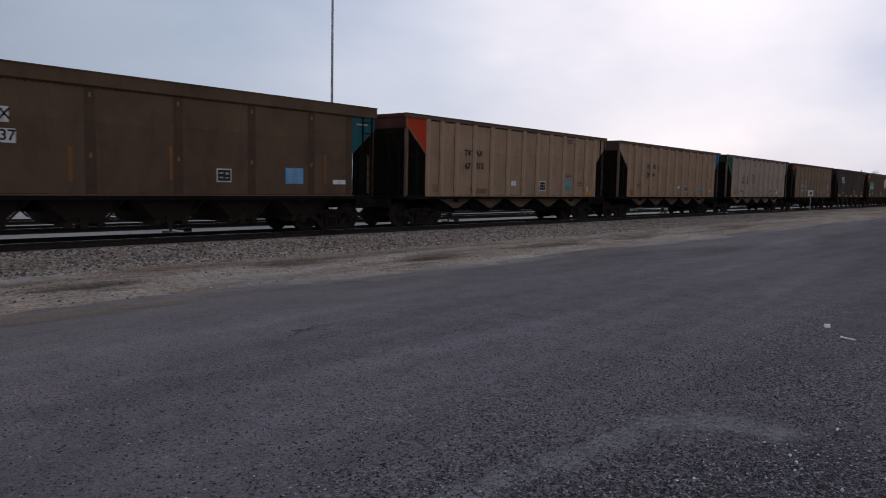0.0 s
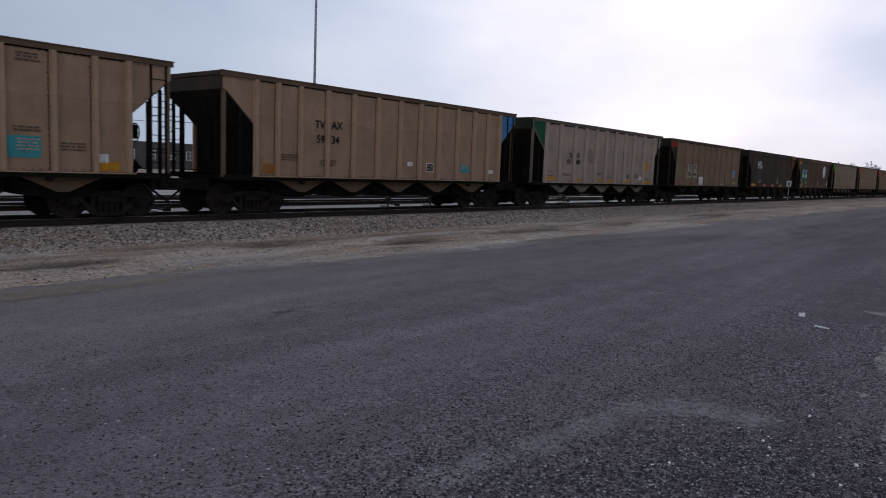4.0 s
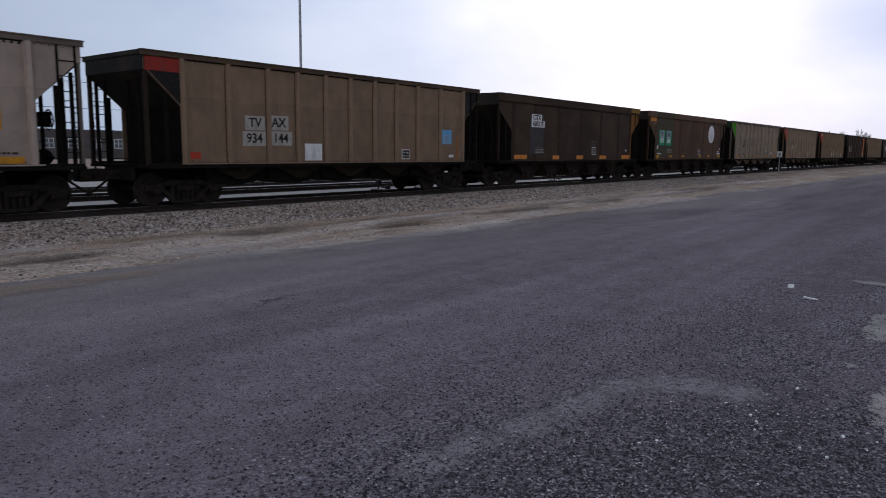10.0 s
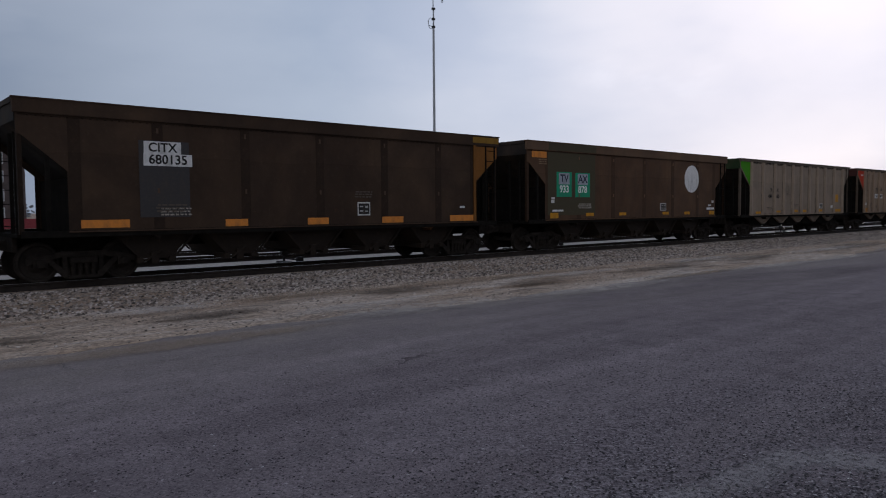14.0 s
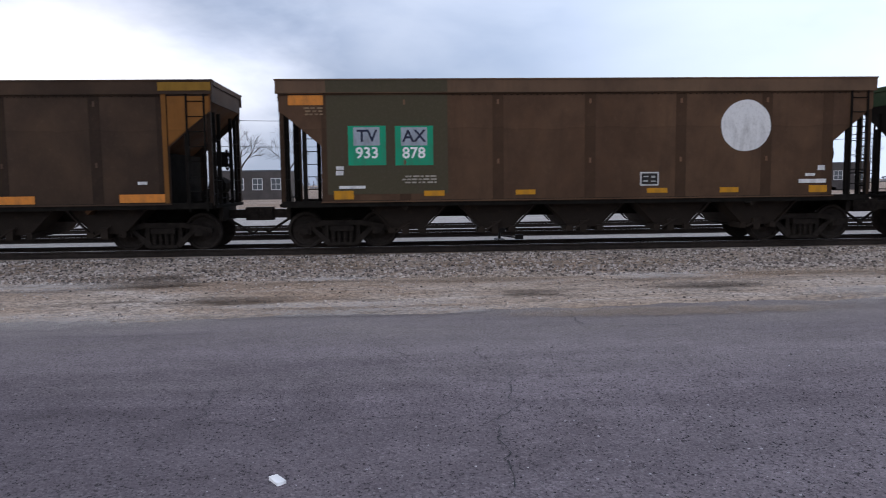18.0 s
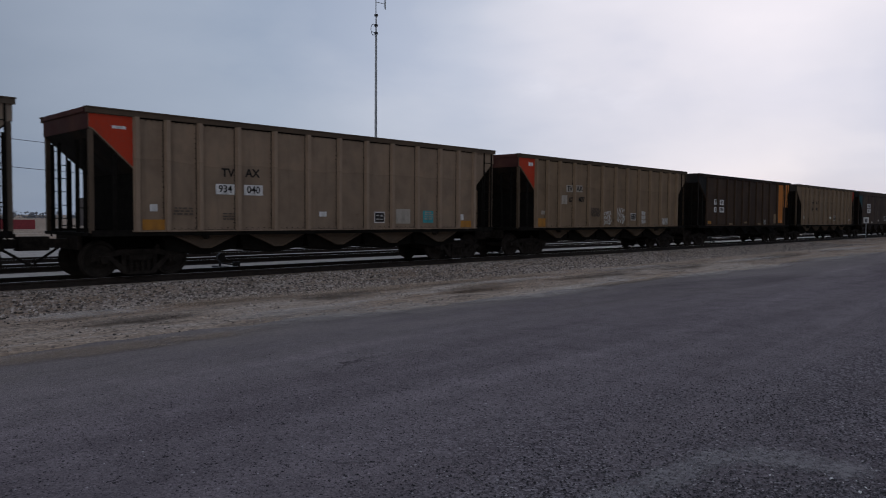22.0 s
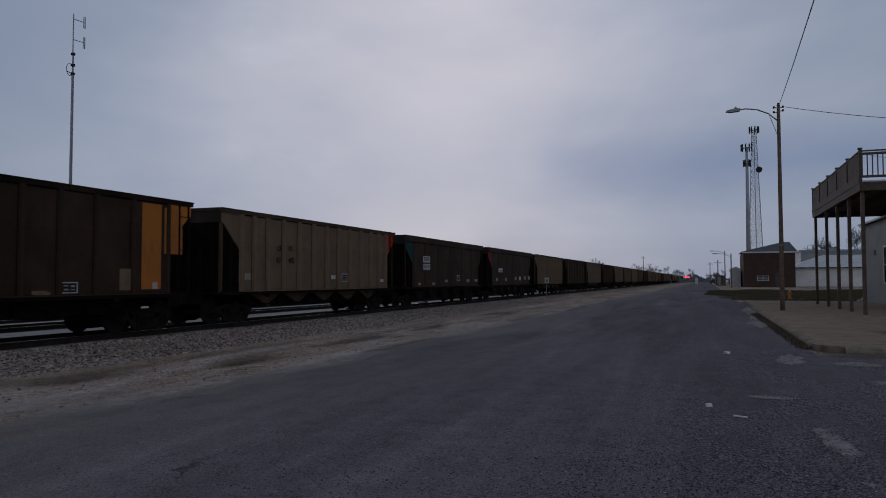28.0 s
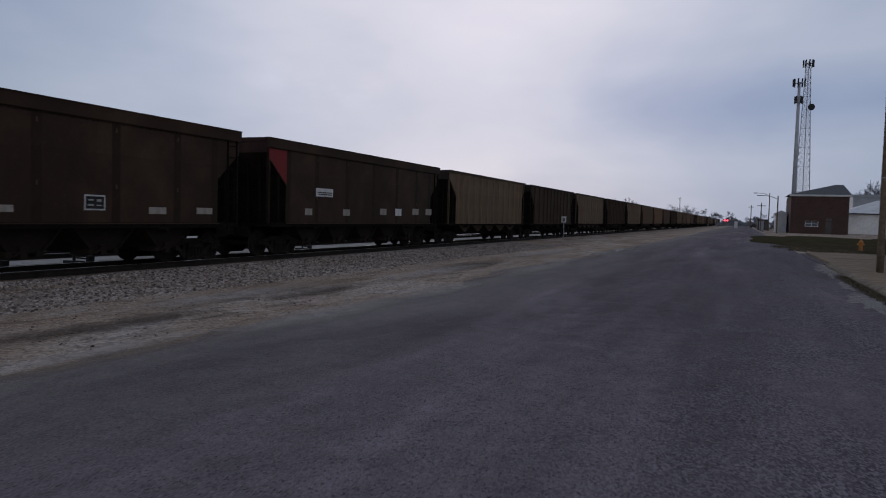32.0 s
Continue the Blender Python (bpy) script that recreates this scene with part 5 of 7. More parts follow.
def siding_building():
    b = thing("siding_building", "blue-grey sided shop building with white trim", "building", (0, 0, 0))
    x0, x1, y0, y1, z1 = 8.0, 26.0, 38.0, 55.0, 5.15
    def wall_with(name, openings, along, fixed, a, c, sign):
        """A wall 0.2 m thick, cut round its openings."""
        bm = bmesh.new()
        cuts = sorted({a, c, *(o[0] for o in openings), *(o[1] for o in openings)})
        for u, v in zip(cuts, cuts[1:]):
            o = next((o for o in openings if o[0] <= u and v <= o[1]), None)
            for lo, hi in (((0.1, o[2]), (o[3], z1)) if o else ((0.1, z1),)):
                if along == "y":
                    box(bm, fixed, fixed + 0.2 * sign, u, v, lo, hi)
                else:
                    box(bm, u, v, fixed, fixed + 0.2 * sign, lo, hi)
        bmesh.ops.remove_doubles(bm, verts=bm.verts[:], dist=0.0005)
        part(name, bm, M_SIDING, b)
        board = bmesh.new()
        v = a
        while v < c:
            if not any(o[0] - 0.1 < v < o[1] + 0.1 for o in openings) and along == "y":
                box(board, fixed - 0.004 * sign, fixed, v, v + 0.012, 0.12, z1)
            v += 0.30
        tagged(part("batten_seams", board, M_SIDING, b), kind="stuff")
    wins = [(39.85, 42.6, 1.4, 3.45), (46.2, 49.2, 1.4, 3.5)]
    wall_with("wall", wins, "y", x0, y0, y1, 1)
    wall_with("wall", [], "x", y0, x0 + 0.21, x1, 1)
    wall_with("wall", [], "x", y1, x0 + 0.21, x1, -1)
    wall_with("wall", [], "y", x1, y0, y1, -1)
    for u, v, lo, hi in wins:
        bm = bmesh.new()
        for p, q, r, s in ((u - 0.09, u, lo - 0.09, hi + 0.09), (v, v + 0.09, lo - 0.09, hi + 0.09), (u, v, hi, hi + 0.09), (u, v, lo - 0.09, lo), (u, v, (lo + hi) / 2 - 0.02, (lo + hi) / 2 + 0.02)):
            box(bm, x0 - 0.03, x0 + 0.10, p, q, r, s)
        w = part("window", bm, M_WHITE, b, "white-framed sash window")
        bm = bmesh.new()
        box(bm, x0 + 0.05, x0 + 0.06, u, v, lo, hi)
        part("pane", bm, M_GLASS, w)
    bm = bmesh.new()
    prism(bm, [(x0 - 0.2, z1), (x1, z1 + 0.25), (x1, z1 + 0.4), (x0 - 0.2, z1 + 0.14)], y0 - 0.2, y1 + 0.1, "y")
    part("roof", bm, M_ROOF, b)
    bm = bmesh.new()
    box(bm, x0 - 0.32, x0 - 0.21, y0 - 0.2, y1 + 0.1, z1 + 0.01, z1 + 0.12)
    part("gutter", bm, M_WHITE, b)
    bm = bmesh.new()
    box(bm, x0 - 0.1, x1, y0 - 0.24, y0 - 0.21, z1 - 0.02, z1 + 0.12)
    part("fascia", bm, M_WHITE, b)
    for yy in (y0 + 0.02, y1 - 0.1):
        bm = bmesh.new()
        rod(bm, (x0 - 0.08, yy, z1), (x0 - 0.08, yy, 0.45), 0.05)
        rod(bm, (x0 - 0.08, yy, 0.45), (x0 - 0.28, yy - 0.18, 0.2), 0.05)
        rod(bm, (x0 - 0.28, yy - 0.18, 0.2), (x0 - 0.55, yy - 0.25, 0.17), 0.05)
        part("downspout", bm, M_WHITE, b, "white metal downspout")
    bm = bmesh.new()
    box(bm, x0 - 0.06, x0 - 0.01, 51.5, 51.7, 3.1, 3.4)
    part("wall_lamp", bm, M_WIRE, b)
    return b


siding_building()
bm = bmesh.new()
prism(bm, [(29.3, 0.11), (29.65, 0.11), (29.6, 0.28), (29.35, 0.28)], 6.1, 9.6)
solid("parking_stop", bm, M_RED, "faded red concrete parking stop", "parking stop")
# shed-roofed room standing on the deck's far part, with a red ornament on its ridge
bm = bmesh.new()
prism(bm, [(12.3, DECK + 3.30), (17.2, DECK + 6.05), (22.1, DECK + 3.30), (22.1, DECK + 3.10), (17.2, DECK + 5.80), (12.3, DECK + 3.10)], 39.8, 47.8, "y")
box(bm, 13.4, 18.3, 40.2, 47.4, DECK + 0.04, DECK + 3.25)
solid("deck_shelter", bm, M_ROOF, "dark low-pitched shelter roof above the deck", "shelter")
bm = bmesh.new()
rod(bm, (11.7, 39.9, DECK + 2.5), (11.7, 39.9, DECK + 4.9), 0.04)
for k in range(6):
    box(bm, 11.55 + 0.1 * math.sin(k * 2.1), 11.85 + 0.1 * math.cos(k * 1.7), 39.87, 39.93, DECK + 3.5 + 0.24 * k, DECK + 3.68 + 0.24 * k)
solid("red_ornament", bm, M_RED, "ragged red and white ornament on a thin post", "ornament")


def hydrant():
    h = thing("fire_hydrant", "faded orange fire hydrant on the grass verge", "hydrant", (4.3, 64.0, 0.03))
    bm = bmesh.new()
    lathe(bm, [(0.0, 0.17), (0.04, 0.17), (0.05, 0.11), (0.5, 0.11), (0.52, 0.14), (0.56, 0.14), (0.60, 0.11), (0.70, 0.05), (0.75, 0.03)], "z", 16)
    part("barrel", bm, M_HYD, h)
    for s in (-1, 1):
        bm = bmesh.new()
        rod(bm, (s * 0.1, 0, 0.42), (s * 0.2, 0, 0.42), 0.06)
        part("outlet_cap", bm, M_HYD, h)
    return h


hydrant()


def litter(x, y, w, d, h, turn, label):
    """A crumpled scrap: a dented, irregular little lump or strip."""
    bm = bmesh.new()
    box(bm, -w / 2, w / 2, -d / 2, d / 2, 0, h)
    bmesh.ops.subdivide_edges(bm, edges=bm.edges[:], cuts=3, use_grid_fill=True)
    for v in bm.verts:
        q = noise.noise((v.co.x * 22 + x, v.co.y * 22 + y, v.co.z * 22))
        v.co.x, v.co.y, v.co.z = v.co.x * (1 + 0.35 * q), v.co.y * (1 - 0.3 * q), v.co.z * (1 + 0.5 * q)
    solid("paper_litter", bm, M_PAPER, label, "litter", (x, y, 0.012), turn, "scraps on the asphalt")


litter(-1.98, 9.44, 0.065, 0.06, 0.034, 20, "crumpled white paper cup lying flat on asphalt")
litter(-1.64, 8.85, 0.15, 0.03, 0.012, -20, "narrow strip of white paper on asphalt")
litter(-1.6, 16.4, 0.10, 0.09, 0.04, 50, "small white paper scrap on asphalt")
litter(-3.9, -0.72, 0.11, 0.05, 0.02, 35, "trodden white and pink wrapper on asphalt")


def weeds(name, cx, cy, r, count, h, seed, label):
    rnd = random.Random(seed)
    verts, faces = [], []
    for _ in range(count):
        a, d = rnd.uniform(0, math.tau), r * rnd.random() ** 0.6
        x, y = cx + d * math.cos(a), cy + 1.5 * d * math.sin(a)
        b, lean = rnd.uniform(0, math.tau), rnd.uniform(0.2, 1.0)
        k, w = h * rnd.uniform(0.4, 1.0), rnd.uniform(0.006, 0.014)
        i = len(verts)
        ux, uy = math.cos(b), math.sin(b)
        verts += [(x - uy * w, y + ux * w, 0), (x + uy * w, y - ux * w, 0), (x + ux * lean * k * 0.4 + uy * w, y + uy * lean * k * 0.4 - ux * w, k * 0.7), (x + ux * lean * k * 0.4 - uy * w, y + uy * lean * k * 0.4 + ux * w, k * 0.7), (x + ux * lean * k, y + uy * lean * k, k)]
        faces += [(i, i + 1, i + 2, i + 3), (i + 3, i + 2, i + 4)]
    me = bpy.data.meshes.new(name)
    me.from_pydata(verts, [], faces)
    me.materials.append(M_WEED)
    return tagged(new(name, me), label, "weeds", "", "stuff")


M_WEED = simple("dull_green_weeds", (0.115, 0.092, 0.055), 0.9, 0.0, 0.4, 12)
weeds("weed_clump", 0.50, 7.55, 0.30, 900, 0.09, 3, "low dark green weeds beside a broken slab")
for k in range(24):
    weeds("weed_clump", 0.17, 18.4 + 0.75 * k, 0.26, 170, 0.07, 4 + k, "thin brown-green weeds along the kerb")
for k, (cx, cy, rx, ry) in enumerate(((0.12, 24.0, 0.28, 6.5), (0.1, 33.0, 0.3, 6.0), (2.6, 9.6, 1.9, 1.8), (2.2, 6.4, 1.6, 1.3), (1.0, 16.9, 1.4, 0.5))):
    ragged("dirt_film", cx, cy, rx, ry, 0.022, M_STAIN, "dark dirt washed against the kerb and verge", "dirt patch", 91.0 + k)
for k, (cx, cy) in enumerate(((2.2, 60.5), (5.6, 61.5), (1.4, 66.0), (4.2, 68.5), (8.4, 64.0), (2.6, 75.0))):
    weeds("grass_tufts", cx, cy, 2.4, 1500, 0.16, 61 + k, "thin brown-green winter grass tufts on the verge")
ragged("broken_slab", 1.75, 7.6, 0.75, 0.9, 0.02, M_CONC, "broken pale concrete slab among weeds", "slab", 21.0)
bm = bmesh.new()
for k in range(7):
    x, y, q = 1.2 + 0.13 * math.sin(k * 2.3), 6.7 + 0.22 * k, 0.10 + 0.03 * math.cos(k * 1.9)
    prism(bm, [(x - q, y - q), (x + q * 0.8, y - q * 0.9), (x + q, y + q * 0.7), (x - q * 0.7, y + q)], 0.0, 0.07 + 0.02 * (k % 3), "z")
tagged(solid("rubble", bm, M_KERB, "pale broken concrete lumps at the slab edge", "rubble"), kind="stuff")


# ---------------------------------------------------------------- far street side
def window_unit(parent, x, y, z, w, h, axis="y", proud=0.04, frame_mat=None):
    """A framed window on a wall whose outside faces -y (axis 'y'), or +x (axis 'x')."""
    bm = bmesh.new()
    for a, b, c, d in ((-w / 2 - 0.1, -w / 2, -h / 2 - 0.1, h / 2 + 0.1), (w / 2, w / 2 + 0.1, -h / 2 - 0.1, h / 2 + 0.1), (-w / 2, w / 2, h / 2, h / 2 + 0.1), (-w / 2, w / 2, -h / 2 - 0.1, -h / 2), (-w / 2, w / 2, -0.04, 0.04), (-0.04, 0.04, -h / 2, -0.04), (-0.04, 0.04, 0.04, h / 2)):
        if axis == "y":
            box(bm, x + a, x + b, y - proud, y + 0.02, z + c, z + d)
        else:
            box(bm, x - 0.02, x + proud, y + a, y + b, z + c, z + d)
    f = part("window", bm, frame_mat or M_WHITE, parent)
    bm = bmesh.new()
    if axis == "y":
        box(bm, x - w / 2, x + w / 2, y - proud * 0.4, y + 0.01, z - h / 2, z + h / 2)
    else:
        box(bm, x - 0.01, x + proud * 0.4, y - w / 2, y + w / 2, z - h / 2, z + h / 2)
    part("pane", bm, M_GLASS, f)


def brick_building():
    b = thing("brick_building", "dark red brick building with a grey hipped roof", "building", (0, 0, 0))
    x0, x1, y0, y1, e = 5.5, 15.4, 165.0, 182.0, 7.2
    for name, q in (("wall", (x0, x1, y0, y0 + 0.3)), ("wall", (x0, x1, y1 - 0.3, y1)), ("wall", (x0, x0 + 0.3, y0 + 0.31, y1 - 0.31)), ("wall", (x1 - 0.3, x1, y0 + 0.31, y1 - 0.31))):
        bm = bmesh.new()
        box(bm, *q, -0.1, e)
        part(name, bm, M_BRICK, b)
    for z in (2.3, 4.2, 5.6):
        bm = bmesh.new()
        box(bm, x0 - 0.04, x1, y0 - 0.05, y0 - 0.002, z, z + 0.12)
        part("string_course", bm, M_BRICK, b, "projecting brick band")
    bm = bmesh.new()
    box(bm, x0 - 0.3, x1 + 0.3, y0 - 0.35, y0 - 0.06, e - 0.05, e + 0.28)
    part("cornice", bm, M_WHITE, b)
    bm = bmesh.new()
    rx0, rx1, ry = x1 - 1.6, x1 - 0.2, (y0 + y1) / 2
    v = [bm.verts.new(p) for p in ((x0 - 0.4, y0 - 0.4, e + 0.28), (x1 + 0.4, y0 - 0.4, e + 0.28), (x1 + 0.4, y1 + 0.4, e + 0.28), (x0 - 0.4, y1 + 0.4, e + 0.28), (rx0, ry, e + 2.6), (rx1, ry, e + 2.6))]
    for f in ((0, 1, 5, 4), (1, 2, 5), (2, 3, 4, 5), (3, 0, 4), (3, 2, 1, 0)):
        bm.faces.new([v[i] for i in f])
    part("roof", bm, M_ROOF, b)
    window_unit(b, 9.2, y0, 1.9, 2.1, 0.9)
    bm = bmesh.new()
    box(bm, 11.6, 12.6, y0 - 0.03, y0 - 0.001, 0, 3.0)
    part("door", bm, M_FAR, b)
    return b


brick_building()


def pale_building():
    b = thing("pale_building", "long low pale stucco building with a metal hip roof", "building")
    x0, x1, y0, y1, e = 16.6, 62.0, 186.0, 206.0, 4.3
    for q in ((x0, x1, y0, y0 + 0.3), (x0, x1, y1 - 0.3, y1), (x0, x0 + 0.3, y0 + 0.31, y1 - 0.31), (x1 - 0.3, x1, y0 + 0.31, y1 - 0.31)):
        bm = bmesh.new()
        box(bm, *q, -0.1, e)
        part("wall", bm, M_CREAM, b)
    bm = bmesh.new()
    v = [bm.verts.new(p) for p in ((x0 - 0.6, y0 - 0.6, e), (x1 + 0.6, y0 - 0.6, e), (x1 + 0.6, y1 + 0.6, e), (x0 - 0.6, y1 + 0.6, e), (x0 + 8, (y0 + y1) / 2, e + 3.2), (x1 - 8, (y0 + y1) / 2, e + 3.2))]
    for f in ((0, 1, 5, 4), (1, 2, 5), (2, 3, 4, 5), (3, 0, 4), (3, 2, 1, 0)):
        bm.faces.new([v[i] for i in f])
    part("roof", bm, M_TIN, b)
    bm = bmesh.new()
    box(bm, x0 - 0.65, x1 + 0.65, y0 - 0.7, y0 - 0.61, e - 0.12, e + 0.1)
    part("eaves", bm, M_WIRE, b)
    return b


pale_building()
bm = bmesh.new()
box(bm, 22, 70, 215, 232, -0.1, 9.0)
box(bm, 21.5, 70.5, 214.5, 232.5, 9.0, 9.5)
solid("metal_shed", bm, M_GALV, "pale grey metal shed with a flat roof", "shed")
bm = bmesh.new()
box(bm, 3.2, 5.2, 172, 180, -0.1, 3.4)
prism(bm, [(3.0, 3.4), (5.3, 3.4), (5.3, 3.9), (4.2, 4.5), (3.0, 3.9)], 171.8, 180.2, "y")
solid("white_shed", bm, M_WHITE, "small white shed beside the brick building", "shed")
bm = bmesh.new()
box(bm, 0.6, 3.0, 215, 235, -0.1, 2.6)
box(bm, 0.4, 3.2, 214.7, 235.3, 2.6, 2.8)
solid("grey_shed", bm, M_FAR, "grey shed with a flat roof along the street", "shed")


def lattice_tower():
    tw = thing("lattice_tower", "tall grey lattice communication tower with a dish", "tower", (16.2, 300, 0))
    H, w0, w1 = 59.0, 3.3, 0.9
    legs = [(math.cos(a), math.sin(a)) for a in (0.5, 0.5 + math.tau / 3, 0.5 + 2 * math.tau / 3)]
    at_ = lambda k, z: (legs[k][0] * (w0 + (w1 - w0) * z / H), legs[k][1] * (w0 + (w1 - w0) * z / H), z)
    for k in range(3):
        bm = bmesh.new()
        rod(bm, at_(k, 0), at_(k, H), 0.16, 0.11, 6)
        part("leg", bm, M_GALV, tw)
    bm = bmesh.new()
    n = 26
    for j in range(n):
        z0, z1 = H * j / n, H * (j + 1) / n
        for k in range(3):
            m = (k + 1) % 3
            rod(bm, at_(k, z0), at_(m, z1), 0.055, n=4)
            rod(bm, at_(m, z0), at_(k, z1), 0.055, n=4)
            rod(bm, at_(k, z1), at_(m, z1), 0.05, n=4)
    part("lattice", bm, M_GALV, tw)
    bm = bmesh.new()
    for k in range(9):
        a = k * math.tau / 9
        box(bm, 1.7 * math.cos(a) - 0.22, 1.7 * math.cos(a) + 0.22, 1.7 * math.sin(a) - 0.2, 1.7 * math.sin(a) + 0.2, H - 1.0, H + 1.4)
        rod(bm, (0, 0, H + 0.2), (1.7 * math.cos(a), 1.7 * math.sin(a), H + 0.2), 0.06, n=5)
    part("antenna_ring", bm, M_WIRE, tw, "ring of dark panel antennas")
    bm = bmesh.new()
    rod(bm, (1.5, -0.9, 43.6), (1.5, -1.5, 43.6), 1.15, n=20)
    part("dish", bm, M_WIRE, tw, "dark round microwave dish")
    return tw


lattice_tower()


def monopole():
    mp = thing("monopole_tower", "slim pale steel monopole with panel antennas", "tower", (13.3, 296, 0))
    bm = bmesh.new()
    rod(bm, (0, 0, 0), (0, 0, 52), 0.95, 0.45, 14)
    part("shaft", bm, M_PALESTEEL, mp, smooth=True)
    for z, r, c in ((50.5, 1.9, 9), (44.5, 1.2, 5)):
        bm = bmesh.new()
        for k in range(c):
            a = k * math.tau / c + 0.3
            box(bm, r * math.cos(a) - 0.25, r * math.cos(a) + 0.25, r * math.sin(a) - 0.2, r * math.sin(a) + 0.2, z, z + 2.6)
            rod(bm, (0, 0, z + 1.2), (r * math.cos(a), r * math.sin(a), z + 1.2), 0.07, n=5)
        part("antenna_ring", bm, M_WIRE, mp, "ring of dark panel antennas")
    return mp


monopole()


def far_lamp(x, y, h, label):
    p = thing("street_lamp", label, "street lamp", (x, y, 0), group="far street lamps")
    bm = bmesh.new()
    rod(bm, (0, 0, 0), (0, 0, h), 0.13, 0.10)
    part("pole", bm, M_POLE, p)
    bm = bmesh.new()
    rod(bm, (0, 0, h - 0.6), (-1.2, 0, h - 0.05), 0.05)
    rod(bm, (-1.2, 0, h - 0.05), (-2.6, 0, h + 0.05), 0.05)
    box(bm, -3.4, -2.5, -0.2, 0.2, h - 0.05, h + 0.12)
    part("arm", bm, M_GALV, p)
    return p


far_lamp(2.4, 190, 8.6, "distant wooden pole with a street lamp arm")
far_lamp(2.6, 150, 6.6, "distant wooden pole with a street lamp arm")
for x, y, h in ((0.8, 192, 6.5), (-0.6, 280, 8), (-28, 330, 12), (-48, 260, 9.0)):
    bm = bmesh.new()
    rod(bm, (0, 0, -0.3), (0, 0, h), 0.15, 0.11)
    box(bm, -0.9, 0.9, -0.06, 0.06, h - 0.8, h - 0.65)
    solid("telegraph_pole", bm, M_POLE, "distant wooden telegraph pole with a crossarm", "pole", (x, y, 0), group="distant poles")


def fence(x0, y0, x1, y1, n, label):
    f = thing("chain_fence", label, "fence", (0, 0, 0))
    for k in range(n + 1):
        bm = bmesh.new()
        x, y = x0 + (x1 - x0) * k / n, y0 + (y1 - y0) * k / n
        rod(bm, (x, y, -0.3), (x, y, 2.3), 0.05, n=6)
        part("post", bm, M_GALV, f)
    for z in (0.9, 2.25):
        bm = bmesh.new()
        rod(bm, (x0, y0, z), (x1, y1, z), 0.03, n=5)
        part("rail", bm, M_GALV, f)
    return f


fence(0.9, 168, 0.9, 212, 14, "grey chain-link fence posts along the far street")


def crossing_signal(x, y, label):
    c = thing("crossing_signal", label, "signal", (x, y, 0), group="level crossing signals")
    bm = bmesh.new()
    rod(bm, (0, 0, -0.2), (0, 0, 4.2), 0.08)
    part("mast", bm, M_GALV, c)
    for s in (-1, 1):
        bm = bmesh.new()
        rod(bm, (s * 0.4, 0.1, 2.5), (s * 0.4, -0.05, 2.5), 0.34, n=16)
        h = part("lamp_hood", bm, M_WIRE, c)
        bm = bmesh.new()
        rod(bm, (s * 0.4, -0.06, 2.5), (s * 0.4, -0.09, 2.5), 0.27, n=16)
        part("lens", bm, M_SIGRED, h, "glowing red lens")
    return c


crossing_signal(-8.3, 270, "level crossing signal with glowing red lamps")
bm = bmesh.new()
box(bm, -5.6, -4.6, 262, 263, -0.1, 2.2)
solid("signal_cabinet", bm, M_WHITE, "small white signal cabinet by the crossing", "cabinet")


def far_car(x, y, turn, colour_mat, label):
    c = thing("parked_car", label, "car", (x, y, 0), turn, group="distant parked cars")
    bm = bmesh.new()
    prism(bm, [(-2.2, 0.35), (2.2, 0.35), (2.25, 0.8), (1.3, 0.95), (0.7, 1.45), (-1.3, 1.45), (-2.0, 0.98), (-2.25, 0.9)], -0.85, 0.85)
    part("body", bm, colour_mat, c)
    for sy in (-1.35, 1.35):
        for sx in (-0.8, 0.8):
            bm = bmesh.new()
            rod(bm, (sx - 0.1, sy, 0.33), (sx + 0.1, sy, 0.33), 0.33, n=16)
            part("wheel", bm, M_WIRE, c)
    bm = bmesh.new()
    for s in (-1, 1):
        box(bm, s * 0.6 - 0.12, s * 0.6 + 0.12, -2.27, -2.24, 0.65, 0.8)
    part("headlights", bm, M_GALV, c)
    return c


for k, (x, y) in enumerate(((4.0, 258), (6.4, 262), (8.6, 259), (1.2, 300))):
    far_car(x, y, 10 * k, M_CARBODY if k % 2 == 0 else M_FAR, "distant parked car, pale, beside the street")


# ---------------------------------------------------------------- trees
def tree_mesh(seed, height, spread, levels, trunk, least=0.0):
    """A bare winter tree: tapered trunk, forking limbs and fine twigs."""
    rnd = random.Random(seed)
    wood, twig = bmesh.new(), bmesh.new()

    def grow(p, d, length, r, level):
        steps = 3
        for s in range(steps):
            d2 = (d + Vector((rnd.uniform(-0.18, 0.18), rnd.uniform(-0.18, 0.18), rnd.uniform(-0.05, 0.14)))).normalized()
            q = p + d2 * length / steps
            r2 = r * (0.88 if level else 0.82)
            rod(wood if level < 2 else twig, p, q, max(r, least), max(r2, least), 6 if level < 2 else 3)
            if level < levels and s >= (1 if level else 2):
                for _ in range(2 if level < 2 else 3):
                    a = rnd.uniform(0, math.tau)
                    side = d2.orthogonal().normalized()
                    side.rotate(Matrix.Rotation(a, 3, d2))
                    nd = (d2 * rnd.uniform(0.5, 1.0) + side * spread * rnd.uniform(0.6, 1.1) + Vector((0, 0, 0.1))).normalized()
                    grow(q, nd, length * rnd.uniform(0.55, 0.78), r2 * 0.62, level + 1)
            p, d, r = q, d2, r2
    grow(Vector((0, 0, -0.2)), Vector((0, 0, 1)), height * 0.36, trunk, 0)
    return finish("trunk", wood, M_HAZETWIG if least else M_BARK), finish("twigs", twig, M_HAZETWIG if least else M_TWIG)


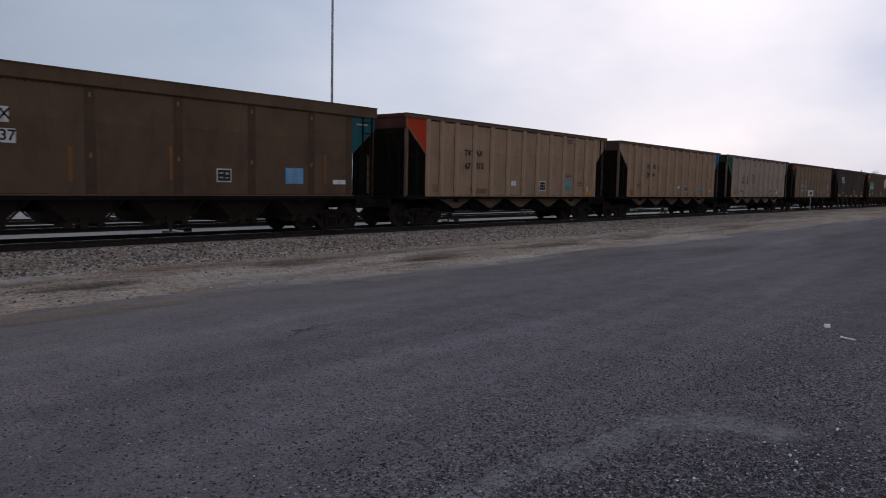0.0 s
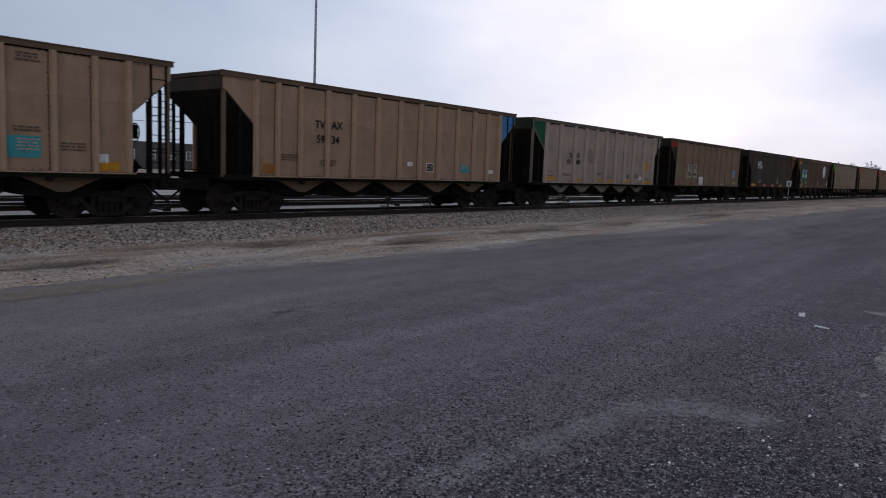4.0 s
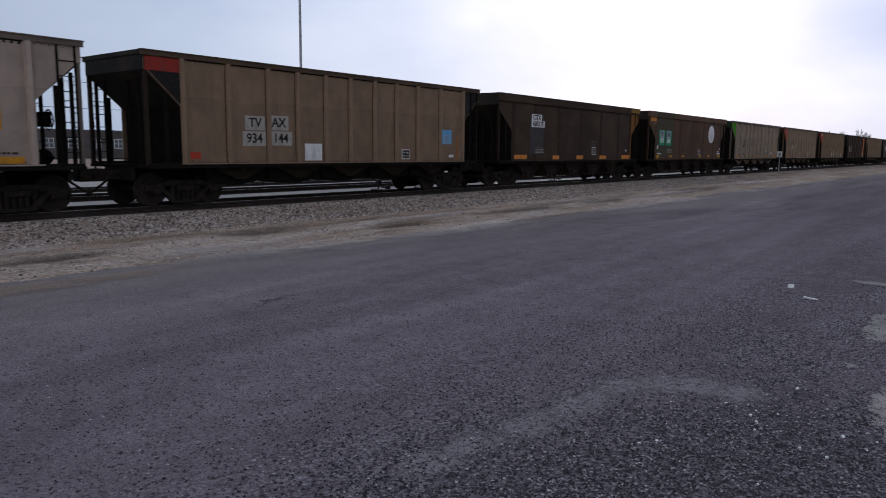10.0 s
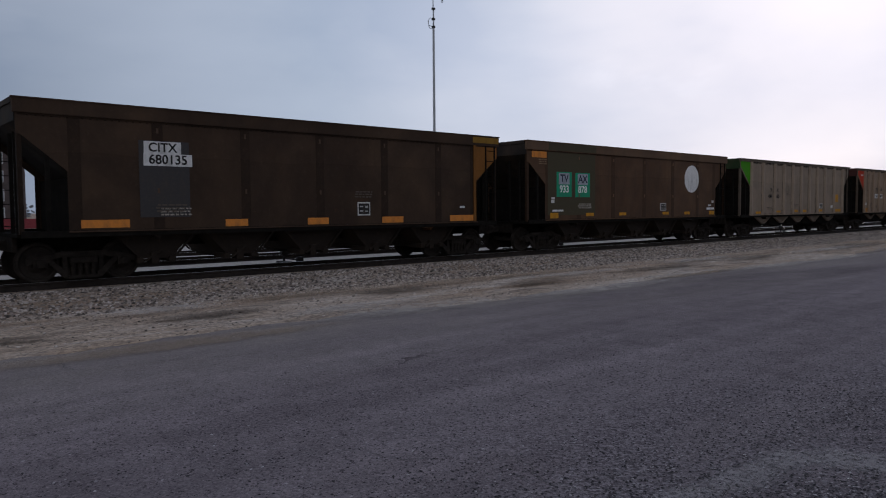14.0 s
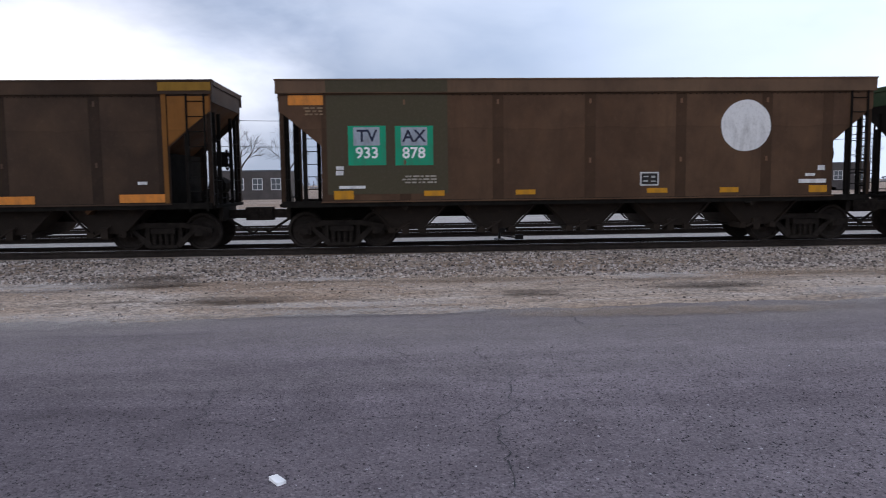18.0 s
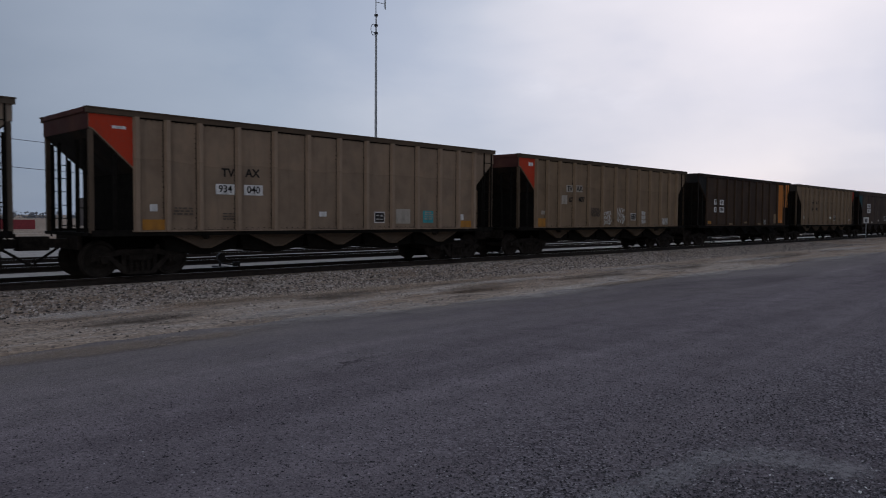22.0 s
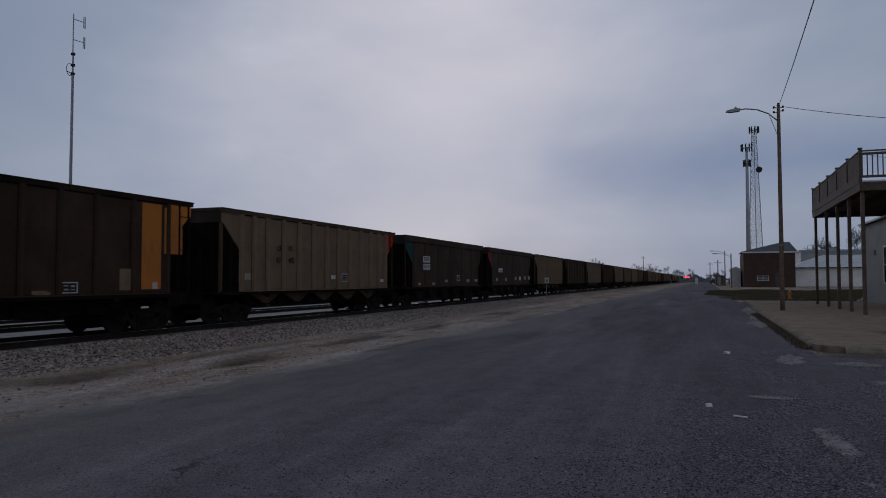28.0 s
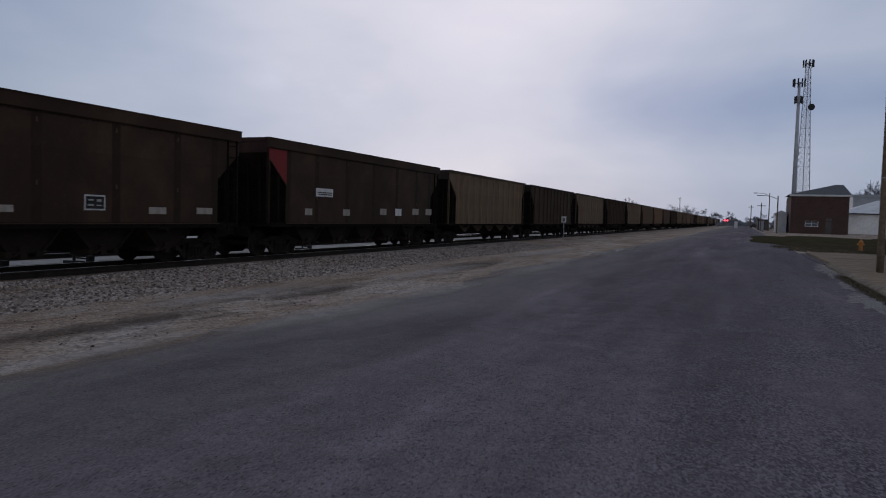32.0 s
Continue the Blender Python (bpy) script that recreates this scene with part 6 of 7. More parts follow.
TREES = [tree_mesh(11, 11, 0.75, 4, 0.32), tree_mesh(23, 9, 0.9, 4, 0.26), tree_mesh(37, 12, 0.6, 4, 0.34)] + [tree_mesh(11 + 9 * k, 11, 0.85, 4, 0.34, 0.03) for k in range(3)]


def tree(kind, x, y, scale, turn, label):
    t = thing("bare_tree", label, "tree", (x, y, -0.1), turn, group="bare trees on the skyline")
    t.scale = (scale, scale, scale)
    part("trunk", TREES[kind][0], M_BARK, t)
    part("crown", TREES[kind][1], M_TWIG, t, "bare forking branches and twigs")
    return t


rt = random.Random(77)
for k, (x, y, s) in enumerate(((-38.5, 250, 1.05), (-42.5, 252, 0.95), (15.5, 262, 1.2), (31, 257, 1.75), (37, 255, 1.95), (43, 260, 1.85), (52, 262, 1.8), (-86, -13, 1.1), (-95, -21, 0.95), (-92, 62, 0.8), (-80, -60, 0.9))):
    tree(k % 3 + (3 if y > 200 else 0), x, y, s, rt.uniform(0, 360), "leafless winter tree with fine dark twigs")
for k in range(26):
    y = 300 + 130 * rt.random()
    x = -70 + 62 * k / 26 + rt.uniform(-2, 2)
    tree(k % 3 + 3, x, y, rt.uniform(0.6, 0.9), rt.uniform(0, 360), "leafless winter tree in the far tree line")
for k in range(12):
    tree(k % 3 + 3, 0 + 5 * k + rt.uniform(-2, 2), 420 + 40 * rt.random(), rt.uniform(0.6, 0.9), rt.uniform(0, 360), "leafless winter tree in the far tree line")


def hedge(name, x0, x1, y0, y1, h, seed, label):
    """A far wood: a ridge of many ragged little clumps."""
    rnd = random.Random(seed)
    verts, faces = [], []
    for k in range(2600):
        f = rnd.random()
        cx, cy = x0 + (x1 - x0) * f, y0 + (y1 - y0) * f
        cz, r = h * rnd.random() ** 1.7 * (0.7 + 0.3 * math.sin(f * 40)), rnd.uniform(0.3, 0.9)
        b = len(verts)
        for d in ((1, 0, 0), (-1, 0, 0), (0, 1, 0), (0, -1, 0), (0, 0, 1), (0, 0, -1)):
            verts.append((cx + d[0] * r * rnd.uniform(0.5, 1.4), cy + d[1] * r, cz + d[2] * r * rnd.uniform(0.5, 1.3)))
        for q in ((0, 2, 4), (2, 1, 4), (1, 3, 4), (3, 0, 4), (2, 0, 5), (1, 2, 5), (3, 1, 5), (0, 3, 5)):
            faces.append(tuple(b + i for i in q))
    me = bpy.data.meshes.new(name)
    me.from_pydata(verts, [], faces)
    me.materials.append(M_HAZETWIG)
    return tagged(new(name, me), label, "trees", "", "stuff")


hedge("far_woods", -70, 20, 470, 500, 5.5, 4, "far strip of leafless woods on the horizon")
hedge("far_woods", -400, -330, -300, 400, 6.0, 5, "far strip of leafless woods beyond the yard")
hedge("far_woods", 60, 330, 400, 330, 8.0, 6, "far strip of leafless woods behind the street")


# ---------------------------------------------------------------- yard side: mast, depot buildings, poles
def radio_mast():
    m = thing("radio_mast", "tall slim steel radio mast with whip aerials", "mast", (-36, 31.1, -0.3))
    bm = bmesh.new()
    rod(bm, (0, 0, 0), (0, 0, 7), 0.11, 0.10)
    rod(bm, (0, 0, 7), (0, 0, 13.7), 0.085, 0.07)
    rod(bm, (0, 0, 13.7), (0, 0, 14.9), 0.05, 0.045)
    part("shaft", bm, M_GALV, m)
    bm = bmesh.new()
    for z in (13.7, 14.2, 14.85):
        rod(bm, (0, 0, z), (0, 0, z + 0.12), 0.12)
    rod(bm, (0, -0.05, 13.75), (0, -0.4, 13.8), 0.02)
    for k in range(16):
        a, b = k * math.tau / 16, (k + 1) * math.tau / 16
        rod(bm, (0, -0.22 + 0.22 * math.cos(a), 13.95 + 0.35 * math.sin(a)), (0, -0.22 + 0.22 * math.cos(b), 13.95 + 0.35 * math.sin(b)), 0.018, n=5)
    tagged(part("clamps", bm, M_WIRE, m), kind="stuff")
    bm = bmesh.new()
    rod(bm, (0, -0.02, 14.8), (0, -0.02, 17.25), 0.03)
    for z in (15.75, 16.95):
        rod(bm, (0, 0, z), (0, 0.8, z + 0.05), 0.022, n=6)
        rod(bm, (0, 0.8, z - 0.3), (0, 0.8, z + 0.38), 0.03, n=6)
        rod(bm, (0, 0.7, z - 0.3), (0, 0.7, z + 0.38), 0.018, n=6)
    tagged(part("dipole_aerial", bm, M_GALV, m), "two side-mounted folded dipoles", kind="stuff")
    return m


radio_mast()


def block_building(name, x, y0, y1, h, depth, material, label, rows, cols, win=(1.2, 1.9), parapet=True, base=-0.3):
    b = thing(name, label, "building", (0, 0, 0))
    for q in ((x - 0.3, x, y0, y1), (x - depth, x - depth + 0.3, y0, y1), (x - depth + 0.31, x - 0.31, y0, y0 + 0.3), (x - depth + 0.31, x - 0.31, y1 - 0.3, y1)):
        bm = bmesh.new()
        box(bm, *q, base, h)
        part("wall", bm, material, b)
    bm = bmesh.new()
    box(bm, x - depth, x, y0, y1, h, h + 0.2)
    part("roof", bm, M_ROOF, b)
    if parapet:
        bm = bmesh.new()
        box(bm, x - 0.1, x + 0.45, y0 - 0.4, y1 + 0.4, h - 0.2, h + 0.7)
        part("cornice", bm, M_FAR, b)
    for r in range(rows):
        for c in range(cols):
            yy, zz = y0 + (y1 - y0) * (c + 0.5) / cols, base + (h - base) * (r + 0.55) / rows
            window_unit(b, x, yy, zz, win[0], win[1], "x")
    return b


block_building("brick_hotel", -150, 14.0, 30.5, 13.0, 18, M_FARBLD, "four-storey dark brick hotel block with white-framed windows", 4, 6)
bm = bmesh.new()
box(bm, -160, -152, 22.0, 26.8, 13.2, 16.4)
solid("penthouse", bm, M_FARBLD, "brick stair penthouse on the flat hotel roof", "penthouse")
block_building("depot_building", -110, -2.0, 9.5, 4.4, 14, M_FARBLD, "low brick depot with small pale windows", 1, 5, (1.0, 1.6), False)
bm = bmesh.new()
box(bm, -113, -112, 5.3, 6.3, 4.2, 8.6)
solid("brick_chimney", bm, M_FARBLD, "tall square brick chimney", "chimney")
block_building("yard_shed", -100, -26.0, -16.0, 3.5, 12, M_FAR, "low grey yard building with square windows", 1, 4, (1.2, 1.4), False)
block_building("yard_shed", -120, 46.0, 80.0, 4.2, 12, M_FAR, "long low grey yard building", 1, 9, (1.4, 1.4), False)
block_building("yard_shed", -105, -80.0, -48.0, 4.0, 12, M_TIN, "long low pale yard building", 1, 8, (1.4, 1.4), False)
bm = bmesh.new()
box(bm, -100.3, -100, 8, 30, -0.3, 0.9)
solid("red_wall", bm, M_RED, "long low red-brown wall with a pale coping", "wall")
for x, y, h in ((-60, 10.2, 8.1), (-60, -26, 8.1), (-60, 46, 8.1), (-60, 84, 8.1), (-60, -62, 8.1)):
    bm = bmesh.new()
    rod(bm, (0, 0, -0.3), (0, 0, h), 0.16, 0.12)
    box(bm, -0.06, 0.06, -1.1, 1.1, h - 0.6, h - 0.48)
    solid("yard_pole", bm, M_POLE, "weathered wooden line pole in the yard", "pole", (x, y, 0), group="yard line poles")
for y0, y1 in ((-62, -26), (-26, 10.2), (10.2, 46), (46, 84)):
    cable(((-60, y0, 7.6), (-60, y1, 7.6)), 0.8, 0.02, "thin black line cable across the yard")
    cable(((-60, y0, 5.6), (-60, y1, 5.6)), 0.9, 0.02, "thin black line cable across the yard")


def track_sign(x, y, label):
    s = thing("trackside_sign", label, "sign", (x, y, -0.2))
    bm = bmesh.new()
    rod(bm, (0, 0, 0), (0, 0, 1.9), 0.035)
    part("post", bm, M_GALV, s)
    bm = bmesh.new()
    box(bm, -0.2, 0.2, -0.015, 0.0, 1.5, 2.0)
    p = part("panel", bm, M_WHITE, s)
    bm = bmesh.new()
    box(bm, -0.09, 0.09, -0.022, -0.016, 1.6, 1.85)
    part("symbol", bm, M_WIRE, p)
    return s


track_sign(-16.5, 69.0, "white square trackside sign on a thin post")
for y in (3.0, 12.5, 24, 27, 40, 52):
    bm = bmesh.new()
    box(bm, -0.35, 0.35, -0.12, 0.12, 0, 0.10)
    rod(bm, (0, 0, 0.08), (0, 0, 0.42), 0.045, n=8)
    rod(bm, (-0.07, 0.02, 0.40), (0.07, 0.02, 0.40), 0.14, n=12)
    rod(bm, (0, 0, 0.2), (0, 0.55, 0.12), 0.025, n=6)
    box(bm, -0.05, 0.05, 0.5, 0.75, 0.0, 0.22)
    solid("switch_stand", bm, M_WIRE, "small black switch stand between the tracks", "switch stand", (-22.6, y, -0.24), group="switch stands")


# ---------------------------------------------------------------- the cars, in order from the front of the clip
STEN, STENL, RUST, RUSTL, RUSTO, TEALM, PLATE_, SLATE, SLATEL, NAVY, CLEAN, GREENP, ORANGED, PALEBLUE, GRAF = (0.10, 0.08, 0.065), (0.36, 0.32, 0.27), (0.30, 0.12, 0.03), (0.22, 0.15, 0.09), (0.38, 0.17, 0.03), (0.05, 0.28, 0.30), (0.36, 0.33, 0.29), (0.048, 0.045, 0.045), (0.33, 0.36, 0.40), (0.02, 0.025, 0.05), (0.80, 0.82, 0.80), (0.015, 0.28, 0.15), (0.62, 0.22, 0.04), (0.12, 0.36, 0.60), (0.55, 0.54, 0.52)
PLATE, OLIVE = PLATE_, (0.062, 0.052, 0.030)


def disc(car, y, z, r, colour):
    def make(bm):
        n = 40
        prism(bm, [(r * math.cos(k * math.tau / n) * (1 + 0.012 * math.sin(k * 5)), r * math.sin(k * math.tau / n) * (1 + 0.012 * math.cos(k * 7))) for k in range(n)], WIDE + 0.016, WIDE + 0.022)
    return part("painted_disc", kit(("disc", r), make, M_MARK), M_MARK, car, "weathered white painted disc", at=(0, y, z), colour=colour)


def scribble(car, y, z, w, h, colour, seed):
    """Sprayed graffiti: a few looping strokes, too wild to read."""
    rnd = random.Random(seed)
    bm = bmesh.new()
    for row in range(3):
        a, b = rnd.uniform(5, 8), rnd.uniform(0, 6)
        pts = []
        for k in range(41):
            u = k / 40
            pts.append((WIDE + 0.03, w * (u - 0.5 + 0.07 * math.sin(a * 5 * u + b)), h * (0.33 - 0.33 * row + 0.14 * math.sin(a * 4 * u) + 0.05 * math.cos(17 * u + b))))
        tube(bm, pts, 0.016, 4)
    return part("graffiti", bm, M_MARK, car, "sprayed looping graffiti", at=(0, y, z), colour=colour)


def ring(car, y, z, r):
    def make(bm):
        n = 28
        for a, b in ((1.0, 0.86), (0.5, 0.40)):
            o = [[bm.verts.new((x, r * q * math.cos(k * math.tau / n), r * q * math.sin(k * math.tau / n))) for k in range(n)] for q, x in ((a, WIDE + 0.016), (b, WIDE + 0.016), (b, WIDE + 0.021), (a, WIDE + 0.021))]
            for p, q in zip(o, o[1:] + o[:1]):
                for k in range(n):
                    bm.faces.new((p[k], p[(k + 1) % n], q[(k + 1) % n], q[k]))
        bmesh.ops.recalc_face_normals(bm, faces=bm.faces[:])
    return part("round_emblem", kit(("ring", r), make, M_MARK), M_MARK, car, "faded round emblem", at=(0, y, z), colour=STEN)


c = {}
SPECS = (
    ("smooth", (0.112, 0.071, 0.046), (0.112, 0.071, 0.046), "brown hopper car with smooth sides and a teal end", None, TEAL),
    ("ribbed", TAN, TAN, "tan ribbed hopper car with a red corner panel", RED, None),
    ("ribbed", TAN, TAN, "dusty tan ribbed hopper car with a blue end panel", None, BLUE),
    ("wide", SILVER, SILVER, "silver-grey ribbed hopper car with a green corner panel", DGREEN, None),
    ("boxy", (0.20, 0.138, 0.092), (0.20, 0.138, 0.092), "tan ribbed hopper car with black ends and a red band", BLACK, BLACK),
    ("smooth", DKBR, DKBR, "dark brown smooth-sided hopper car with a rusty yellow end", None, (0.13, 0.05, 0.012)),
    ("smooth", (0.082, 0.047, 0.028), (0.115, 0.072, 0.046), "brown smooth-sided hopper car with a painted white disc", None, None),
    ("wide", (0.25, 0.20, 0.155), (0.25, 0.20, 0.155), "dusty grey-brown ribbed hopper car with a bright green corner panel", GREEN, None),
    ("ribbed", GREYT, GREYT, "grey-tan ribbed hopper car with a red corner panel", RED, None),
    ("ribbed", (0.195, 0.14, 0.092), (0.195, 0.14, 0.092), "tan ribbed hopper car with red corner and white graffiti", RED, None),
    ("boxy", DKBR, DKBR, "dark brown ribbed hopper car with an orange end", BLACK, ORANGE),
    ("ribbed", (0.185, 0.135, 0.09), (0.185, 0.135, 0.09), "tan ribbed hopper car with faded dark lettering", None, RED),
    ("smooth", DKBR, DKBR, "dark brown hopper car with a teal end", (0.008, 0.05, 0.06), None),
    ("smooth", DKBR, DKBR, "dark brown hopper car with a dull red end", (0.20, 0.03, 0.03), None),
    ("ribbed", (0.165, 0.12, 0.08), (0.165, 0.12, 0.08), "dusty tan ribbed hopper car in a long train", None, None),
    ("boxy", DKBR, DKBR, "dark brown hopper car in a long train", None, None),
    ("ribbed", (0.15, 0.115, 0.083), (0.15, 0.115, 0.083), "grey ribbed hopper car in a long train", None, None),
)
for i, (style, colour, chord, label, left, right) in enumerate(SPECS):
    c[i] = coal_car(i, style, colour, chord, label, left, right, 2 if i < 14 else 1)
c[-1] = coal_car(-1, "ribbed", TAN, TAN, "tan ribbed hopper car in a long train", None, None, 1)
for i in range(17, 44):
    style = ("ribbed", "smooth", "ribbed", "boxy", "ribbed")[i % 5]
    colour = tuple(0.52 * v for v in (TAN, (0.09, 0.06, 0.042), GREYT, BROWN, TANL)[(i * 3) % 5])
    coal_car(i, style, colour, colour, "dusty hopper car far along the train", None, None, 0)
plate(c[0], -4.06, 2.97, 0.36, 0.35, WHITE, proud=1)
plate(c[0], -4.14, 2.5, 0.79, 0.32, WHITE, proud=1)
words(c[0], -3.97, 2.97, 'X', 0.34, BLACK)
words(c[0], -3.92, 2.5, '37', 0.34, BLACK)
logo_box(c[0], 1.58, 1.74, 0.47, 0.38)
plate(c[0], 4.04, 1.78, 0.67, 0.48, PALEBLUE, proud=1)
small_print(c[0], 4.04, 1.94, 0.5, 5, SLATEL)
plate(c[0], 5.86, 1.62, 0.54, 0.14, WHITE, proud=1)
plate(c[0], -2.58, 1.92, 0.09, 0.81, (0.22, 0.095, 0.03), proud=1)
plate(c[0], -0.02, 2.02, 0.09, 0.89, (0.22, 0.095, 0.03), proud=1)
plate(c[0], 5.26, 2.02, 0.09, 0.9, (0.22, 0.095, 0.03), proud=1)
part("corner_strip", kit("corner_strip", lambda bm: box(bm, WIDE + 0.03, WIDE + 0.05, -0.055, 0.055, -1.3, 1.35), M_PAINT), M_PAINT, c[5], "rusty yellow corner strip", at=(0, 6.34, 2.5), colour=(0.19, 0.082, 0.02))
part("end_cap_strip", kit("end_cap_strip", lambda bm: box(bm, WIDE + 0.066, WIDE + 0.074, -0.62, 0.62, -0.06, 0.14), M_PAINT), M_PAINT, c[5], "faded yellow band on the top chord", at=(0, 6.85, 3.95), colour=(0.27, 0.15, 0.025))
part("rust_panel", kit("rust_panel", lambda bm: prism(bm, [(6.42, 3.78), (7.40, 3.78), (7.40, 3.40), (7.32, 3.32), (6.42, 2.62)], WIDE + 0.021, WIDE + 0.027), M_PAINT), M_PAINT, c[5], "rust-streaked ochre panel at the car end", colour=(0.20, 0.085, 0.02))
plate(c[0], 6.85, 3.55, 0.5, 0.05, STENL, proud=2)
words(c[1], -3.93, 2.87, 'TV', 0.34, BLACK)
words(c[1], -3.19, 2.88, 'AX', 0.34, BLACK)
words(c[1], -3.91, 2.35, '67', 0.34, BLACK)
words(c[1], -3.13, 2.38, '315', 0.35, BLACK)
logo_box(c[1], 1.59, 1.64, 0.53, 0.44)
plate(c[1], -0.7, 1.73, 0.34, 0.2, WHITE, proud=1)
plate(c[1], 3.78, 1.74, 0.68, 0.49, TEALM, proud=1)
plate(c[1], -5.75, 1.46, 0.5, 0.3, RUSTL, proud=1)
small_print(c[1], -3.21, 1.46, 1.12, 3, STEN)
plate(c[1], 3.87, 1.75, 0.58, 0.5, TEALM, proud=1)
plate(c[1], 5.6, 1.54, 0.28, 0.22, WHITE, proud=1)
plate(c[1], 5.79, 1.35, 0.49, 0.22, YELLOW, proud=1)
small_print(c[1], 3.9, 3.85, 0.55, 3, STEN)
small_print(c[1], 3.86, 2.2, 0.61, 2, STEN)
small_print(c[1], 4.89, 1.87, 0.61, 3, STEN)
words(c[2], -3.84, 2.87, 'TV', 0.34, BLACK)
words(c[2], -3.1, 2.88, 'AX', 0.35, BLACK)
words(c[2], -3.8, 2.4, '59', 0.35, BLACK)
words(c[2], -3.16, 2.4, '34', 0.35, BLACK)
logo_box(c[2], 1.73, 1.65, 0.44, 0.33)
plate(c[2], 0.58, 1.75, 0.28, 0.16, WHITE, proud=1)
plate(c[2], 3.95, 1.67, 0.61, 0.32, TEALM, proud=1)
plate(c[2], -5.81, 1.42, 0.51, 0.3, RUST, proud=1)
small_print(c[2], -5.06, 1.86, 0.67, 3, STEN)
small_print(c[2], -3.47, 1.74, 0.74, 3, STEN)
plate(c[2], 5.76, 1.57, 0.38, 0.14, WHITE, proud=1)
small_print(c[1], 3.87, 1.92, 0.5, 4, STENL)
small_print(c[2], 3.95, 1.8, 0.48, 3, STENL)
small_print(c[8], 3.9, 1.74, 0.42, 4, STENL)
words(c[3], -3.9, 2.54, 'TI', 0.31, BLACK)
words(c[3], -3.16, 2.56, 'LX', 0.32, BLACK)
words(c[3], -3.98, 2.23, '421', 0.31, BLACK)
words(c[3], -3.1, 2.22, '180', 0.32, BLACK)
logo_box(c[3], 2.88, 1.61, 0.48, 0.33)
plate(c[3], 5.35, 2.22, 0.47, 0.47, YELLOW, proud=1)
plate(c[3], 4.55, 1.53, 0.32, 0.21, WHITE, proud=1)
plate(c[3], -5.7, 1.38, 0.98, 0.15, YELLOW, proud=1)
plate(c[3], -2.96, 1.34, 0.52, 0.14, YELLOW, proud=1)
plate(c[3], -0.54, 1.33, 0.48, 0.15, YELLOW, proud=1)
plate(c[3], 0.56, 1.33, 0.52, 0.15, YELLOW, proud=1)
plate(c[3], 2.88, 1.32, 0.53, 0.15, YELLOW, proud=1)
plate(c[3], 5.58, 1.3, 0.9, 0.16, YELLOW, proud=1)
small_print(c[3], -4.25, 1.63, 0.8, 2, STEN)
small_print(c[3], -5.72, 1.5, 0.57, 1, STEN)
small_print(c[3], -5.79, 1.72, 0.28, 1, STEN)
small_print(c[3], -0.64, 1.71, 0.65, 2, STEN)
small_print(c[3], 0.53, 1.51, 0.58, 1, STEN)
small_print(c[3], 4.05, 1.73, 0.73, 3, STEN)
small_print(c[3], 5.59, 1.46, 0.62, 1, BLACK)
small_print(c[3], -1.67, 2.3, 0.53, 1, STEN)
ring(c[3], -1.8, 2.61, 0.24)
plate(c[4], -3.98, 2.37, 0.72, 0.42, PLATE, proud=1)
words(c[4], -3.98, 2.37, 'TV', 0.38, BLACK)
plate(c[4], -3.09, 2.4, 0.76, 0.44, PLATE, proud=1)
words(c[4], -3.09, 2.4, 'AX', 0.39, BLACK)
plate(c[4], -4.01, 1.91, 0.84, 0.43, PLATE, proud=1)
words(c[4], -4.01, 1.91, '934', 0.39, BLACK)
plate(c[4], -3.02, 1.93, 0.89, 0.43, PLATE, proud=1)
words(c[4], -3.02, 1.93, '144', 0.39, BLACK)
plate(c[4], -1.69, 1.52, 0.72, 0.54, WHITE, proud=1)
logo_box(c[4], 2.84, 1.46, 0.44, 0.37)
plate(c[4], 5.31, 2.14, 0.63, 0.56, PALEBLUE, proud=1)
plate(c[4], -6.01, 1.41, 0.32, 0.19, RED, proud=1)
plate(c[4], 5.61, 1.39, 0.29, 0.11, WHITE, proud=1)
plate(c[4], -6.92, 3.80, 1.0, 0.36, (0.26, 0.028, 0.02), proud=2)
small_print(c[4], 5.32, 2.2, 0.47, 5, SLATEL)
plate(c[4], 6.01, 1.72, 0.11, 0.87, RUST, proud=1)
plate(c[5], -4.24, 2.42, 1.23, 1.86, SLATE, proud=0)
plate(c[5], -4.28, 3.18, 0.91, 0.31, WHITE, proud=1)
plate(c[5], -4.15, 2.89, 1.2, 0.3, WHITE, proud=1)
words(c[5], -4.28, 3.18, 'CITX', 0.31, BLACK)
words(c[5], -4.15, 2.89, '680135', 0.32, BLACK)
logo_box(c[5], 1.71, 1.66, 0.46, 0.4)
plate(c[5], -5.65, 1.35, 1.08, 0.19, ORANGED, proud=1)
plate(c[5], -2.38, 1.32, 0.63, 0.19, ORANGED, proud=1)
plate(c[5], 0.11, 1.32, 0.7, 0.19, ORANGED, proud=1)
plate(c[5], 2.8, 1.32, 0.83, 0.19, ORANGED, proud=1)
plate(c[5], 5.74, 1.33, 1.08, 0.2, ORANGED, proud=1)
small_print(c[5], -4.01, 1.7, 0.81, 3, STENL)
small_print(c[5], -4.1, 1.79, 0.77, 3, STEN)
small_print(c[5], 1.68, 2.17, 0.67, 3, STEN)
plate(c[5], 5.76, 1.7, 0.22, 0.07, WHITE, proud=1)
plate(c[6], -5.32, 2.55, 0.92, 0.96, GREENP, proud=1)
plate(c[6], -5.33, 2.77, 0.64, 0.44, SLATEL, proud=2)
words(c[6], -5.32, 2.77, 'TV', 0.41, NAVY)
words(c[6], -5.32, 2.36, '933', 0.38, CLEAN)
plate(c[6], -4.17, 2.54, 0.93, 0.96, GREENP, proud=1)
plate(c[6], -4.17, 2.76, 0.64, 0.44, SLATEL, proud=2)
words(c[6], -4.17, 2.76, 'AX', 0.41, NAVY)
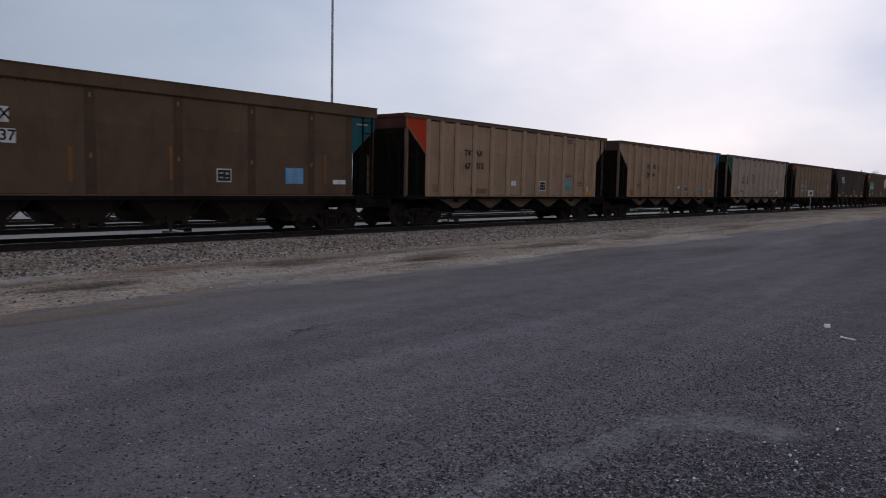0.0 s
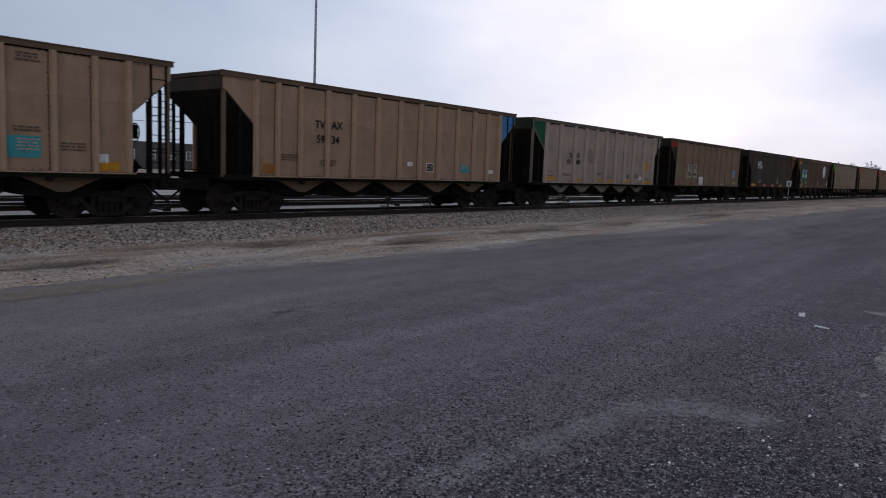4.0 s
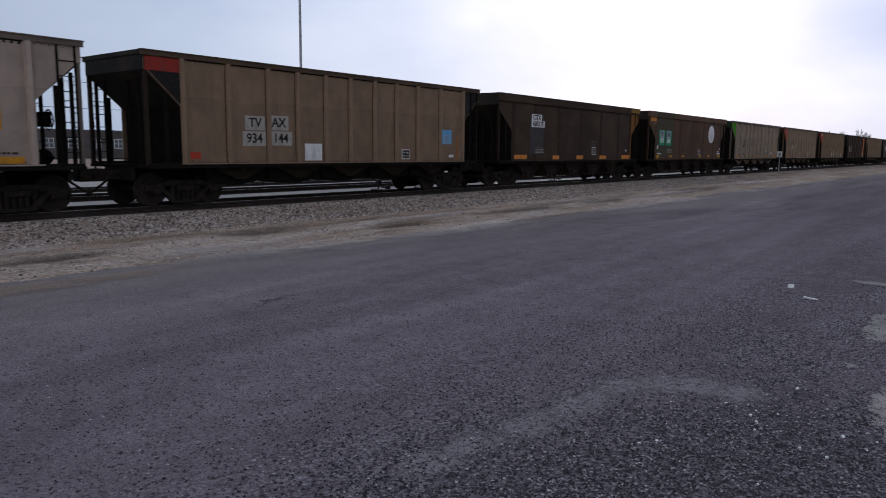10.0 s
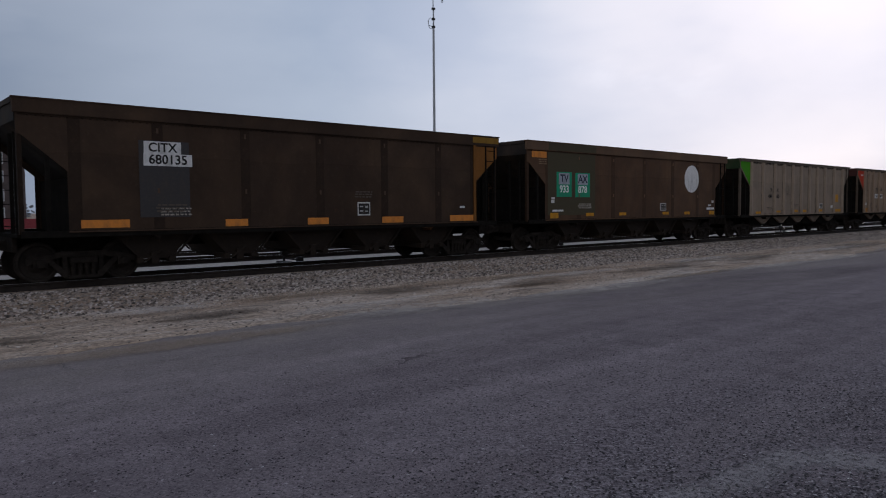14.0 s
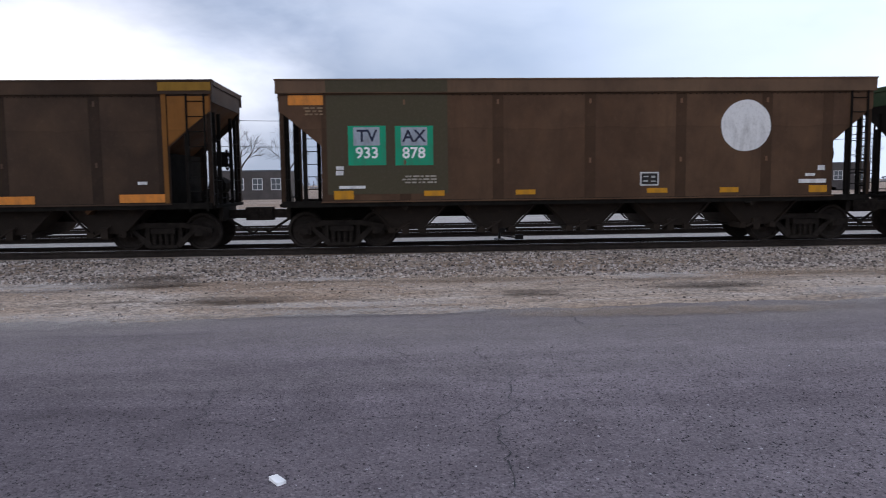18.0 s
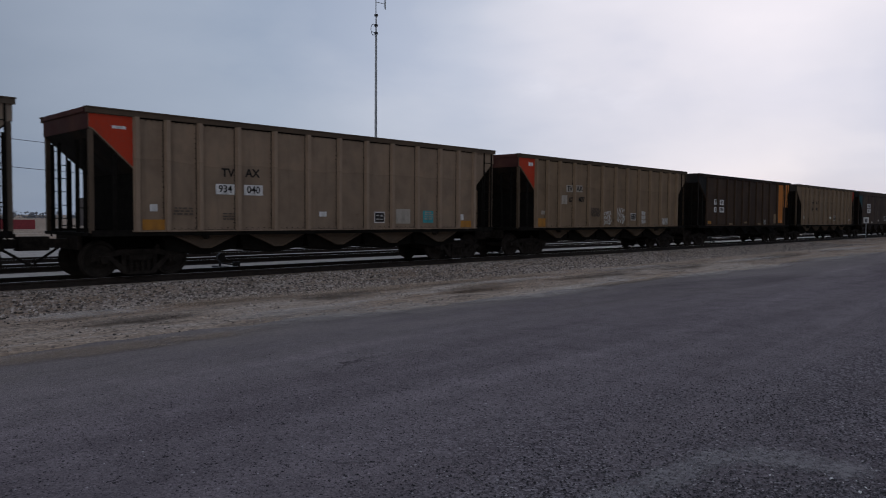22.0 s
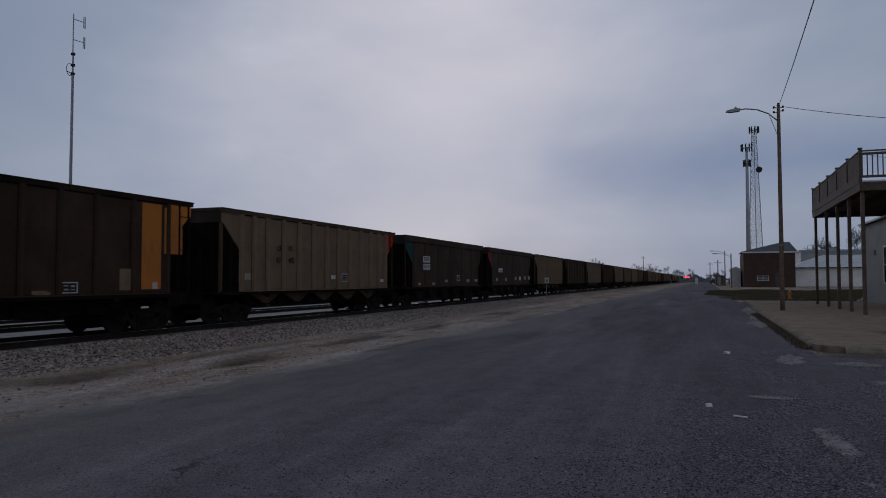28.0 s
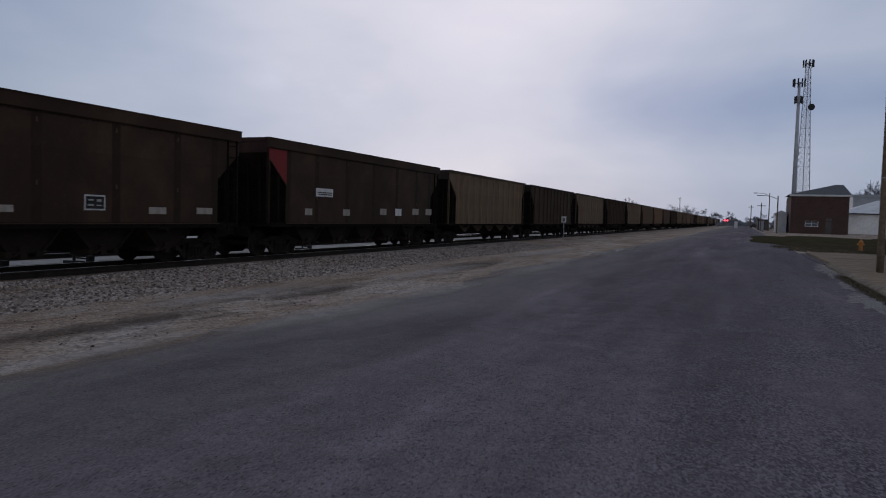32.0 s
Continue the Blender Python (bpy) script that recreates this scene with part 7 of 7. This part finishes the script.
words(c[6], -4.18, 2.35, '878', 0.38, CLEAN)
logo_box(c[6], 1.71, 1.66, 0.47, 0.34)
plate(c[6], -5.91, 1.35, 0.48, 0.21, YELLOW, proud=1)
plate(c[6], -3.69, 1.37, 0.5, 0.13, YELLOW, proud=1)
plate(c[6], -1.42, 1.37, 0.49, 0.12, YELLOW, proud=1)
plate(c[6], 1.91, 1.37, 0.52, 0.12, YELLOW, proud=1)
plate(c[6], 3.76, 1.36, 0.48, 0.13, YELLOW, proud=1)
plate(c[6], 6.07, 1.36, 0.47, 0.18, YELLOW, proud=1)
plate(c[6], -5.99, 2.01, 0.18, 0.08, WHITE, proud=1)
plate(c[6], -6.0, 1.89, 0.18, 0.11, WHITE, proud=1)
plate(c[6], -5.7, 1.54, 0.64, 0.07, WHITE, proud=1)
plate(c[6], 5.92, 1.56, 0.71, 0.1, WHITE, proud=1)
plate(c[6], 5.85, 1.72, 0.25, 0.07, WHITE, proud=1)
plate(c[6], 6.14, 1.89, 0.18, 0.12, WHITE, proud=1)
plate(c[6], -6.78, 3.76, 0.84, 0.46, ORANGED, proud=1)
small_print(c[6], -6.6, 3.46, 0.46, 3, RUSTL)
small_print(c[6], -4.06, 1.79, 0.86, 3, STENL)
disc(c[6], 4.16, 2.96, 0.64, WHITE)
plate(c[6], -4.82, 2.6, 2.95, 2.47, OLIVE, proud=0)
plate(c[6], -4.82, 3.98, 2.95, 0.3, OLIVE, proud=10)
words(c[7], -3.92, 2.52, 'TI', 0.27, BLACK)
words(c[7], -3.19, 2.52, 'LX', 0.28, BLACK)
words(c[7], -4.05, 2.19, '420', 0.28, BLACK)
words(c[7], -3.11, 2.19, '605', 0.28, BLACK)
plate(c[7], -5.42, 1.31, 0.61, 0.12, YELLOW, proud=1)
plate(c[7], -2.96, 1.35, 0.49, 0.11, YELLOW, proud=1)
plate(c[7], -0.62, 1.37, 0.44, 0.13, YELLOW, proud=1)
plate(c[7], 0.55, 1.36, 0.48, 0.14, YELLOW, proud=1)
plate(c[7], 2.91, 1.37, 0.47, 0.13, YELLOW, proud=1)
plate(c[7], 5.62, 1.36, 0.93, 0.16, YELLOW, proud=1)
plate(c[7], 5.42, 2.13, 0.44, 0.47, YELLOW, proud=1)
logo_box(c[7], 2.94, 1.66, 0.45, 0.29)
plate(c[7], 4.61, 1.6, 0.29, 0.19, WHITE, proud=1)
small_print(c[7], -4.16, 1.58, 0.68, 2, STEN)
small_print(c[7], -0.66, 1.73, 0.64, 2, STEN)
small_print(c[7], -1.83, 2.29, 0.62, 1, STEN)
ring(c[7], -1.82, 2.58, 0.24)
words(c[8], -3.83, 2.74, 'TV', 0.32, BLACK)
words(c[8], -3.07, 2.76, 'AX', 0.32, BLACK)
plate(c[8], -3.91, 2.3, 0.56, 0.28, WHITE, proud=1)
words(c[8], -3.91, 2.3, '934', 0.27, BLACK)
plate(c[8], -3.04, 2.3, 0.6, 0.29, WHITE, proud=1)
words(c[8], -3.04, 2.3, '040', 0.28, BLACK)
logo_box(c[8], 1.65, 1.56, 0.45, 0.37)
plate(c[8], -0.64, 1.65, 0.27, 0.15, WHITE, proud=1)
plate(c[8], 3.9, 1.59, 0.51, 0.42, TEALM, proud=1)
plate(c[8], -5.9, 1.77, 0.19, 0.18, WHITE, proud=1)
plate(c[8], -5.88, 1.32, 0.63, 0.31, RUSTO, proud=1)
plate(c[8], 5.82, 1.3, 0.7, 0.31, RUSTO, proud=1)
plate(c[8], 2.7, 1.6, 0.66, 0.49, STENL, proud=1)
small_print(c[8], -5.13, 1.77, 0.55, 3, STEN)
small_print(c[8], -3.78, 1.64, 0.48, 3, STEN)
plate(c[8], -6.74, 3.71, 0.33, 0.07, WHITE, proud=1)
plate(c[8], 5.6, 1.58, 0.28, 0.22, WHITE, proud=1)
words(c[9], -3.84, 2.85, 'TV', 0.31, BLACK)
words(c[9], -3.07, 2.88, 'AX', 0.32, BLACK)
words(c[9], -3.74, 2.36, '67', 0.31, BLACK)
words(c[9], -2.9, 2.39, '407', 0.32, BLACK)
logo_box(c[9], 1.75, 1.66, 0.5, 0.35)
plate(c[9], -4.25, 2.37, 0.44, 0.38, STENL, proud=1)
scribble(c[9], -0.75, 1.60, 0.75, 0.62, GRAF, 3)
scribble(c[9], 0.50, 1.70, 0.70, 0.75, GRAF, 4)
scribble(c[9], 2.75, 1.62, 0.36, 0.62, GRAF, 5)
scribble(c[9], 5.05, 1.42, 0.60, 0.34, GRAF, 6)
scribble(c[9], -1.75, 1.85, 0.70, 0.40, SLATE, 7)
plate(c[9], -3.84, 2.86, 0.5, 0.3, STENL, proud=0)
plate(c[9], -3.07, 2.88, 0.5, 0.3, STENL, proud=0)
plate(c[9], -5.84, 1.38, 0.58, 0.35, RUSTO, proud=1)
plate(c[9], -6.68, 3.76, 0.29, 0.14, WHITE, proud=1)
plate(c[9], -5.79, 1.8, 0.23, 0.16, STENL, proud=1)
logo_box(c[10], 2.65, 1.39, 0.55, 0.3)
plate(c[10], 1.73, 1.27, 0.43, 0.1, RUSTL, proud=1)
plate(c[10], 4.68, 1.61, 0.57, 0.63, RUSTL, proud=1)
plate(c[10], 5.83, 1.42, 0.22, 0.21, WHITE, proud=1)
plate(c[10], 5.66, 2.63, 0.82, 2.63, (0.48, 0.165, 0.03), proud=1)
plate(c[10], 6.62, 3.14, 0.83, 1.45, (0.48, 0.165, 0.03), proud=1)
plate(c[10], -5.06, 2.57, 0.51, 0.3, WHITE, proud=1)
words(c[10], -5.06, 2.57, 'TV', 0.3, BLACK)
plate(c[10], -4.25, 2.56, 0.56, 0.31, WHITE, proud=1)
words(c[10], -4.25, 2.56, 'AX', 0.3, BLACK)
plate(c[10], -5.04, 2.12, 0.51, 0.3, WHITE, proud=1)
words(c[10], -5.04, 2.12, '61', 0.28, BLACK)
plate(c[10], -4.22, 2.12, 0.63, 0.31, WHITE, proud=1)
words(c[10], -4.22, 2.12, '091', 0.3, BLACK)
plate(c[10], -5.94, 1.37, 0.52, 0.18, RUSTO, proud=1)
plate(c[10], -6.22, 1.38, 0.17, 0.14, WHITE, proud=1)
plate(c[10], -2.81, 1.27, 0.48, 0.11, RUSTL, proud=1)
plate(c[10], -0.48, 1.36, 0.42, 0.11, RUSTL, proud=1)
plate(c[10], 1.83, 1.23, 0.44, 0.12, RUSTL, proud=1)
words(c[11], -3.8, 2.83, 'CE', 0.27, BLACK)
words(c[11], -2.97, 2.86, 'FX', 0.27, BLACK)
words(c[11], -3.85, 2.36, '67', 0.31, BLACK)
words(c[11], -2.90, 2.38, '482', 0.31, BLACK)
logo_box(c[11], 1.74, 1.7, 0.56, 0.37)
plate(c[11], 0.65, 1.72, 0.37, 0.16, WHITE, proud=1)
plate(c[11], 5.88, 1.56, 0.35, 0.14, WHITE, proud=1)
plate(c[11], -5.89, 1.72, 0.35, 0.25, STENL, proud=1)
plate(c[12], -4.17, 2.84, 1.13, 0.38, WHITE, proud=1)
words(c[12], -4.17, 2.84, 'TVAX', 0.38, BLACK)
plate(c[12], -4.14, 2.39, 1.12, 0.35, WHITE, proud=1)
words(c[12], -4.14, 2.39, '62110', 0.34, BLACK)
logo_box(c[12], 1.83, 1.71, 0.64, 0.39)
plate(c[12], -5.32, 1.35, 0.38, 0.15, STENL, proud=1)
plate(c[12], -2.97, 1.35, 0.43, 0.16, STENL, proud=1)
plate(c[12], -0.63, 1.52, 0.5, 0.16, STENL, proud=1)
plate(c[12], 3.94, 1.54, 0.64, 0.19, STENL, proud=1)
plate(c[12], 5.84, 1.56, 0.69, 0.19, STENL, proud=1)
plate(c[13], -3.87, 2.38, 1.23, 0.32, WHITE, proud=1)
small_print(c[13], -3.87, 2.38, 1.03, 2, BLACK)
plate(c[13], -4.97, 1.62, 0.49, 0.25, STENL, proud=1)
plate(c[13], -2.17, 1.63, 0.55, 0.26, STENL, proud=1)
plate(c[13], 1.12, 1.71, 0.62, 0.28, STENL, proud=1)
plate(c[13], 4.6, 1.76, 0.72, 0.3, STENL, proud=1)
plate(c[13], 6.21, 1.77, 0.76, 0.31, STENL, proud=1)
plate(c[13], 2.67, 1.71, 0.66, 0.33, WHITE, proud=1)


stones("ballast_stones", 52000, -18.2, -13.6, -14, 60, 0.026, M_STONE, "loose angular limestone ballast along the track", 1.5)
stones("loose_gravel", 7000, -13.8, -9.3, -10, 45, 0.014, M_STONE, "scattered small gravel beside the street", 1.0)


# ---------------------------------------------------------------- what moves
def motions():
    """The whole train runs steadily towards -y; near wheels roll with it."""
    TRAVEL = [(0, 0.00), (2, 11.75), (4, 23.36), (7, 40.90), (10, 58.22), (13, 75.74), (17, 98.65), (20, 116.18), (24, 139.61), (28, 162.97), (30, 174.45), (32, 186.03)]
    for car, y0 in CARS:
        walk(car, [(t, pose(TRACK_X, y0 - s, 0)) for t, s in TRAVEL])
    steps = [k / 10 for k in range(321)]
    go = np.interp(steps, [t for t, s in TRAVEL], [s for t, s in TRAVEL])
    for w, y in WHEELS:
        walk(w, [(t, pose(0, y, 0.457, math.degrees(s / 0.457) % 360)) for t, s in zip(steps, go)])


motions()
